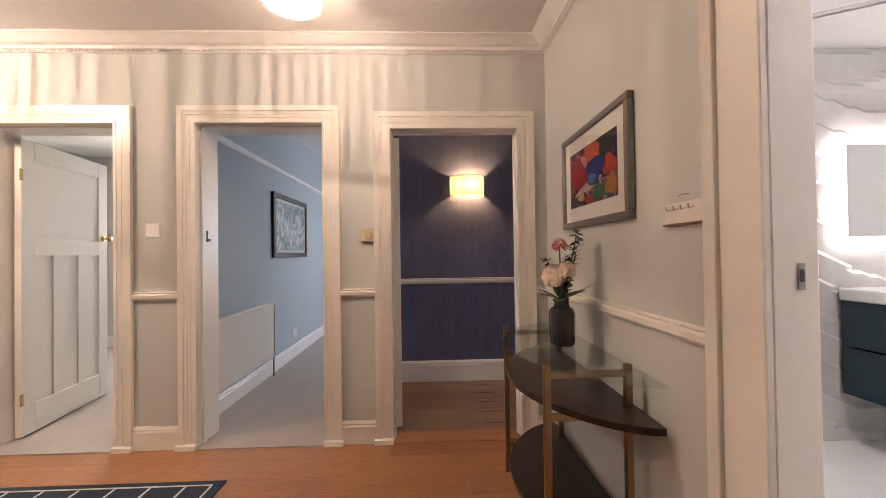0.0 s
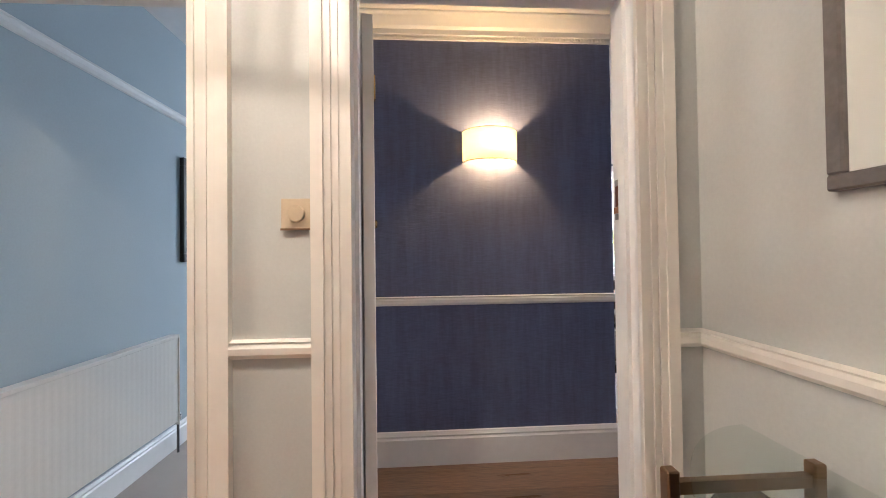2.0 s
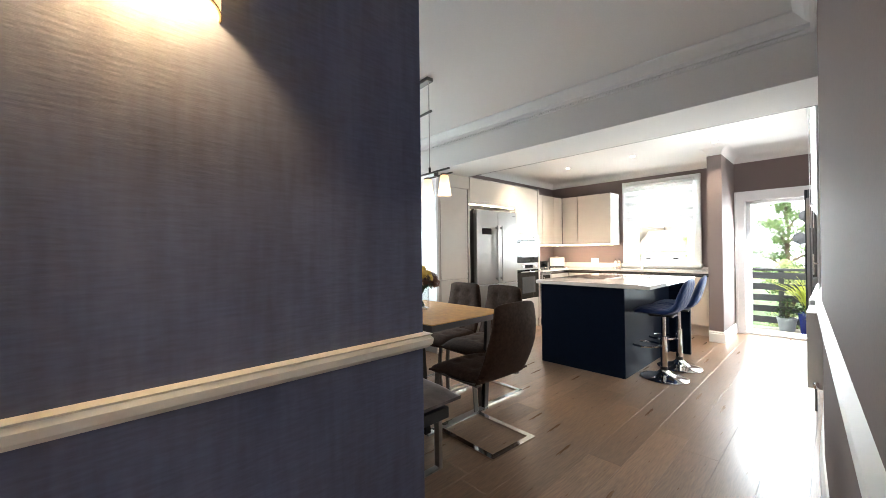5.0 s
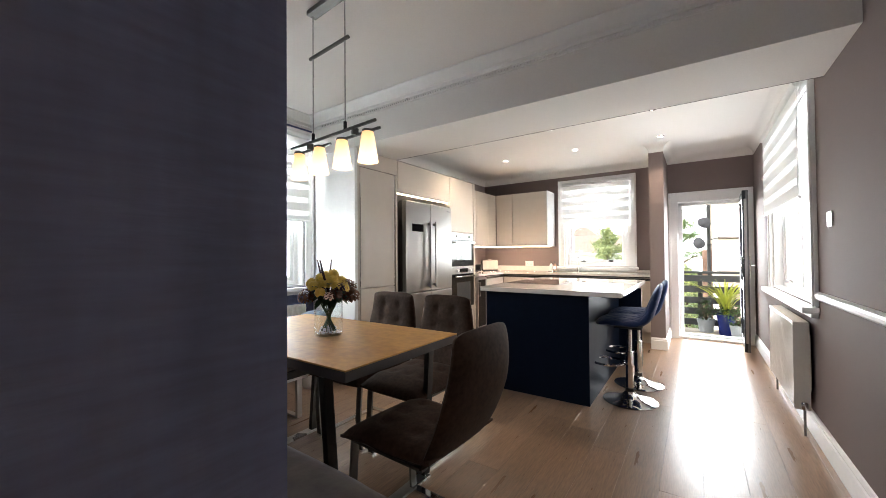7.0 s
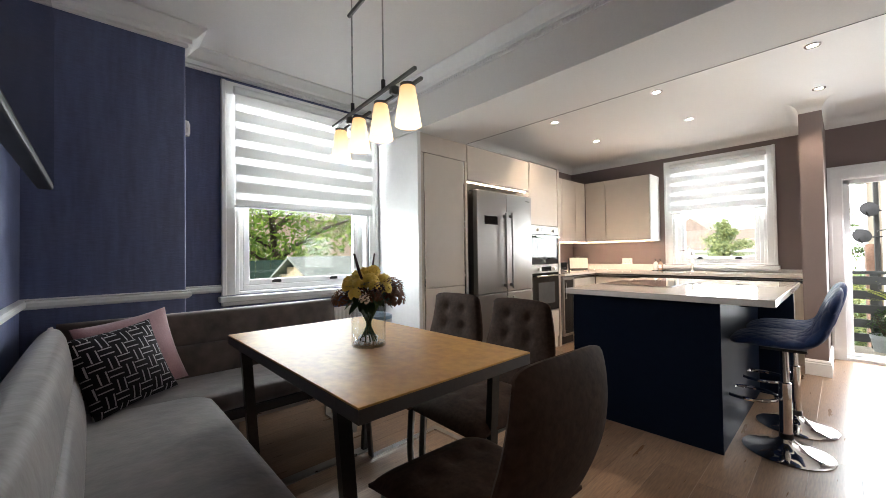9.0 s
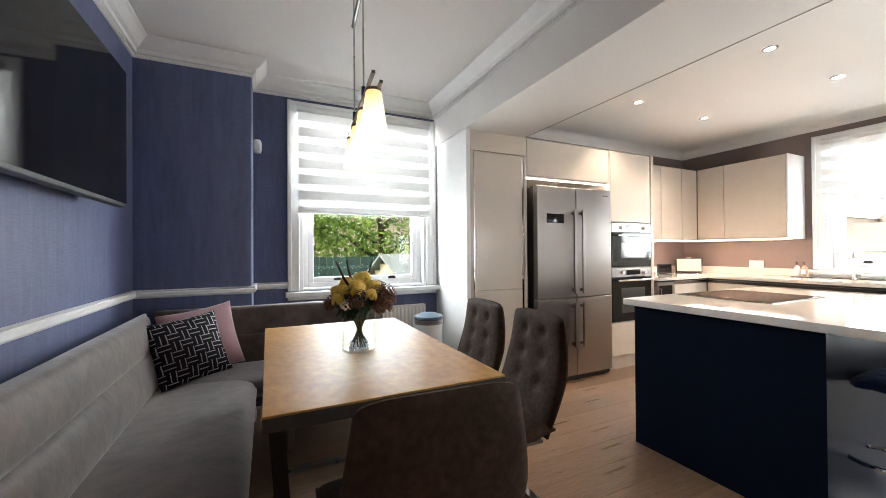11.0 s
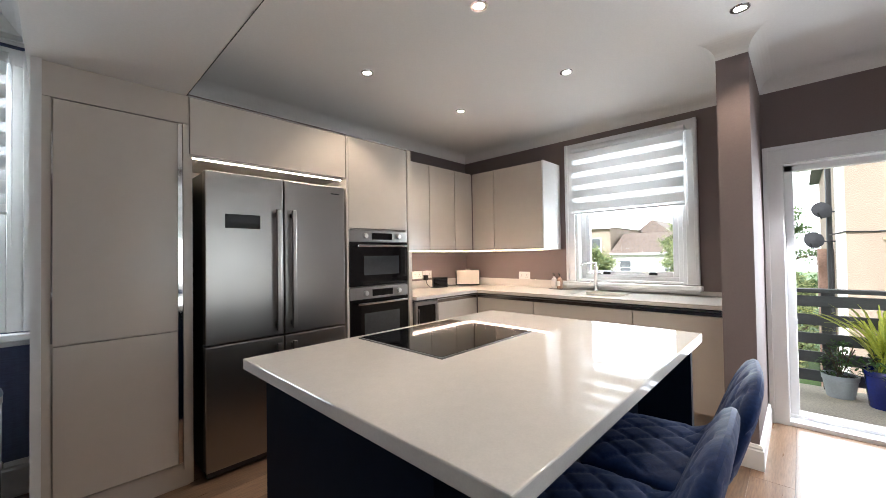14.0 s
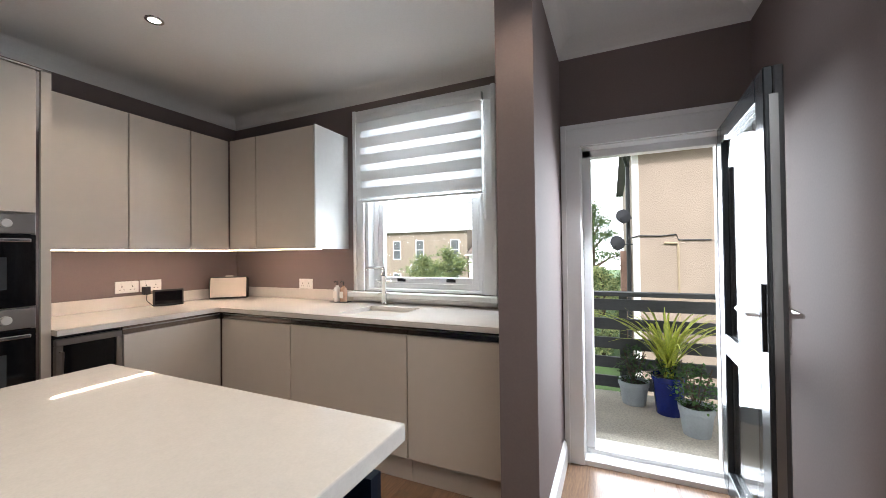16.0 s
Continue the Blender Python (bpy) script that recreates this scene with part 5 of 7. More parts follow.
# ======== dining ========
def dining_chair(m):
    """The sitter looks along local +y; the base runs under the seat."""
    c = thing("dining_chair", "dark brown buttoned leather chair on a steel cantilever frame", "chair", m, "chairs round the table")
    seat_b = [(x, y) for x in (-0.12, 0, 0.12) for y in (-0.1, 0.08)]

    def seat_shape(p):
        return Vector((p.x, p.y, p.z + 0.455 - 0.035 * max(0, p.y - 0.12) / 0.12 - 0.02 * math.cos(p.y * 6)))

    part("seat", pad(0.46, 0.50, 0.085, seat_b, shape=seat_shape), M["leather"], c, smooth=True)

    def back_shape(p):
        h = p.y + 0.29
        h -= 0.03 * max(0.0, min(1.0, (h - 0.36) / 0.2)) * (1 - math.sqrt(max(0.0, 1 - min(1.0, abs(p.x) / 0.23) ** 4)))
        lean = 0.03 + 0.20 * h + 0.05 * math.sin(h * 5.0)
        return Vector((p.x * (1.0 - 0.62 * max(0, h - 0.28)), -0.19 - lean + p.z + 0.22 * p.x * p.x, 0.42 + h * 0.868))

    part("backrest", pad(0.46, 0.58, 0.062, [(x, y) for x in (-0.08, 0.08) for y in (-0.08, 0.05, 0.18)], shape=back_shape, n=30), M["leather"], c, smooth=True)
    for s in (-1, 1):
        x = s * 0.19
        part("front_post", flat_bar(bmesh.new(), [(x, 0.20, 0.012), (x, 0.215, 0.2), (x, 0.20, 0.40)], 0.038, 0.012), M["dark_steel"], c)
        part("runner", flat_bar(bmesh.new(), [(x, 0.206, 0.006), (x, 0.0, 0.006), (x, -0.29, 0.006)], 0.038, 0.012), M["chrome"], c)
        part("seat_rail", boxes((x - 0.019, x + 0.019, -0.2, 0.206, 0.398, 0.41)), M["dark_steel"], c)
    part("rear_bar", boxes((-0.209, 0.209, -0.328, -0.29, 0, 0.012)), M["chrome"], c)
    return c


_c = dining_chair(pose(2.33, 4.475, 0, 0, 0, -3))
copy_thing(_c, pose(2.84, 4.89, 0, 0, 0, 88))
copy_thing(_c, pose(2.83, 5.36, 0, 0, 0, 91))

_t = thing("dining_table", "oak topped dining table with dark edge and steel frame legs", "table", pose(0, 0, 0))
part("tabletop", slab(1.955, 2.738, 4.522, 5.823, 0.770, 0.777, 0.002), M["table_wood"], _t)
part("edge_band", boxes((1.9555, 2.7375, 4.5225, 5.8225, 0.730, 0.770)), M["table_edge"], _t)
for y_ in (4.68, 5.65):
    for x0_, x1_ in ((1.99, 2.04), (2.70, 2.65)):
        part("leg", flat_bar(bmesh.new(), [(x0_, y_, 0.722), (x1_, y_, 0.01)], 0.045, 0.03), M["leg_steel"], _t)
    part("floor_bar", boxes((2.03, 2.66, y_ - 0.03, y_ + 0.03, 0.0, 0.012)), M["rod_steel"], _t)
    part("top_bar", boxes((1.98, 2.71, y_ - 0.03, y_ + 0.03, 0.718, 0.730)), M["leg_steel"], _t)

# corner bench
_t = thing("corner_bench", "grey brown upholstered corner dining bench along two walls", "bench", pose(0, 0, 0))
part("long_seat", moved(pad(0.62, 1.92, 0.13, bulge=0.08, n=26), Matrix.Translation((1.60, 5.19, 0.415))), M["bench_cloth"], _t, smooth=True)
part("short_seat", moved(pad(1.50, 0.55, 0.13, bulge=0.08, n=26), Matrix.Translation((2.08, 6.115, 0.413))), M["bench_cloth"], _t, smooth=True)
part("long_lower_roll", moved(pad(0.23, 1.95, 0.14, bulge=0.15, n=24), Matrix.Translation((1.345, 5.22, 0.56)) @ Matrix.Rotation(radians(80), 4, "Y")), M["bench_cloth"], _t, smooth=True)
part("long_upper_roll", moved(pad(0.21, 1.95, 0.12, bulge=0.15, n=24), Matrix.Translation((1.318, 5.22, 0.755)) @ Matrix.Rotation(radians(80), 4, "Y")), M["bench_cloth"], _t, smooth=True)
part("short_lower_roll", moved(pad(1.50, 0.22, 0.13, bulge=0.1, n=24), Matrix.Translation((2.06, 6.335, 0.555)) @ Matrix.Rotation(radians(80), 4, "X")), M["bench_cloth"], _t, smooth=True)
part("short_upper_roll", moved(pad(1.50, 0.21, 0.11, bulge=0.1, n=24), Matrix.Translation((2.06, 6.36, 0.745)) @ Matrix.Rotation(radians(82), 4, "X")), M["bench_cloth"], _t, smooth=True)
part("base_frame", boxes((1.32, 1.86, 4.28, 6.34, 0.30, 0.36), (1.86, 2.80, 5.88, 6.34, 0.30, 0.36)), M["black"], _t)
part("base_trim", boxes((1.90, 2.79, 5.870, 5.878, 0.296, 0.312)), M["rod_steel"], _t, "bright metal strip")
for x_, y_ in ((1.86, 4.34), (1.86, 5.2), (2.72, 5.90), (2.1, 5.90)):
    vert = y_ < 5.8
    part("leg_frame", boxes((x_ - 0.04, x_ - 0.015, y_ - 0.02, y_ + 0.02, 0.012, 0.30), (1.36, x_ - 0.015, y_ - 0.02, y_ + 0.02, 0.0, 0.012), (1.36, 1.385, y_ - 0.02, y_ + 0.02, 0.012, 0.30)) if vert else
         boxes((x_ - 0.02, x_ + 0.02, y_, y_ + 0.025, 0.012, 0.30), (x_ - 0.02, x_ + 0.02, y_, 6.30, 0.0, 0.012), (x_ - 0.02, x_ + 0.02, 6.275, 6.30, 0.012, 0.30)), M["steel"], _t)


def cushion(label, m, size, mat):
    def shape(p):
        u, v = abs(p.x) / (size / 2), abs(p.y) / (size / 2)
        return Vector((p.x * (1 - 0.07 * (1 - v * v)), p.y * (1 - 0.07 * (1 - u * u)), p.z))
    c = thing("cushion", label, "cushion", m)
    part("cover", pad(size, size, 0.07, bulge=1.1, n=22, shape=shape), mat, c, smooth=True)
    ring = []
    for k in range(24):
        a_ = 2 * math.pi * k / 24
        u, v = math.cos(a_), math.sin(a_)
        s = 1 / max(abs(u), abs(v))
        u, v = u * s * size / 2 * 0.97, v * s * size / 2 * 0.97
        p = shape(Vector((u, v, 0)))
        ring.append(p)
    part("piping", tube(bmesh.new(), ring, 0.004, 5, closed=True), mat, c)
    return c


cushion("dusty pink velvet cushion leaning in the bench corner", Matrix.Translation((1.60, 6.15, 0.68)) @ Matrix.Rotation(radians(20), 4, "Z") @ Matrix.Rotation(radians(72), 4, "X") @ Matrix.Rotation(radians(8), 4, "Z"), 0.41, M["pink"])
cushion("black cushion with a silver maze pattern on the bench", Matrix.Translation((1.555, 6.01, 0.662)) @ Matrix.Rotation(radians(30), 4, "Z") @ Matrix.Rotation(radians(66), 4, "X") @ Matrix.Rotation(radians(6), 4, "Z"), 0.385, M["maze"])

# ======== light fittings ========
for _k, (_x, _y) in enumerate(SPOTS):
    _t = thing("downlight", "small round recessed ceiling downlight, lit", "downlight", pose(_x, _y, 2.575), "kitchen downlights")
    part("bezel", lathe(bmesh.new(), [(0.030, -0.004), (0.044, -0.004), (0.046, 0.0), (0.030, 0.0)], 24, caps=False), M["chrome"], _t, smooth=True)
    part("lens", lathe(bmesh.new(), [(0.0, -0.002), (0.030, -0.002), (0.030, 0.0), (0, 0.0)], 20), M["spot_glow"], _t)

_t = thing("pendant_light", "four-light bar pendant with lit opal glass shades", "ceiling light", pose(2.348, 5.10, -0.016, 0, 0, -4.8))
part("canopy", boxes((-0.03, 0.03, -0.17, 0.17, 2.605, 2.636)), M["dark_steel"], _t, bevel=0.004)
for y_ in (-0.15, 0.15):
    part("rod", tube(bmesh.new(), [(0, y_, 2.61), (0, y_, 1.885)], 0.0036, 8), M["rod_steel"], _t)
    part("rod_cap", lathe(bmesh.new(), [(0.009, 1.885), (0.009, 1.925), (0, 1.925)], 10, Matrix.Translation((0, y_, 0))), M["black"], _t)
part("adjuster_bar", tube(bmesh.new(), [(0, -0.18, 2.366), (0, 0.18, 2.366)], 0.010, 10), M["dark_steel"], _t)
part("upper_bar", boxes((-0.006, 0.006, -0.39, 0.39, 1.874, 1.886)), M["dark_steel"], _t)
for y0_, y1_ in ((-0.39, -0.04), (0.02, 0.39)):
    part("lower_bar", boxes((0.022, 0.033, y0_, y1_, 1.844, 1.855), (-0.004, 0.03, (y0_ + y1_) / 2 - 0.008, (y0_ + y1_) / 2 + 0.008, 1.845, 1.88)), M["dark_steel"], _t)
for y_ in (0.318, 0.106, -0.106, -0.318):
    s = part("shade", lathe(bmesh.new(), [(0.026, 0.0), (0.030, -0.006), (0.052, -0.15), (0.050, -0.153), (0.028, -0.008), (0.024, -0.004)], 24, Matrix.Translation((0.012, y_, 1.84))), M["opal"], _t, "lit opal glass shade", smooth=True)
    part("shade_cap", lathe(bmesh.new(), [(0.030, -0.002), (0.030, 0.008), (0.012, 0.014), (0, 0.014)], 20, Matrix.Translation((0.012, y_, 1.84))), M["dark_steel"], s, smooth=True)

_t = thing("wall_lamp", "half-round cream linen wall lamp, lit", "wall lamp", pose(0.428, YB, 1.857))
part("shade", lathe(bmesh.new(), [(0.160, -0.092), (0.163, -0.092), (0.163, 0.092), (0.160, 0.092), (0.160, -0.092)], 28, Matrix.Diagonal((1, 0.78, 1, 1)), arc=(math.pi, 2 * math.pi)), M["shade"], _t, "cream linen shade", smooth=True)
for z in (-0.092, 0.090):
    bm = lathe(bmesh.new(), [(0.1635, z), (0.165, z), (0.165, z + 0.003), (0.1635, z + 0.003)], 28, Matrix.Diagonal((1, 0.78, 1, 1)), arc=(math.pi, 2 * math.pi))
    part("shade_trim", bm, M["brass"], _t)
part("back_plate", boxes((-0.05, 0.05, -0.012, 0, -0.06, 0.06)), M["white"], _t)
part("bulb_holder", lathe(bmesh.new(), [(0.016, -0.06), (0.016, -0.02), (0, -0.02)], 14, Matrix.Translation((0.02, -0.09, 0.0))), M["white"], _t)

_t = thing("crystal_ceiling_light", "round flush ceiling light with a ring of glass prisms, lit", "ceiling light", pose(*HALL_LIGHTS[0], 2.615), "hall ceiling lights")
part("ceiling_plate", lathe(bmesh.new(), [(0.06, 0), (0.06, -0.015), (0.015, -0.025), (0.012, -0.075), (0.05, -0.085), (0, -0.085)], 24), M["chrome"], _t, smooth=True)
part("top_ring", lathe(bmesh.new(), [(0.116, -0.085), (0.125, -0.085), (0.125, -0.08), (0.116, -0.08), (0.116, -0.085)], 32, caps=False), M["chrome"], _t, smooth=True)
part("spoke", boxes((-0.118, 0.118, -0.004, 0.004, -0.086, -0.08)), M["chrome"], _t)
_pr = finish(boxes((-0.0035, 0.0035, -0.005, 0.005, -0.272, -0.086)), "prism", M["prism"])
for k in range(56):
    o = new("prism", _pr)
    o.parent = _t
    o.matrix_basis = Matrix.Rotation(2 * math.pi * k / 56, 4, "Z") @ Matrix.Translation((0, 0.120, 0))
part("bottom_ring", lathe(bmesh.new(), [(0.116, -0.278), (0.125, -0.278), (0.125, -0.273), (0.116, -0.273), (0.116, -0.278)], 32, caps=False), M["prism"], _t, smooth=True)
for _x, _y, _w in HALL_BULBS:
    part("bulb", lathe(bmesh.new(), [(0.004, -0.158), (0.010, -0.148), (0.013, -0.13), (0.009, -0.10), (0.006, -0.086)], 14, Matrix.Translation((_x, _y, 0)), caps=False), M["spot_glow"], _t, smooth=True)

copy_thing(_t, pose(*HALL_LIGHTS[1], 2.615))

# ======== television, sensor, radiators, bin ========
_t = thing("television", "black wall-mounted television, switched off", "television", pose(1.258, 5.17, 1.79))
part("panel", slab(0.03, 0.075, -0.60, 0.60, -0.34, 0.34, 0.006), M["black"], _t)
part("screen", boxes((0.0752, 0.077, -0.588, 0.588, -0.323, 0.331)), M["black_glass"], _t)
part("bracket", boxes((-0.08, 0.03, -0.06, 0.06, -0.12, 0.12), (0.018, 0.03, -0.2, 0.2, -0.15, 0.15)), M["black"], _t)
_t = thing("motion_sensor", "small white alarm sensor beside the window", "sensor", pose(1.90, YN, 2.06))
part("case", lathe(bmesh.new(), [(0.0, -0.055), (0.026, -0.05), (0.032, -0.02), (0.032, 0.03), (0.024, 0.052), (0, 0.056)], 18, Matrix.Translation((0, -0.02, 0))), M["ceramic"], _t, smooth=True)
part("lens", boxes((-0.014, 0.014, -0.054, -0.05, -0.03, 0.0)), M["ceramic"], _t)


def radiator(label, m, w, h, d=0.09, mat=None, rib=0.006):
    """Stands off a wall at local y = 0 towards -y; local x along the wall."""
    r = thing("radiator", label, "radiator", m)
    n = int(w / 0.035)
    bm = bmesh.new()
    vs = []
    for k in range(n * 4 + 1):
        x = w * k / (n * 4)
        y = -d - (rib if (k // 2) % 2 else 0.0)
        vs.append((bm.verts.new((x, y, 0.02)), bm.verts.new((x, y, h - 0.02)), bm.verts.new((x, y + 0.014, h - 0.02)), bm.verts.new((x, y + 0.014, 0.02))))
    for p, q in zip(vs, vs[1:]):
        for a_, b_ in ((0, 1), (1, 2), (2, 3), (3, 0)):
            bm.faces.new((p[a_], q[a_], q[b_], p[b_]))
    bm.faces.new(vs[0])
    bm.faces.new(vs[-1][::-1])
    part("ribbed_front", bm, mat or M["radiator"], r)
    part("back_panel", boxes((0.0, w, -0.04, -0.028, 0.02, h - 0.02)), M["radiator"], r)
    part("top_grille", boxes((-0.004, w + 0.004, -d - 0.008, -0.024, h - 0.02, h)), M["radiator"], r, bevel=0.003)
    part("side_panel", boxes((-0.004, 0, -d - 0.008, -0.024, 0.0, h - 0.02)), M["radiator"], r)
    part("side_panel", boxes((w, w + 0.004, -d - 0.008, -0.024, 0.0, h - 0.02)), M["radiator"], r)
    z = m.translation.z
    for x in (-0.03, w + 0.03):
        v = part("valve", lathe(bmesh.new(), [(0.012, -0.01), (0.018, 0.0), (0.018, 0.03), (0.012, 0.04), (0, 0.04)], 12, Matrix.Translation((x, -0.06, 0.02))), M["chrome"], r, smooth=True)
        part("pipe", tube(bmesh.new(), [(x, -0.06, 0.02), (x, -0.06, -z)], 0.0075, 8), M["dark_steel"], v)
        part("elbow", tube(bmesh.new(), [(x, -0.06, 0.035), (x * 0 + (0.01 if x < 0 else w - 0.01), -0.06, 0.035)], 0.009, 8), M["chrome"], v)
    for x in (0.1, w - 0.13):
        part("wall_bracket", boxes((x, x + 0.03, -0.03, 0, 0.1, h - 0.1)), M["radiator"], r)
    return r


radiator("white ribbed radiator below the dining window", pose(2.3, YN, 0.17), 1.0, 0.56, 0.08)
radiator("white ribbed radiator below the long window", pose(5.35, ROOM_Y, 0.16, 0, 0, 180), 0.95, 0.58, 0.10)
radiator("white flat radiator on the pale blue wall", pose(-1.59, 2.80, 0.185, 0, 0, 90), 1.13, 0.56, 0.08, rib=0.0004)
_t = thing("pedal_bin", "tall white bin with a blue grey lid beside the larder", "bin", pose(3.235, 6.40, 0))
part("body", lathe(bmesh.new(), [(0.115, 0), (0.118, 0.01), (0.122, 0.62), (0.118, 0.63), (0, 0.63)], 32), M["ceramic"], _t, smooth=True)
part("steel_band", lathe(bmesh.new(), [(0.1225, 0.60), (0.124, 0.60), (0.124, 0.635), (0.1225, 0.635)], 32, caps=False), M["steel"], _t, smooth=True)
part("lid", lathe(bmesh.new(), [(0.124, 0.636), (0.126, 0.645), (0.12, 0.665), (0.07, 0.685), (0, 0.69)], 32), M["binlid"], _t, smooth=True)
part("pedal", boxes((-0.03, 0.03, -0.15, -0.10, 0.012, 0.022)), M["steel"], _t)

# ======== flowers ========
rng = random.Random(7)


def petal_ball(bm, c, r, count, cup=0.5, size=0.5, seed=1):
    """A bloom of overlapping cupped petals round c, tight at the heart and looser outwards."""
    g = random.Random(seed)
    c = Vector(c)
    for k in range(count):
        f = (k + 0.5) / count
        th = k * 2.39996 + g.uniform(-0.2, 0.2)
        ph = math.acos(max(-1, 1 - 1.7 * f))
        half = size * (0.9 + 0.4 * g.random())
        rr = r * (0.80 + 0.2 * f) * (1 + 0.07 * g.uniform(-1, 1))
        grid = []
        for i in range(4):
            v = i / 3
            row = []
            for j in range(5):
                u = -1 + j / 2
                p = ph + half * (v - 0.75)
                a_ = th + u * half * 0.85 * math.sin(math.pi * (0.25 + 0.6 * v)) / max(0.35, math.sin(max(0.3, p)))
                q = rr * (0.90 + 0.16 * v * v - 0.05 * u * u + 0.03 * math.sin(3 * u + k) * v)
                row.append(bm.verts.new(c + Vector((math.sin(p) * math.cos(a_), math.sin(p) * math.sin(a_), math.cos(p))) * q))
            grid.append(row)
        for i in range(3):
            for j in range(4):
                bm.faces.new((grid[i][j], grid[i][j + 1], grid[i + 1][j + 1], grid[i + 1][j]))
    return bm


def leaf_shape(bm, base, tip, width, sag=0.02):
    b, t_ = Vector(base), Vector(tip)
    d = t_ - b
    side = d.cross(Vector((0, 0, 1)))
    side = side.normalized() if side.length > 1e-5 else Vector((1, 0, 0))
    rows = []
    for k in range(6):
        f = k / 5
        p = b + d * f + Vector((0, 0, -sag * f * f))
        w = width * math.sin(math.pi * (0.08 + 0.9 * f)) * 0.5
        rows.append((bm.verts.new(p - side * w), bm.verts.new(p + Vector((0, 0, -0.12 * w))), bm.verts.new(p + side * w)))
    for a_, b_ in zip(rows, rows[1:]):
        bm.faces.new((a_[0], a_[1], b_[1], b_[0]))
        bm.faces.new((a_[1], a_[2], b_[2], b_[1]))
    return bm


_t = thing("vase_of_flowers", "clear glass vase of yellow roses and dried brown hydrangea", "flowers", pose(2.345, 5.10, 0.777) @ Matrix.Scale(1.1, 4))
g = part("vase", lathe(bmesh.new(), [(0.0, 0.0), (0.066, 0.0), (0.069, 0.004), (0.069, 0.168), (0.065, 0.168), (0.065, 0.012), (0.0, 0.012)], 32), M["glass"], _t, "clear glass vase", smooth=True)
part("pebble_layer", petal_ball(petal_ball(bmesh.new(), (0.015, 0, 0.025), 0.028, 14, seed=3), (-0.02, 0.01, 0.025), 0.026, 14, seed=4), M["ceramic"], _t)
for k in range(16):
    a_ = k * 2.4
    part("stem", tube(bmesh.new(), [(0.035 * math.cos(a_ + 2.5), 0.035 * math.sin(a_ + 2.5), 0.02), (0.02 * math.cos(a_), 0.02 * math.sin(a_), 0.12), (0.08 * math.cos(a_), 0.08 * math.sin(a_), 0.24)], 0.0028, 5), M["leaf_dark"], _t)
for k, (x, y, z, r) in enumerate(((-0.02, -0.05, 0.30, 0.042), (0.055, -0.03, 0.295, 0.040), (0.01, 0.04, 0.32, 0.042), (-0.09, 0.0, 0.28, 0.036), (0.06, 0.06, 0.29, 0.036), (-0.05, 0.07, 0.29, 0.036), (-0.10, -0.06, 0.255, 0.03), (0.03, -0.085, 0.27, 0.032), (0.02, -0.01, 0.335, 0.034), (-0.055, -0.005, 0.318, 0.032), (-0.03, -0.09, 0.285, 0.028), (0.085, 0.02, 0.285, 0.028), (-0.075, -0.045, 0.29, 0.028))):
    x, y, z, r = x * 0.95, y * 0.95, z - 0.035, r * 0.9
    part("rose", petal_ball(petal_ball(bmesh.new(), (x, y, z), r, 40, size=0.42, seed=k), (x, y, z + 0.006), r * 0.72, 24, size=0.42, seed=k + 40), M["petal_yellow"], _t, "yellow rose", smooth=True)
for k, (x, y, z, r) in enumerate(((0.12, -0.02, 0.25, 0.06), (0.13, 0.05, 0.22, 0.05), (0.09, -0.09, 0.22, 0.05), (0.0, 0.11, 0.25, 0.05), (0.06, -0.02, 0.235, 0.05), (-0.11, 0.06, 0.22, 0.045), (0.10, 0.03, 0.275, 0.042), (0.07, -0.06, 0.27, 0.036), (-0.04, -0.11, 0.235, 0.035))):
    x, y, z, r = x * 0.85, y * 0.85, z - 0.025, r * 0.95
    part("hydrangea_head", petal_ball(bmesh.new(), (x, y, z), r, 110, size=0.2, seed=k + 9), M["petal_brown"], _t, "dried brown hydrangea head")
for k, (x, y, z) in enumerate(((-0.02, -0.11, 0.24), (-0.07, -0.09, 0.20), (0.05, 0.0, 0.25))):
    part("thistle", petal_ball(bmesh.new(), (x, y, z), 0.026, 30, size=0.3, seed=k), M["burgundy"] if k == 0 else M["petal_white"], _t)
bm = bmesh.new()
for k in range(70):
    a_, e_ = rng.random() * 6.28, rng.random()
    b_ = (0.05 * math.cos(a_), 0.05 * math.sin(a_), 0.185 + 0.06 * e_)
    leaf_shape(bm, b_, (b_[0] * 2.2, b_[1] * 2.2, b_[2] + 0.07 * (e_ - 0.5)), 0.035)
part("foliage", bm, M["leaf_dark"], _t, kind="stuff")
bm = bmesh.new()
for x, y in ((-0.07, -0.05), (0.05, 0.05), (-0.03, 0.02)):
    tube(bm, [(0, 0, 0.2), (x, y, 0.30), (x * 1.5, y * 1.4, 0.37)], [0.003, 0.006, 0.003], 5)
part("seed_spike", bm, M["burgundy"], _t)

# ======== hall ========
CX, CY = 0.812, 1.83
_t = thing("console_table", "half-moon glass console with dark shelves and bronze legs", "console table", pose(CX, CY, 0))


def half_moon(half_len, depth, z0_, z1_, flare=0.0):
    bm = bmesh.new()
    pts = []
    for k in range(25):
        a_ = math.pi * k / 24
        pts.append((-depth * (math.sin(a_) * 0.75 + 0.25 * math.sin(a_) ** 2), half_len * math.cos(a_)))
    lo, hi = [bm.verts.new((x, y, z0_)) for x, y in pts], [bm.verts.new((x, y, z1_)) for x, y in pts]
    bm.faces.new(lo[::-1])
    bm.faces.new(hi)
    for k in range(25):
        a_, b_ = k, (k + 1) % 25
        bm.faces.new((lo[a_], lo[b_], hi[b_], hi[a_]))
    return bm


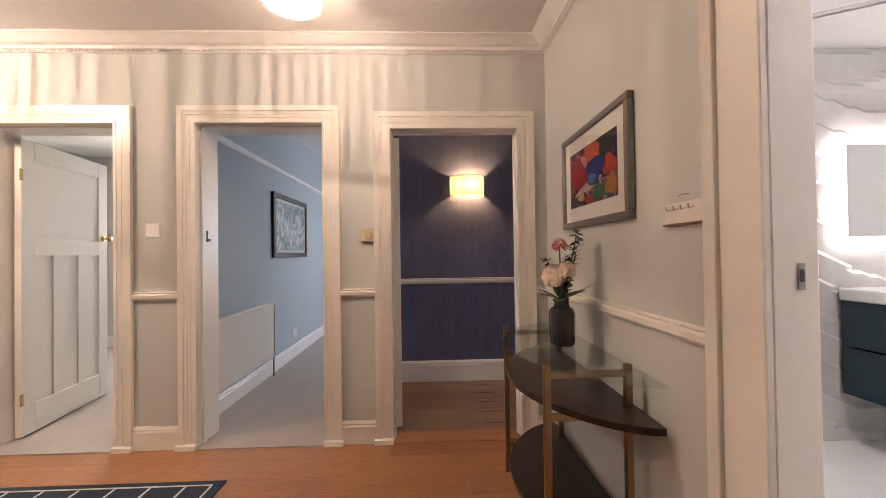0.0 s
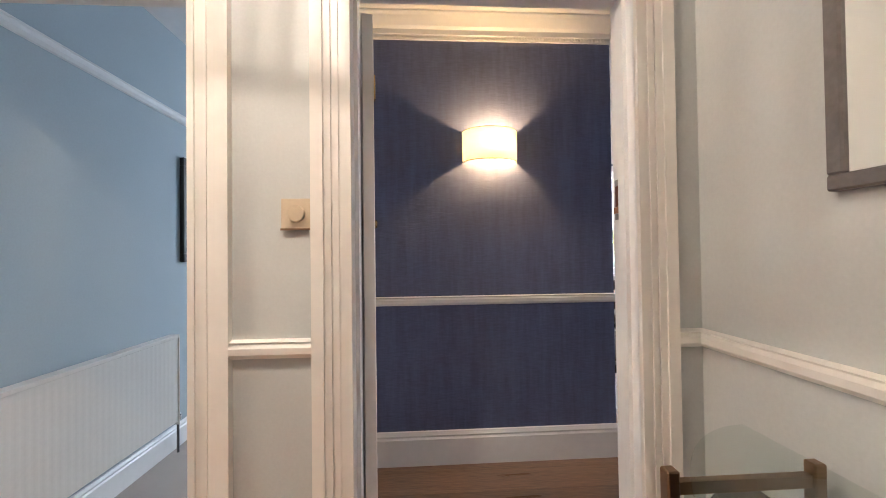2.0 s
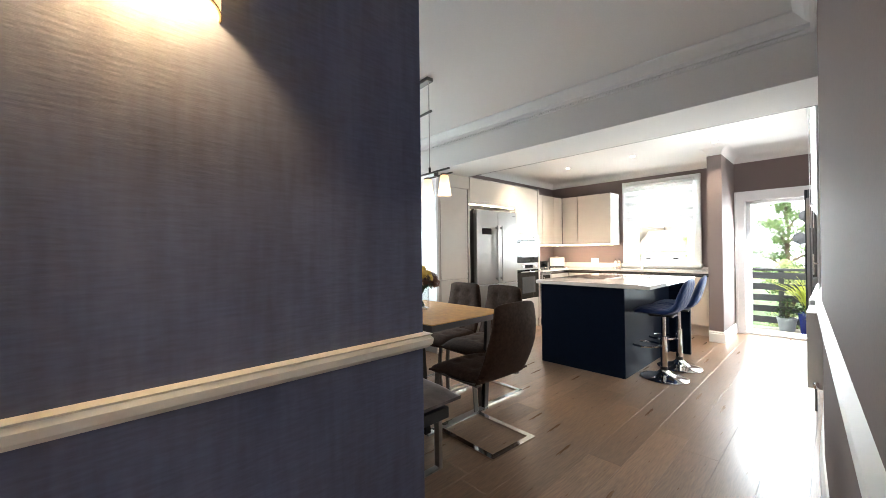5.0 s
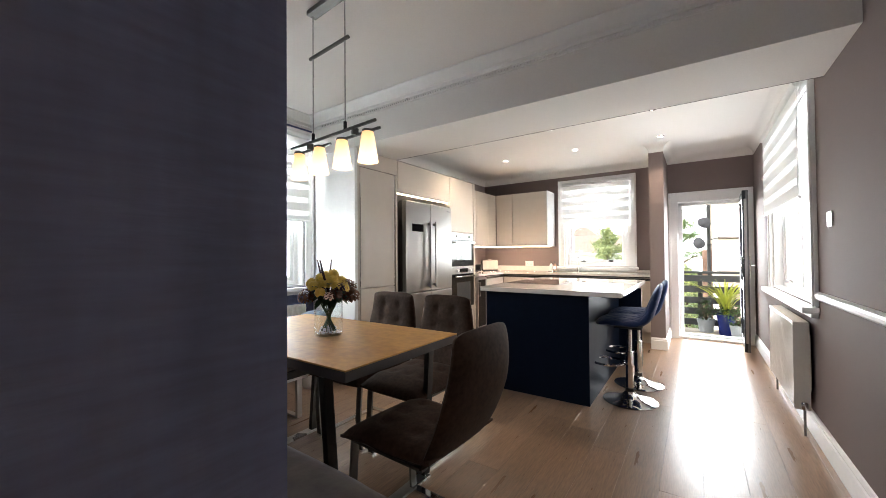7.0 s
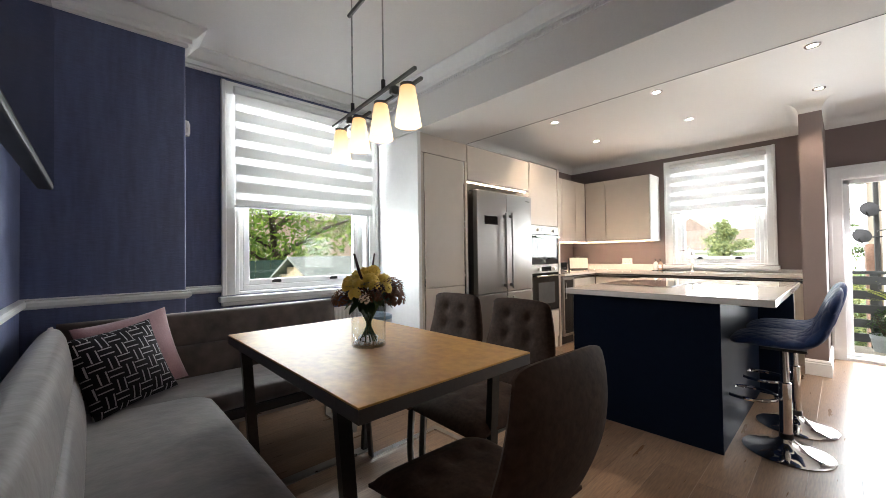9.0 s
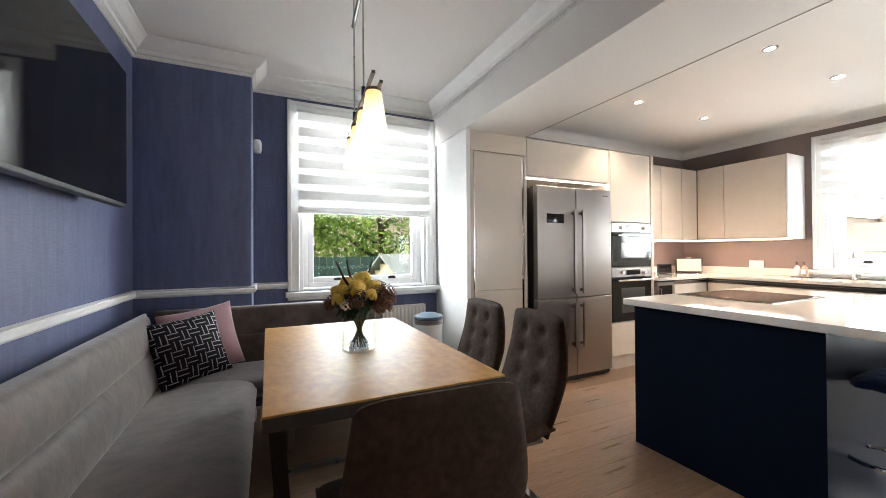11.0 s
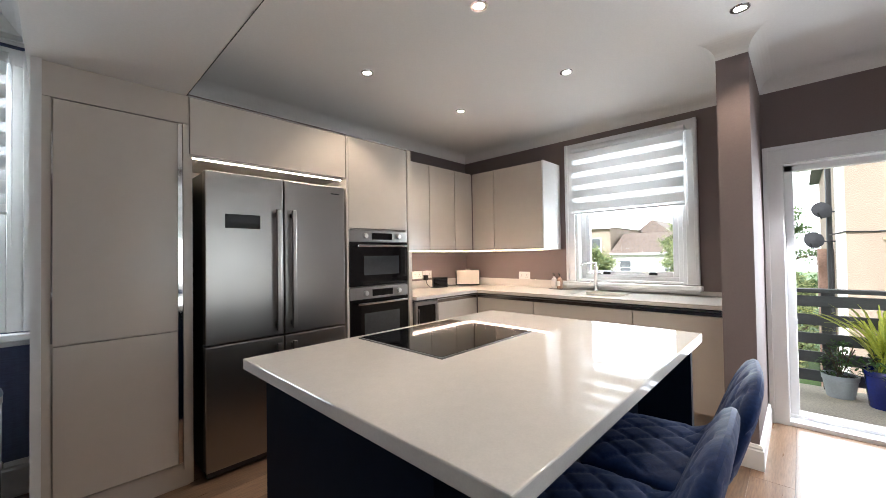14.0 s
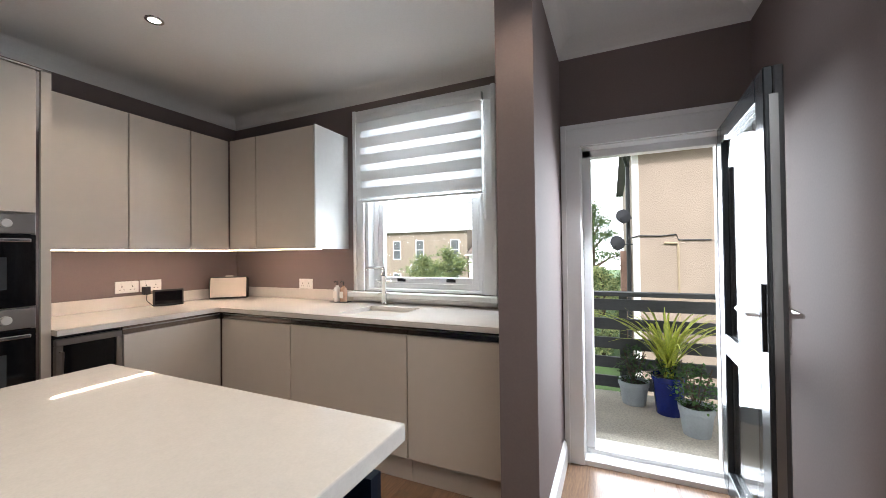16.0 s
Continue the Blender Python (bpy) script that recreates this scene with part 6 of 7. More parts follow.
M["table_glass"] = clear("table glass", (0.95, 0.98, 0.97))
part("glass_top", half_moon(0.56, 0.40, 0.782, 0.790), M["table_glass"], _t, "clear glass top")
part("middle_shelf", half_moon(0.55, 0.385, 0.628, 0.652), M["dark_wood"], _t)
part("lower_shelf", half_moon(0.54, 0.375, 0.16, 0.184), M["dark_wood"], _t)
for x, y in ((-0.325, 0.365), (-0.325, -0.365), (-0.025, 0.365), (-0.025, -0.365)):
    part("leg", boxes((x - 0.013, x + 0.013, y - 0.013, y + 0.013, 0.0, 0.805)), M["bronze"], _t, bevel=0.003, segments=1)
for y in (-0.365, 0.365):
    for z in (0.770, 0.616, 0.148):
        part("cross_bar", boxes((-0.312, -0.038, y - 0.008, y + 0.008, z - 0.012, z + 0.012)), M["bronze"], _t)
_t = thing("vase_of_flowers", "smoked ribbed glass vase with cream peony and dark foliage", "flowers", pose(0.675, 1.825, 0.790) @ Matrix.Scale(0.98, 4))
_prof = [(0.0, 0.0), (0.05, 0.0), (0.056, 0.01), (0.058, 0.145), (0.052, 0.168), (0.036, 0.180), (0.032, 0.210), (0.037, 0.217), (0.028, 0.215), (0, 0.20)]
bm = lathe(bmesh.new(), _prof, 36)
for v in bm.verts:
    if 0.005 < v.co.z < 0.17:
        a_ = math.atan2(v.co.y, v.co.x)
        v.co.xy = v.co.xy * (1 + 0.022 * math.cos(a_ * 18))
part("vase", bm, M["smoke_glass"], _t, "smoked ribbed glass vase", smooth=True)
for c_, r_, k in (((-0.03, -0.01, 0.325), 0.068, 2), ((0.0, -0.07, 0.355), 0.045, 12)):
    bm = petal_ball(bmesh.new(), c_, r_, 120, size=0.30, seed=k)
    petal_ball(bm, (c_[0], c_[1], c_[2] + 0.008), r_ * 0.86, 70, size=0.28, seed=k + 3)
    part("peony", bm, M["petal_white"], _t, "cream peony", smooth=True)
part("allium", petal_ball(bmesh.new(), (0.0, 0.02, 0.47), 0.040, 90, size=0.2, seed=8), M["petal_red"], _t, "coral pompom bloom")
for p in ((-0.045, -0.03, 0.34), (0.0, 0.02, 0.46), (0.05, -0.06, 0.5), (0.07, 0.0, 0.42)):
    part("stem", tube(bmesh.new(), [(0, 0, 0.15), (p[0] * 0.5, p[1] * 0.5, 0.15 + (p[2] - 0.15) * 0.55), p], 0.0032, 5), M["leaf_dark"], _t)
bm = bmesh.new()
for k in range(70):
    f = rng.random()
    c = Vector((0.02 + 0.05 * f, -0.05 * f + 0.02, 0.27 + 0.26 * f))
    a_ = rng.random() * 6.28
    leaf_shape(bm, c, c + Vector((0.045 * math.cos(a_), 0.045 * math.sin(a_), 0.02 * rng.uniform(-1, 1.4))), 0.024, 0.005)
part("dark_sprig", bm, M["burgundy"], _t, "burgundy leaved sprig")
for _foot, _tip in (((-0.01, 0.03, 0.30), (-0.05, 0.085, 0.41)), ((0.0, -0.04, 0.25), (-0.01, -0.105, 0.32))):
    bm = tube(bmesh.new(), [(0, 0, 0.2), _foot, _tip], 0.0025, 5)
    for k in range(34):
        c = Vector(_foot).lerp(Vector(_tip), rng.random())
        a_ = rng.random() * 6.28
        leaf_shape(bm, c, c + Vector((0.034 * math.cos(a_), 0.034 * math.sin(a_), 0.02 * rng.uniform(-1, 1.2))), 0.020, 0.005)
    part("dark_sprig", bm, M["burgundy"], _t, "burgundy leaved sprig")
for k, (a_, e_) in enumerate(((0.3, 0.02), (1.4, 0.05), (2.5, 0.0), (3.3, 0.04), (4.2, -0.02), (5.2, 0.03), (5.8, 0.05), (0.9, 0.0))):
    part("leaf", leaf_shape(bmesh.new(), (0.015 * math.cos(a_), 0.015 * math.sin(a_), 0.215), (0.14 * math.cos(a_), 0.14 * math.sin(a_), 0.26 + e_), 0.055, 0.03), M["leaf_dark"], _t)


def picture(label, m, w, h, frame_w, mount_w, art, frame_mat, deep=0.03, patches=()):
    """Hangs on a wall at local y = 0, facing -y, its centre at the origin."""
    p = thing("framed_picture", label, "picture", m)
    for d in ((-w / 2, w / 2, -deep, 0, h / 2 - frame_w, h / 2), (-w / 2, w / 2, -deep, 0, -h / 2, -h / 2 + frame_w), (-w / 2, -w / 2 + frame_w, -deep, 0, -h / 2 + frame_w, h / 2 - frame_w), (w / 2 - frame_w, w / 2, -deep, 0, -h / 2 + frame_w, h / 2 - frame_w)):
        part("frame_bar", boxes(d), frame_mat, p, bevel=0.004, segments=1)
    part("mount", boxes((-w / 2 + frame_w, w / 2 - frame_w, -deep * 0.55, -0.002, -h / 2 + frame_w, h / 2 - frame_w)), M["mount"], p)
    i = frame_w + mount_w
    canvas = part("artwork", boxes((-w / 2 + i, w / 2 - i, -deep * 0.62, -deep * 0.55, -h / 2 + i, h / 2 - i)), art, p)
    for k, (u, v, a_, b_, turn, colour) in enumerate(patches):
        bm, rim = bmesh.new(), []
        for j in range(28):
            q = 2 * math.pi * j / 28
            r_ = 1 + 0.14 * math.sin(3 * q + k) + 0.08 * math.sin(5 * q + 2 * k)
            x, z = a_ * r_ * math.cos(q), b_ * r_ * math.sin(q)
            x, z = u + x * math.cos(turn) - z * math.sin(turn), v + x * math.sin(turn) + z * math.cos(turn)
            rim.append(bm.verts.new((max(-1, min(1, x)) * (w / 2 - i), -deep * 0.62 - 0.0002 * (k + 1), max(-1, min(1, z)) * (h / 2 - i))))
        bm.faces.new(rim)
        part("paint_patch", bm, material("oil paint", colour, 0.35, var=0.45, scale=14, grain=50, bump=0.2), canvas)
    g_ = part("glazing", boxes((-w / 2 + frame_w, w / 2 - frame_w, -deep * 0.72, -deep * 0.68, -h / 2 + frame_w, h / 2 - frame_w)), M["glass"], p)
    g_.visible_shadow = False
    return p


picture("colourful abstract painting in a pewter frame with white mount", pose(HX, 1.837, 1.583, 0, 0, -90), 0.70, 0.485, 0.032, 0.07, M["painting"], M["silver_frame"], patches=(
    (-0.55, 0.2, 0.48, 0.62, 0.2, (0.34, 0.014, 0.02)), (0.05, 0.72, 0.42, 0.30, -0.3, (0.50, 0.07, 0.02)), (0.72, 0.68, 0.38, 0.42, 0.1, (0.012, 0.014, 0.016)),
    (-0.62, -0.72, 0.45, 0.28, 0.1, (0.025, 0.018, 0.016)), (0.75, 0.02, 0.26, 0.30, 0.4, (0.42, 0.035, 0.025)), (-0.08, -0.36, 0.62, 0.15, 0.35, (0.58, 0.36, 0.36)),
    (0.18, 0.06, 0.36, 0.46, -0.3, (0.012, 0.022, 0.15)), (0.06, -0.18, 0.16, 0.16, 0.0, (0.05, 0.14, 0.42)), (-0.28, 0.52, 0.10, 0.24, 0.5, (0.52, 0.26, 0.24)),
    (0.38, -0.72, 0.34, 0.24, 0.2, (0.02, 0.10, 0.055)), (0.82, -0.6, 0.22, 0.30, 0.0, (0.40, 0.17, 0.03)), (-0.42, -0.7, 0.16, 0.13, 0.0, (0.46, 0.32, 0.10)), (-0.05, -0.85, 0.2, 0.14, 0.0, (0.32, 0.03, 0.02))))
picture("pale landscape print in a broad black frame", pose(-1.59, 4.595, 1.545, 0, 0, 90), 1.04, 0.70, 0.055, 0.03, M["print"], M["black"])
_t = thing("dimmer_switch", "cream rotary dimmer switch on the hall wall", "switch", pose(-0.333, HALL_Y, 1.343))
part("plate", slab(-0.043, 0.043, -0.010, 0, -0.043, 0.043, 0.003), M["cream"], _t)
part("knob", lathe(bmesh.new(), [(0.024, 0), (0.023, 0.009), (0.021, 0.011), (0, 0.011)], 24, Matrix.Translation((0, -0.01, 0)) @ Matrix.Rotation(radians(90), 4, "X")), M["cream"], _t)
part("lower_lip", boxes((-0.043, 0.043, -0.014, -0.010, -0.046, -0.040)), M["bronze"], _t)
_t = thing("key_hooks", "white wall rack with four small key hooks", "hooks", pose(HX, 1.215, 1.335, 0, 0, -90))
part("board", slab(-0.085, 0.085, -0.012, 0, -0.035, 0.03, 0.003), M["woodwork"], _t)
part("shelf_edge", boxes((-0.085, 0.085, -0.02, 0, -0.041, -0.035)), M["bronze"], _t)
for k in range(4):
    part("hook", tube(bmesh.new(), [(-0.05 + k * 0.033, -0.012, 0.01), (-0.05 + k * 0.033, -0.028, 0.005), (-0.05 + k * 0.033, -0.030, 0.018)], 0.003, 6), M["chrome"], _t)
part("hanger", tube(bmesh.new(), [(-0.025, -0.008, 0.05), (0.0, -0.008, 0.054), (0.025, -0.008, 0.05)], 0.0015, 5), M["bronze"], _t)

_t = thing("rug", "navy wool rug with an ivory honeycomb line pattern", "rug", pose(-1.045, 2.18, 0.0))
part("wool_base", boxes((-1.6, 0.0, -1.1, 0.0, 0.0, 0.010)), M["rug_navy"], _t)
bm = boxes((-1.57, -0.05, -0.045, -0.035, 0.0102, 0.0115), (-0.06, -0.05, -1.05, -0.045, 0.0102, 0.0115))
for i in range(-9, 1):
    for j in range(-8, 1):
        cx, cy = i * 0.18 + (0.09 if j % 2 else 0) - 0.10, j * 0.15 - 0.10
        for k in range(3):
            a0, a1 = radians(30 + 60 * k), radians(90 + 60 * k)
            p, q = Vector((cx + 0.1 * math.cos(a0), cy + 0.1 * math.sin(a0))), Vector((cx + 0.1 * math.cos(a1), cy + 0.1 * math.sin(a1)))
            if max(p.x, q.x) > -0.06 or max(p.y, q.y) > -0.045 or min(p.x, q.x) < -1.57 or min(p.y, q.y) < -1.06:
                continue
            n_ = Vector((-(q - p).y, (q - p).x)).normalized() * 0.007
            bm.faces.new([bm.verts.new((*v, 0.0112)) for v in (p + n_, p - n_, q - n_, q + n_)])
part("line_pattern", bm, M["rug_white"], _t)

# bedroom trims
moulding("trim_picture_rail", RAIL, M["white"], [(-1.59, 2.8, 2.125), (-1.59, YN, 2.125)], [E_])
moulding("baseboard_bedroom", SKIRT, M["white"], [(-1.59, 2.8, 0), (-1.59, YN, 0), (1.0, YN, 0)], [E_, S_])
moulding("baseboard_side_room", SKIRT, M["white"], [(-4.6, 2.8, 0), (-4.6, 5.4, 0), (-1.69, 5.4, 0)], [E_, S_])
socket("white double wall socket low on the bedroom wall", pose(-1.59, 4.70, 0.28, 0, 0, 90))

# ======== bathroom ========
_t = thing("tiled_wall", "wavy relief grey wall tiles in the bathroom", "tiles", pose(1.02, 2.419, 0, 0, 0, 90))
bm = bmesh.new()
_g = {}
for i in range(61):
    for j in range(101):
        y, z = -3.15 + 3.15 * i / 60, 2.5 * j / 100
        ph = 8.5 * z + 0.9 * math.sin(2.6 * y + 1.3 * math.floor(z * 1.35)) + 0.5 * math.sin(6 * y)
        _g[i, j] = bm.verts.new((-0.012 - 0.016 * (ph / 1.6 % 1.0), y, z))
for i in range(60):
    for j in range(100):
        bm.faces.new((_g[i, j], _g[i, j + 1], _g[i + 1, j + 1], _g[i + 1, j]))
part("relief", bm, M["wave_tile"], _t, kind="stuff")
_t = thing("lit_mirror", "rectangular bathroom mirror with a glowing edge", "mirror", pose(3.05, 2.385, 1.575, 0, 0, 90))
part("light_border", boxes((-0.03, -0.008, -0.42, 0.42, -0.33, 0.33)), glow("mirror light", (1.0, 0.96, 0.9), 6.0), _t)
part("glass", boxes((-0.034, -0.0302, -0.38, 0.38, -0.29, 0.29)), M["mirror"], _t)
_t = thing("vanity_unit", "dark teal wall-hung vanity with white basin top", "vanity unit", pose(3.24, 2.385, 0.09, 0, 0, 90))
part("upper_drawer", slab(-0.5, -0.01, -0.6, 0.6, 0.52, 0.80), M["vanity"], _t)
part("lower_drawer", slab(-0.5, -0.01, -0.6, 0.6, 0.22, 0.512), M["vanity"], _t)
part("basin_top", slab(-0.53, -0.01, -0.62, 0.62, 0.80, 0.88, 0.012), M["ceramic"], _t, "white ceramic basin top")
part("wall_bracket", boxes((-0.03, 0.0, -0.5, 0.5, 0.3, 0.6)), M["black"], _t)
_t = thing("shower_screen_bar", "slim steel support bar of a shower screen", "shower bar", pose(1.0, 1.35, 2.05))
part("bar", tube(bmesh.new(), [(0.0, 0.3, 0), (2.2, -0.3, 0.25)], 0.011, 8), M["chrome"], _t)
part("wall_flange", lathe(bmesh.new(), [(0.03, 0), (0.03, 0.01), (0, 0.01)], 16, Matrix.Translation((0.002, 0.3, 0)) @ Matrix.Rotation(radians(90), 4, "Y")), M["chrome"], _t)

# ======== balcony and outside ========
GZ = -2.4
setting("ground", boxes((-60, 140, -90, 140, GZ - 0.5, GZ)), M["grass"])
setting("balcony_floor", boxes((XE + 0.26, 9.05, 1.4, 5.4, -0.36, -0.14)), M["deck"])
setting("balcony_wall", boxes((XE + 0.30, 8.9, 1.5, 5.3, GZ, -0.36)), M["harl"])
_t = thing("balcony_railing", "dark grey painted timber railing round the balcony", "railing", pose(8.95, 0, -0.14))
for k in range(5):
    part("post", boxes((0.0, 0.07, 1.45 + k * 0.95, 1.52 + k * 0.95, 0, 0.98)), M["deck_paint"], _t, bevel=0.004, segments=1)
for k in range(5):
    part("rail_board", boxes((-0.028, 0.0, 1.42, 5.38, 0.08 + k * 0.19, 0.19 + k * 0.19)), M["deck_paint"], _t, bevel=0.003, segments=1)
part("handrail", boxes((-0.04, 0.09, 1.42, 5.38, 0.98, 1.02)), M["deck_paint"], _t, bevel=0.004, segments=1)


def plant_pot(label, m, r, h, mat):
    p = thing("potted_plant", label, "plant", m)
    pot = part("pot", lathe(bmesh.new(), [(0.0, 0.0), (r * 0.74, 0.0), (r * 0.76, 0.01), (r * 0.95, h - 0.05), (r, h - 0.045), (r * 1.03, h), (r * 0.93, h), (r * 0.9, h - 0.04), (0, h - 0.04)], 28), mat, p, smooth=True)
    part("soil", lathe(bmesh.new(), [(r * 0.9, h - 0.03), (0, h - 0.02)], 20), M["soil"], pot)
    return p


def bush(p, h0, r, hh, count, mat, seed, size=0.035):
    g_ = random.Random(seed)
    bm = bmesh.new()
    for k in range(9):
        a_ = k * 2.4
        tube(bm, [(0, 0, h0 - 0.03), (r * 0.4 * math.cos(a_), r * 0.4 * math.sin(a_), h0 + hh * 0.5), (r * 0.7 * math.cos(a_), r * 0.7 * math.sin(a_), h0 + hh * (0.7 + 0.3 * g_.random()))], 0.004, 4)
    part("twigs", bm, M["bark"], p)
    bm = bmesh.new()
    for k in range(count):
        a_, f = g_.random() * 6.28, g_.random()
        rad = r * g_.random() ** 0.5 * (0.5 + 0.6 * math.sin(math.pi * min(1, f + 0.15)))
        c = Vector((rad * math.cos(a_), rad * math.sin(a_), h0 + hh * f))
        leaf_shape(bm, c, c + Vector((size * g_.uniform(-1, 1), size * g_.uniform(-1, 1), size * g_.uniform(-0.4, 1))), size * 0.5, 0.004)
    part("leaves", bm, mat, p, kind="stuff")


_p1 = plant_pot("green bushy plant in a pale grey pot", pose(8.79, 3.31, -0.14), 0.13, 0.215, M["grey_pot"])
bush(_p1, 0.19, 0.15, 0.34, 420, M["leaf"], 3)
_p2 = plant_pot("yellow striped grassy plant in a cobalt glazed pot", pose(8.66, 3.04, -0.14), 0.135, 0.335, M["blue_pot"])
_p3 = plant_pot("green bushy plant in a pale grey pot by the door", pose(8.30, 2.90, -0.14), 0.122, 0.225, M["grey_pot"])
bush(_p3, 0.20, 0.16, 0.33, 520, M["leaf"], 5)
bush(_p2, 0.30, 0.15, 0.2, 220, M["leaf"], 6, 0.05)
_blades = []
for k in range(6):
    bm = bmesh.new()
    ln, out = 0.56 + 0.04 * k, 0.10 + 0.072 * k
    rows = []
    for i in range(11):
        f = i / 10
        x = out * 1.6 * f ** 1.7
        z = ln * (f - 0.42 * (0.25 + 0.15 * k) * f ** 3.2)
        w = 0.0095 * math.sin(math.pi * (0.2 + 0.8 * f)) + 0.002
        rows.append((bm.verts.new((x, -w, z + w * 0.3)), bm.verts.new((x, 0, z)), bm.verts.new((x, w, z + w * 0.3))))
    for a_, b_ in zip(rows, rows[1:]):
        bm.faces.new((a_[0], a_[1], b_[1], b_[0]))
        bm.faces.new((a_[1], a_[2], b_[2], b_[1]))
    _blades.append(finish(bm, "blade", M["blade"]))
for k in range(66):
    o = new("blade", _blades[k % 6])
    o.parent = _p2
    s = 0.85 + 0.4 * rng.random()
    o.matrix_basis = Matrix.Translation((0.03 * math.cos(k), 0.03 * math.sin(k), 0.29)) @ Matrix.Rotation(k * 2.39996, 4, "Z") @ Matrix.Scale(s, 4)


def tree(label, x, y, height, spread, leaves, seed, mat=None, base=GZ, low=0.3, leaf=0.16):
    g_ = random.Random(seed)
    t_ = thing("tree", label, "tree", pose(x, y, base))
    bm = tube(bmesh.new(), [(0, 0, 0), (0.05 * spread, 0.03, height * 0.3), (-0.04 * spread, 0.0, height * 0.6), (0, 0, height * 0.9)], [0.05 * height * 0.5, 0.036 * height * 0.5, 0.02 * height * 0.5, 0.02], 9)
    centres = []
    for k in range(15):
        a_ = k * 2.4 + g_.random()
        z = height * (low + (0.95 - low) * k / 15)
        r = spread * (0.55 + 0.45 * g_.random()) * math.sin(math.pi * (0.25 + 0.68 * k / 15))
        e = Vector((r * math.cos(a_), r * math.sin(a_), z + height * 0.08 * g_.random()))
        tube(bm, [(0, 0, z - height * 0.1), e * 0.5 + Vector((0, 0, (z - height * 0.05) * 0.5)), e], [0.012 * height, 0.007 * height, 0.012], 5)
        centres += [e, e * 0.68 + Vector((0, 0, z * 0.32)), Vector((e.x * 0.3, e.y * 0.3, z))]
    part("trunk_and_limbs", bm, M["bark"], t_)
    verts, faces = [], []
    for k in range(leaves):
        c = g_.choice(centres)
        p = c + Vector((g_.gauss(0, 1), g_.gauss(0, 1), g_.gauss(0, 0.7))) * spread * 0.15
        u = Vector((g_.uniform(-1, 1), g_.uniform(-1, 1), g_.uniform(-1, 1))).normalized()
        v = u.orthogonal().normalized()
        s = leaf * (0.6 + 0.8 * g_.random())
        i = len(verts)
        verts += [p - u * s, p + v * s * 0.45, p + u * s, p - v * s * 0.45]
        faces.append((i, i + 1, i + 2, i + 3))
    me = bpy.data.meshes.new("crown")
    me.from_pydata(verts, [], faces)
    me.materials.append(mat or M["leaf"])
    o = tagged(new("crown", me), kind="stuff")
    o.parent = t_
    return t_


tree("leafy green garden tree beyond the fence", 5.2, 14.6, 7.5, 2.6, 6500, 11, M["leaf_tree"], low=0.38, leaf=0.095)
tree("leafy green garden tree beyond the fence", 8.4, 13.6, 6.6, 2.4, 5500, 13, M["leaf_tree"], low=0.42, leaf=0.095)
tree("leafy green garden tree beyond the fence", 2.2, 14.2, 6.4, 2.2, 6000, 14, M["leaf_tree"], low=0.36, leaf=0.09)
tree("tall dark green tree behind the roughcast house", 25, 4.3, 6.4, 1.6, 12000, 12, M["leaf_far"], low=0.2, leaf=0.06)
tree("pale green shrub in the gardens", 21.6, 11.9, 3.5, 1.5, 8000, 15, M["leaf_pale"], low=0.15, leaf=0.08)
tree("pale green shrub in the gardens", 21.0, 10.45, 4.0, 1.25, 7000, 19, M["leaf_pale"], low=0.15, leaf=0.08)
tree("pale green garden tree across the gardens", 24.0, 7.6, 5.1, 1.15, 9000, 21, M["leaf_pale"], low=0.3, leaf=0.07)
tree("green shrub beside the roughcast house", 18.2, 3.75, 3.2, 0.9, 5500, 16, M["leaf_pale"], low=0.1, leaf=0.05)

_t = thing("garden_fence", "dark green close-board garden fence", "fence", pose(0, 0, 0))
for k in range(90):
    x = -1.0 + k * 0.155
    part("fence_board", boxes((x, x + 0.148, 12.2 + 0.012 * (k % 2), 12.22 + 0.012 * (k % 2), GZ, 1.11)), M["fence_green"], _t)
part("rail", boxes((-1.0, 13.0, 12.235, 12.28, 0.75, 0.85), (-1.0, 13.0, 12.235, 12.28, -1.6, -1.5)), M["fence_green"], _t)
_t = thing("garden_shed", "pale timber garden shed with a grey felt roof", "shed", pose(3.9, 9.95, GZ, 0, 0, -66))
for k in range(10):
    part("front_board", boxes((-0.75 + k * 0.15, -0.605 + k * 0.15, -0.01, 0.012, 0, 3.47 - 0.62 * abs(-0.68 + k * 0.15) / 0.75)), M["shed_wood"], _t)
part("side_wall", boxes((-0.75, -0.72, 0.012, 1.8, 0, 2.87), (0.72, 0.75, 0.012, 1.8, 0, 2.87), (-0.72, 0.72, 1.78, 1.8, 0, 2.87)), M["shed_wood"], _t)
for s in (-1, 1):
    bm = bmesh.new()
    vs = [bm.verts.new(p) for p in ((0, -0.14, 3.54), (0, 1.95, 3.54), (s * 0.9, 1.95, 2.78), (s * 0.9, -0.14, 2.78), (0, -0.14, 3.58), (0, 1.95, 3.58), (s * 0.92, 1.95, 2.81), (s * 0.92, -0.14, 2.81))]
    for f in ((0, 1, 2, 3), (7, 6, 5, 4), (0, 3, 7, 4), (1, 5, 6, 2), (2, 6, 7, 3), (0, 4, 5, 1)):
        bm.faces.new([vs[i] for i in f])
    part("roof_slope", bm, M["shed_roof"], _t)


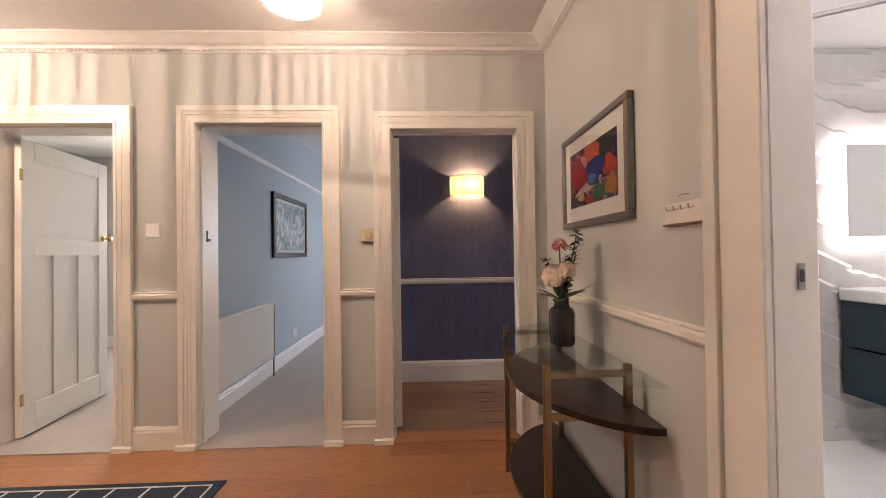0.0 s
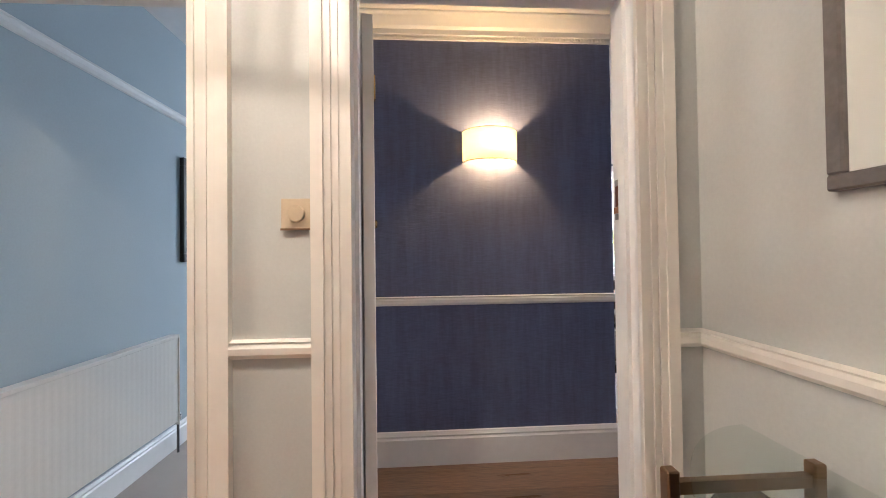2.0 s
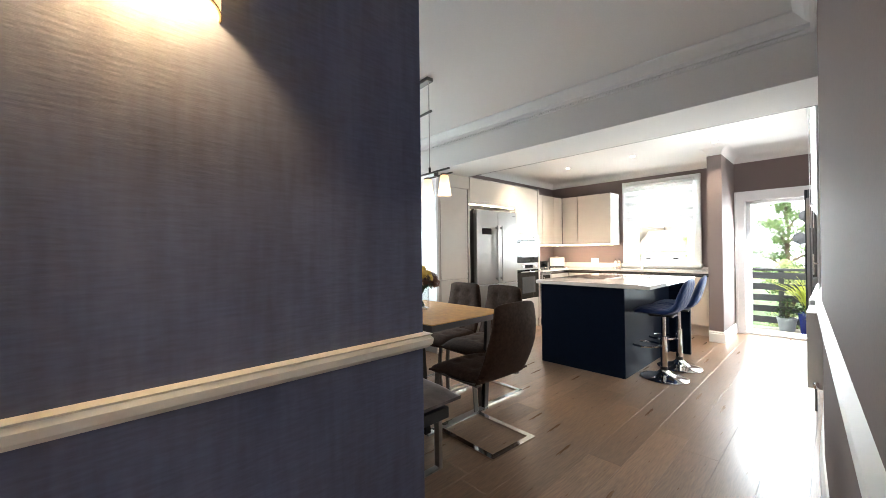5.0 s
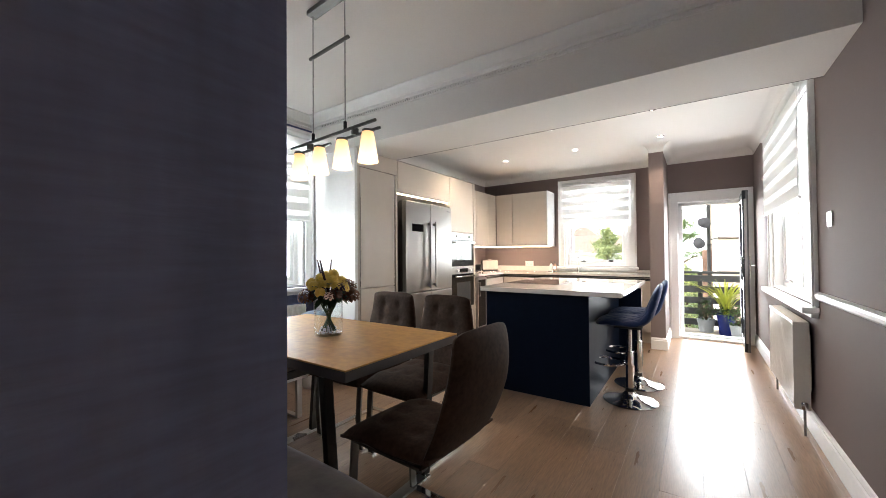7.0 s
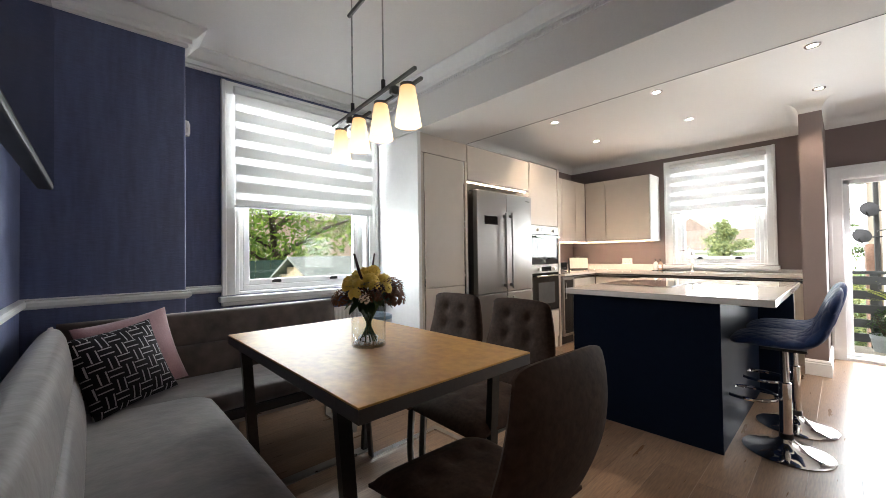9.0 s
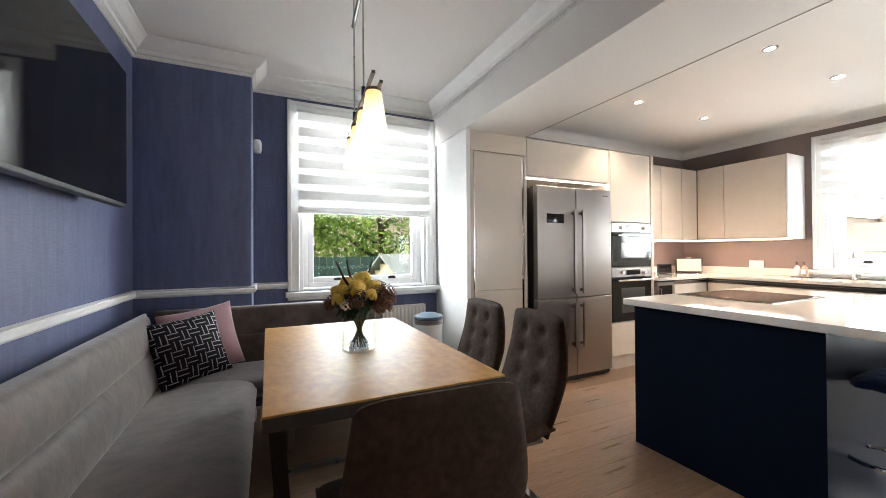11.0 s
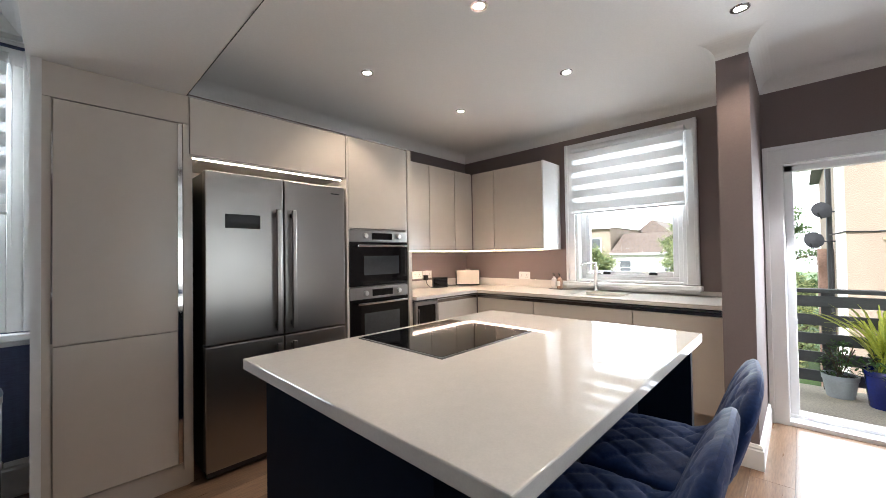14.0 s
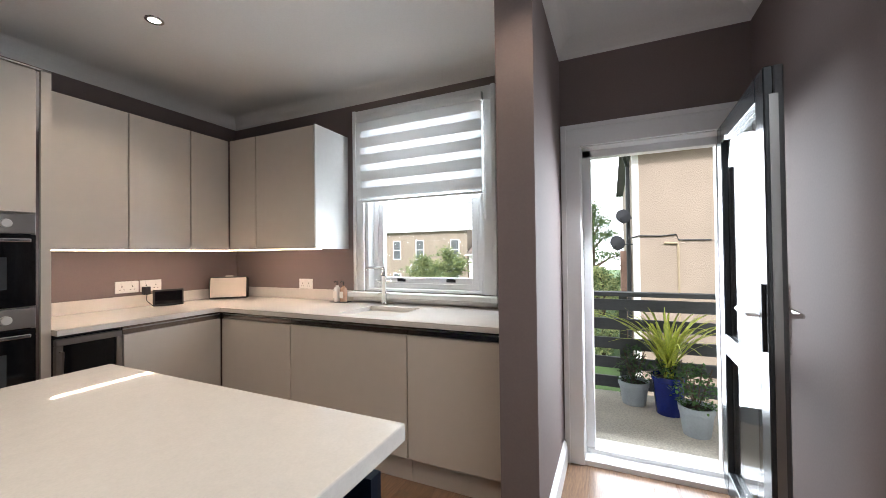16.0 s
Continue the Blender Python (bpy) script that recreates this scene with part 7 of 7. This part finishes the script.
def house(label, m, w, d, h, roof_h, wall_mat, roof_mat, windows=(), hip=0.0, eave=0.3):
    """Front face at local y = 0, from x = 0 to w; windows are (x, z, width, height) on the front."""
    o = thing("house", label, "house", m)
    body = part("wall", boxes((0, w, 0, d, 0, h)), wall_mat, o)
    bm = bmesh.new()
    e = [bm.verts.new((x, y, h)) for x, y in ((-eave, -eave), (w + eave, -eave), (w + eave, d + eave), (-eave, d + eave))]
    r = [bm.verts.new((hip * d, d / 2, h + roof_h)), bm.verts.new((w - hip * d, d / 2, h + roof_h))]
    for f in ((e[0], e[1], r[1], r[0]), (e[2], e[3], r[0], r[1]), (e[1], e[2], r[1]), (e[3], e[0], r[0]), (e[3], e[2], e[1], e[0])):
        bm.faces.new(f)
    roof = part("roof", bm, roof_mat, o)
    part("gutter", boxes((-eave, w + eave, -eave - 0.1, -eave, h - 0.1, h + 0.02), (-eave, w + eave, -eave, 0, h - 0.06, h - 0.02)), M["upvc"], o)
    for x, z, ww, wh in windows:
        wn = part("window", boxes((x - 0.07, x, -0.05, 0.02, z - 0.07, z + wh + 0.07), (x + ww, x + ww + 0.07, -0.05, 0.02, z - 0.07, z + wh + 0.07), (x, x + ww, -0.05, 0.02, z - 0.09, z), (x, x + ww, -0.05, 0.02, z + wh, z + wh + 0.07), (x, x + ww, -0.04, 0.0, z + wh / 2 - 0.03, z + wh / 2 + 0.03)), M["upvc"], o)
        part("pane", boxes((x, x + ww, -0.012, -0.004, z, z + wh)), M["far_pane"], wn)
    return o


# roughcast neighbour seen through the back door
_h = house("sandy roughcast house with a slate roof", pose(14.0, 3.03, GZ, 0, 0, -90), 10, 8, 5.98, 2.2, M["harl"], M["slate"], hip=0.5, eave=0.25)
part("corner_margin", boxes((-0.02, 0.11, -0.02, 0.25, 0, 5.9)), M["render_white"], _h)
part("downpipe", tube(bmesh.new(), [(-0.2, -0.2, 5.85), (-0.1, 0.15, 5.6), (-0.1, 0.2, 5.4), (-0.1, 0.2, 0)], 0.045, 8), M["black"], _h)
part("cable", tube(bmesh.new(), [(-0.1, -0.035, 3.96), (0.1, -0.035, 4.02), (0.5, -0.02, 4.0), (0.79, -0.02, 4.03), (0.83, -0.02, 3.91), (1.4, -0.02, 3.90)], 0.014, 6), M["black"], _h)
part("conduit", tube(bmesh.new(), [(0.57, -0.03, 3.86), (0.80, -0.03, 3.84), (0.82, -0.03, 3.80), (0.82, -0.03, 1.6)], 0.025, 6), M["shed_wood"], _h)
part("brick_return", boxes((-0.24, -0.01, 1.2, 2.2, 0, 3.7)), M["brick"], _h)
for y_, z in ((3.24, 4.45), (3.36, 3.87)):
    _t = thing("satellite_dish", "dark grey satellite dish on an arm at the house corner", "satellite dish", pose(14.0, y_, GZ + z))
    bm = lathe(bmesh.new(), [(0.0, 0.05), (0.08, 0.037), (0.15, 0.0), (0.163, 0.004), (0.08, 0.05), (0.0, 0.062)], 20, Matrix.Translation((-0.1, 0.0, 0)) @ Matrix.Rotation(radians(-78), 4, "Y") @ Matrix.Rotation(radians(22), 4, "X"))
    part("dish", bm, M["dish"], _t, smooth=True)
    part("arm", tube(bmesh.new(), [(-0.08, 0, 0), (0.05, -0.05, -0.03), (0.12, 3.05 - y_, -0.03)], 0.016, 6), M["dish"], _t)
    part("receiver_arm", tube(bmesh.new(), [(-0.1, 0, -0.17), (-0.36, 0.06, -0.06)], 0.011, 6), M["dish"], _t)
# pale overcast sky low behind the houses
M["haze"] = glow("pale overcast sky", (0.95, 0.975, 1.0), 1.7)
_n, _l = M["haze"].node_tree.nodes, M["haze"].node_tree.links
_cl, _cr = _n.new("ShaderNodeTexNoise"), _n.new("ShaderNodeMapRange")
_cl.inputs["Scale"].default_value, _cl.inputs["Detail"].default_value = 0.03, 5
_cr.inputs["To Min"].default_value, _cr.inputs["To Max"].default_value = 1.9, 2.6
_l.new(_n.new("ShaderNodeTexCoord").outputs["Object"], _cl.inputs["Vector"])
_l.new(_cl.outputs["Fac"], _cr.inputs["Value"])
_l.new(_cr.outputs[0], _n["Principled BSDF"].inputs["Emission Strength"])
bm = bmesh.new()
_row = [(5 + 85 * math.cos(radians(a_)), 5 + 85 * math.sin(radians(a_))) for a_ in range(-65, 126, 5)]
_vs = [(bm.verts.new((x, y, GZ)), bm.verts.new((x, y, 48))) for x, y in _row]
for p, q in zip(_vs, _vs[1:]):
    bm.faces.new((p[0], p[1], q[1], q[0]))
setting("backdrop", bm, M["haze"])
# houses across the gardens
house("sandstone villa with tall windows and a flat parapet roof", pose(31, 20.5, GZ, 0, 0, -90), 7.2, 8, 5.5, 0.25, M["harl"], M["slate"], [(0.8, 0.6, 0.6, 1.5), (2.9, 0.6, 0.6, 1.5), (5.9, 0.6, 0.6, 1.5), (0.8, 3.3, 0.6, 1.4), (2.9, 3.3, 0.6, 1.4), (5.9, 3.3, 0.6, 1.4)], hip=0.4, eave=0.15)
house("white rendered cottage with a brown tiled roof", pose(30.6, 13.05, GZ, 0, 0, -90), 6.0, 5, 3.62, 1.45, M["render_white"], M["roof"], [(0.5, 2.2, 0.7, 0.9), (3.2, 2.2, 0.7, 0.9)], eave=0.15)
house("brown gabled house behind the cottage", pose(38, 9.9, GZ, 0, 0, 0), 8, 5, 4.25, 2.15, M["harl"], M["roof"], eave=0.1)
house("pink sandstone house behind the trees", pose(16, 27, GZ, 0, 0, 180), 16, 7, 5.2, 2.5, M["pink_stone"], M["roof"], [(2, 3, 1.2, 1.4), (6, 3, 1.2, 1.4), (10, 3, 1.2, 1.4)])
house("roughcast house facing the long window", pose(2.5, -12.0, GZ, 0, 0, 0), 12, 6, 5.8, 2.0, M["render_white"], M["slate"], [(2, 3, 1.2, 1.4), (6, 3, 1.2, 1.4)])

# ======== floor boards ========


def boards(parent, mat, x0_, x1_, y0_, y1_, width, length, seed):
    g_ = random.Random(seed)
    shared = {}
    y = y0_
    while y < y1_ - 0.01:
        w = min(width, y1_ - y)
        x = x0_ - length * g_.random()
        while x < x1_ - 0.01:
            a_, b_ = max(x, x0_), min(x + length, x1_)
            if b_ - a_ > 0.03:
                key = (round(b_ - a_, 3), round(w, 3))
                if key not in shared:
                    ln, gap, bv = key[0], 0.0004, 0.0006
                    bm = bmesh.new()
                    lo = [bm.verts.new(p) for p in ((gap, gap, -0.022), (ln - gap, gap, -0.022), (ln - gap, w - gap, -0.022), (gap, w - gap, -0.022))]
                    mi = [bm.verts.new((v.co.x, v.co.y, -bv * 0.6)) for v in lo]
                    hi = [bm.verts.new((v.co.x + (bv if v.co.x < ln / 2 else -bv), v.co.y + (bv if v.co.y < w / 2 else -bv), 0.0)) for v in lo]
                    bm.faces.new(hi)
                    for r0, r1 in ((lo, mi), (mi, hi)):
                        for k in range(4):
                            bm.faces.new((r0[k], r0[(k + 1) % 4], r1[(k + 1) % 4], r1[k]))
                    shared[key] = finish(bm, "board", mat)
                o = new("board", shared[key])
                o.location = (a_, y, 0)
                o.parent = parent
            x += length
        y += w


boards(bpy.data.objects["floor_kitchen"], M["oak"], -0.375, XE, 2.66, YN, 0.19, 1.85, 4)
boards(bpy.data.objects["floor_hall"], M["hall_oak"], -3.6, HX, -1.6, 2.66, 0.19, 1.85, 5)
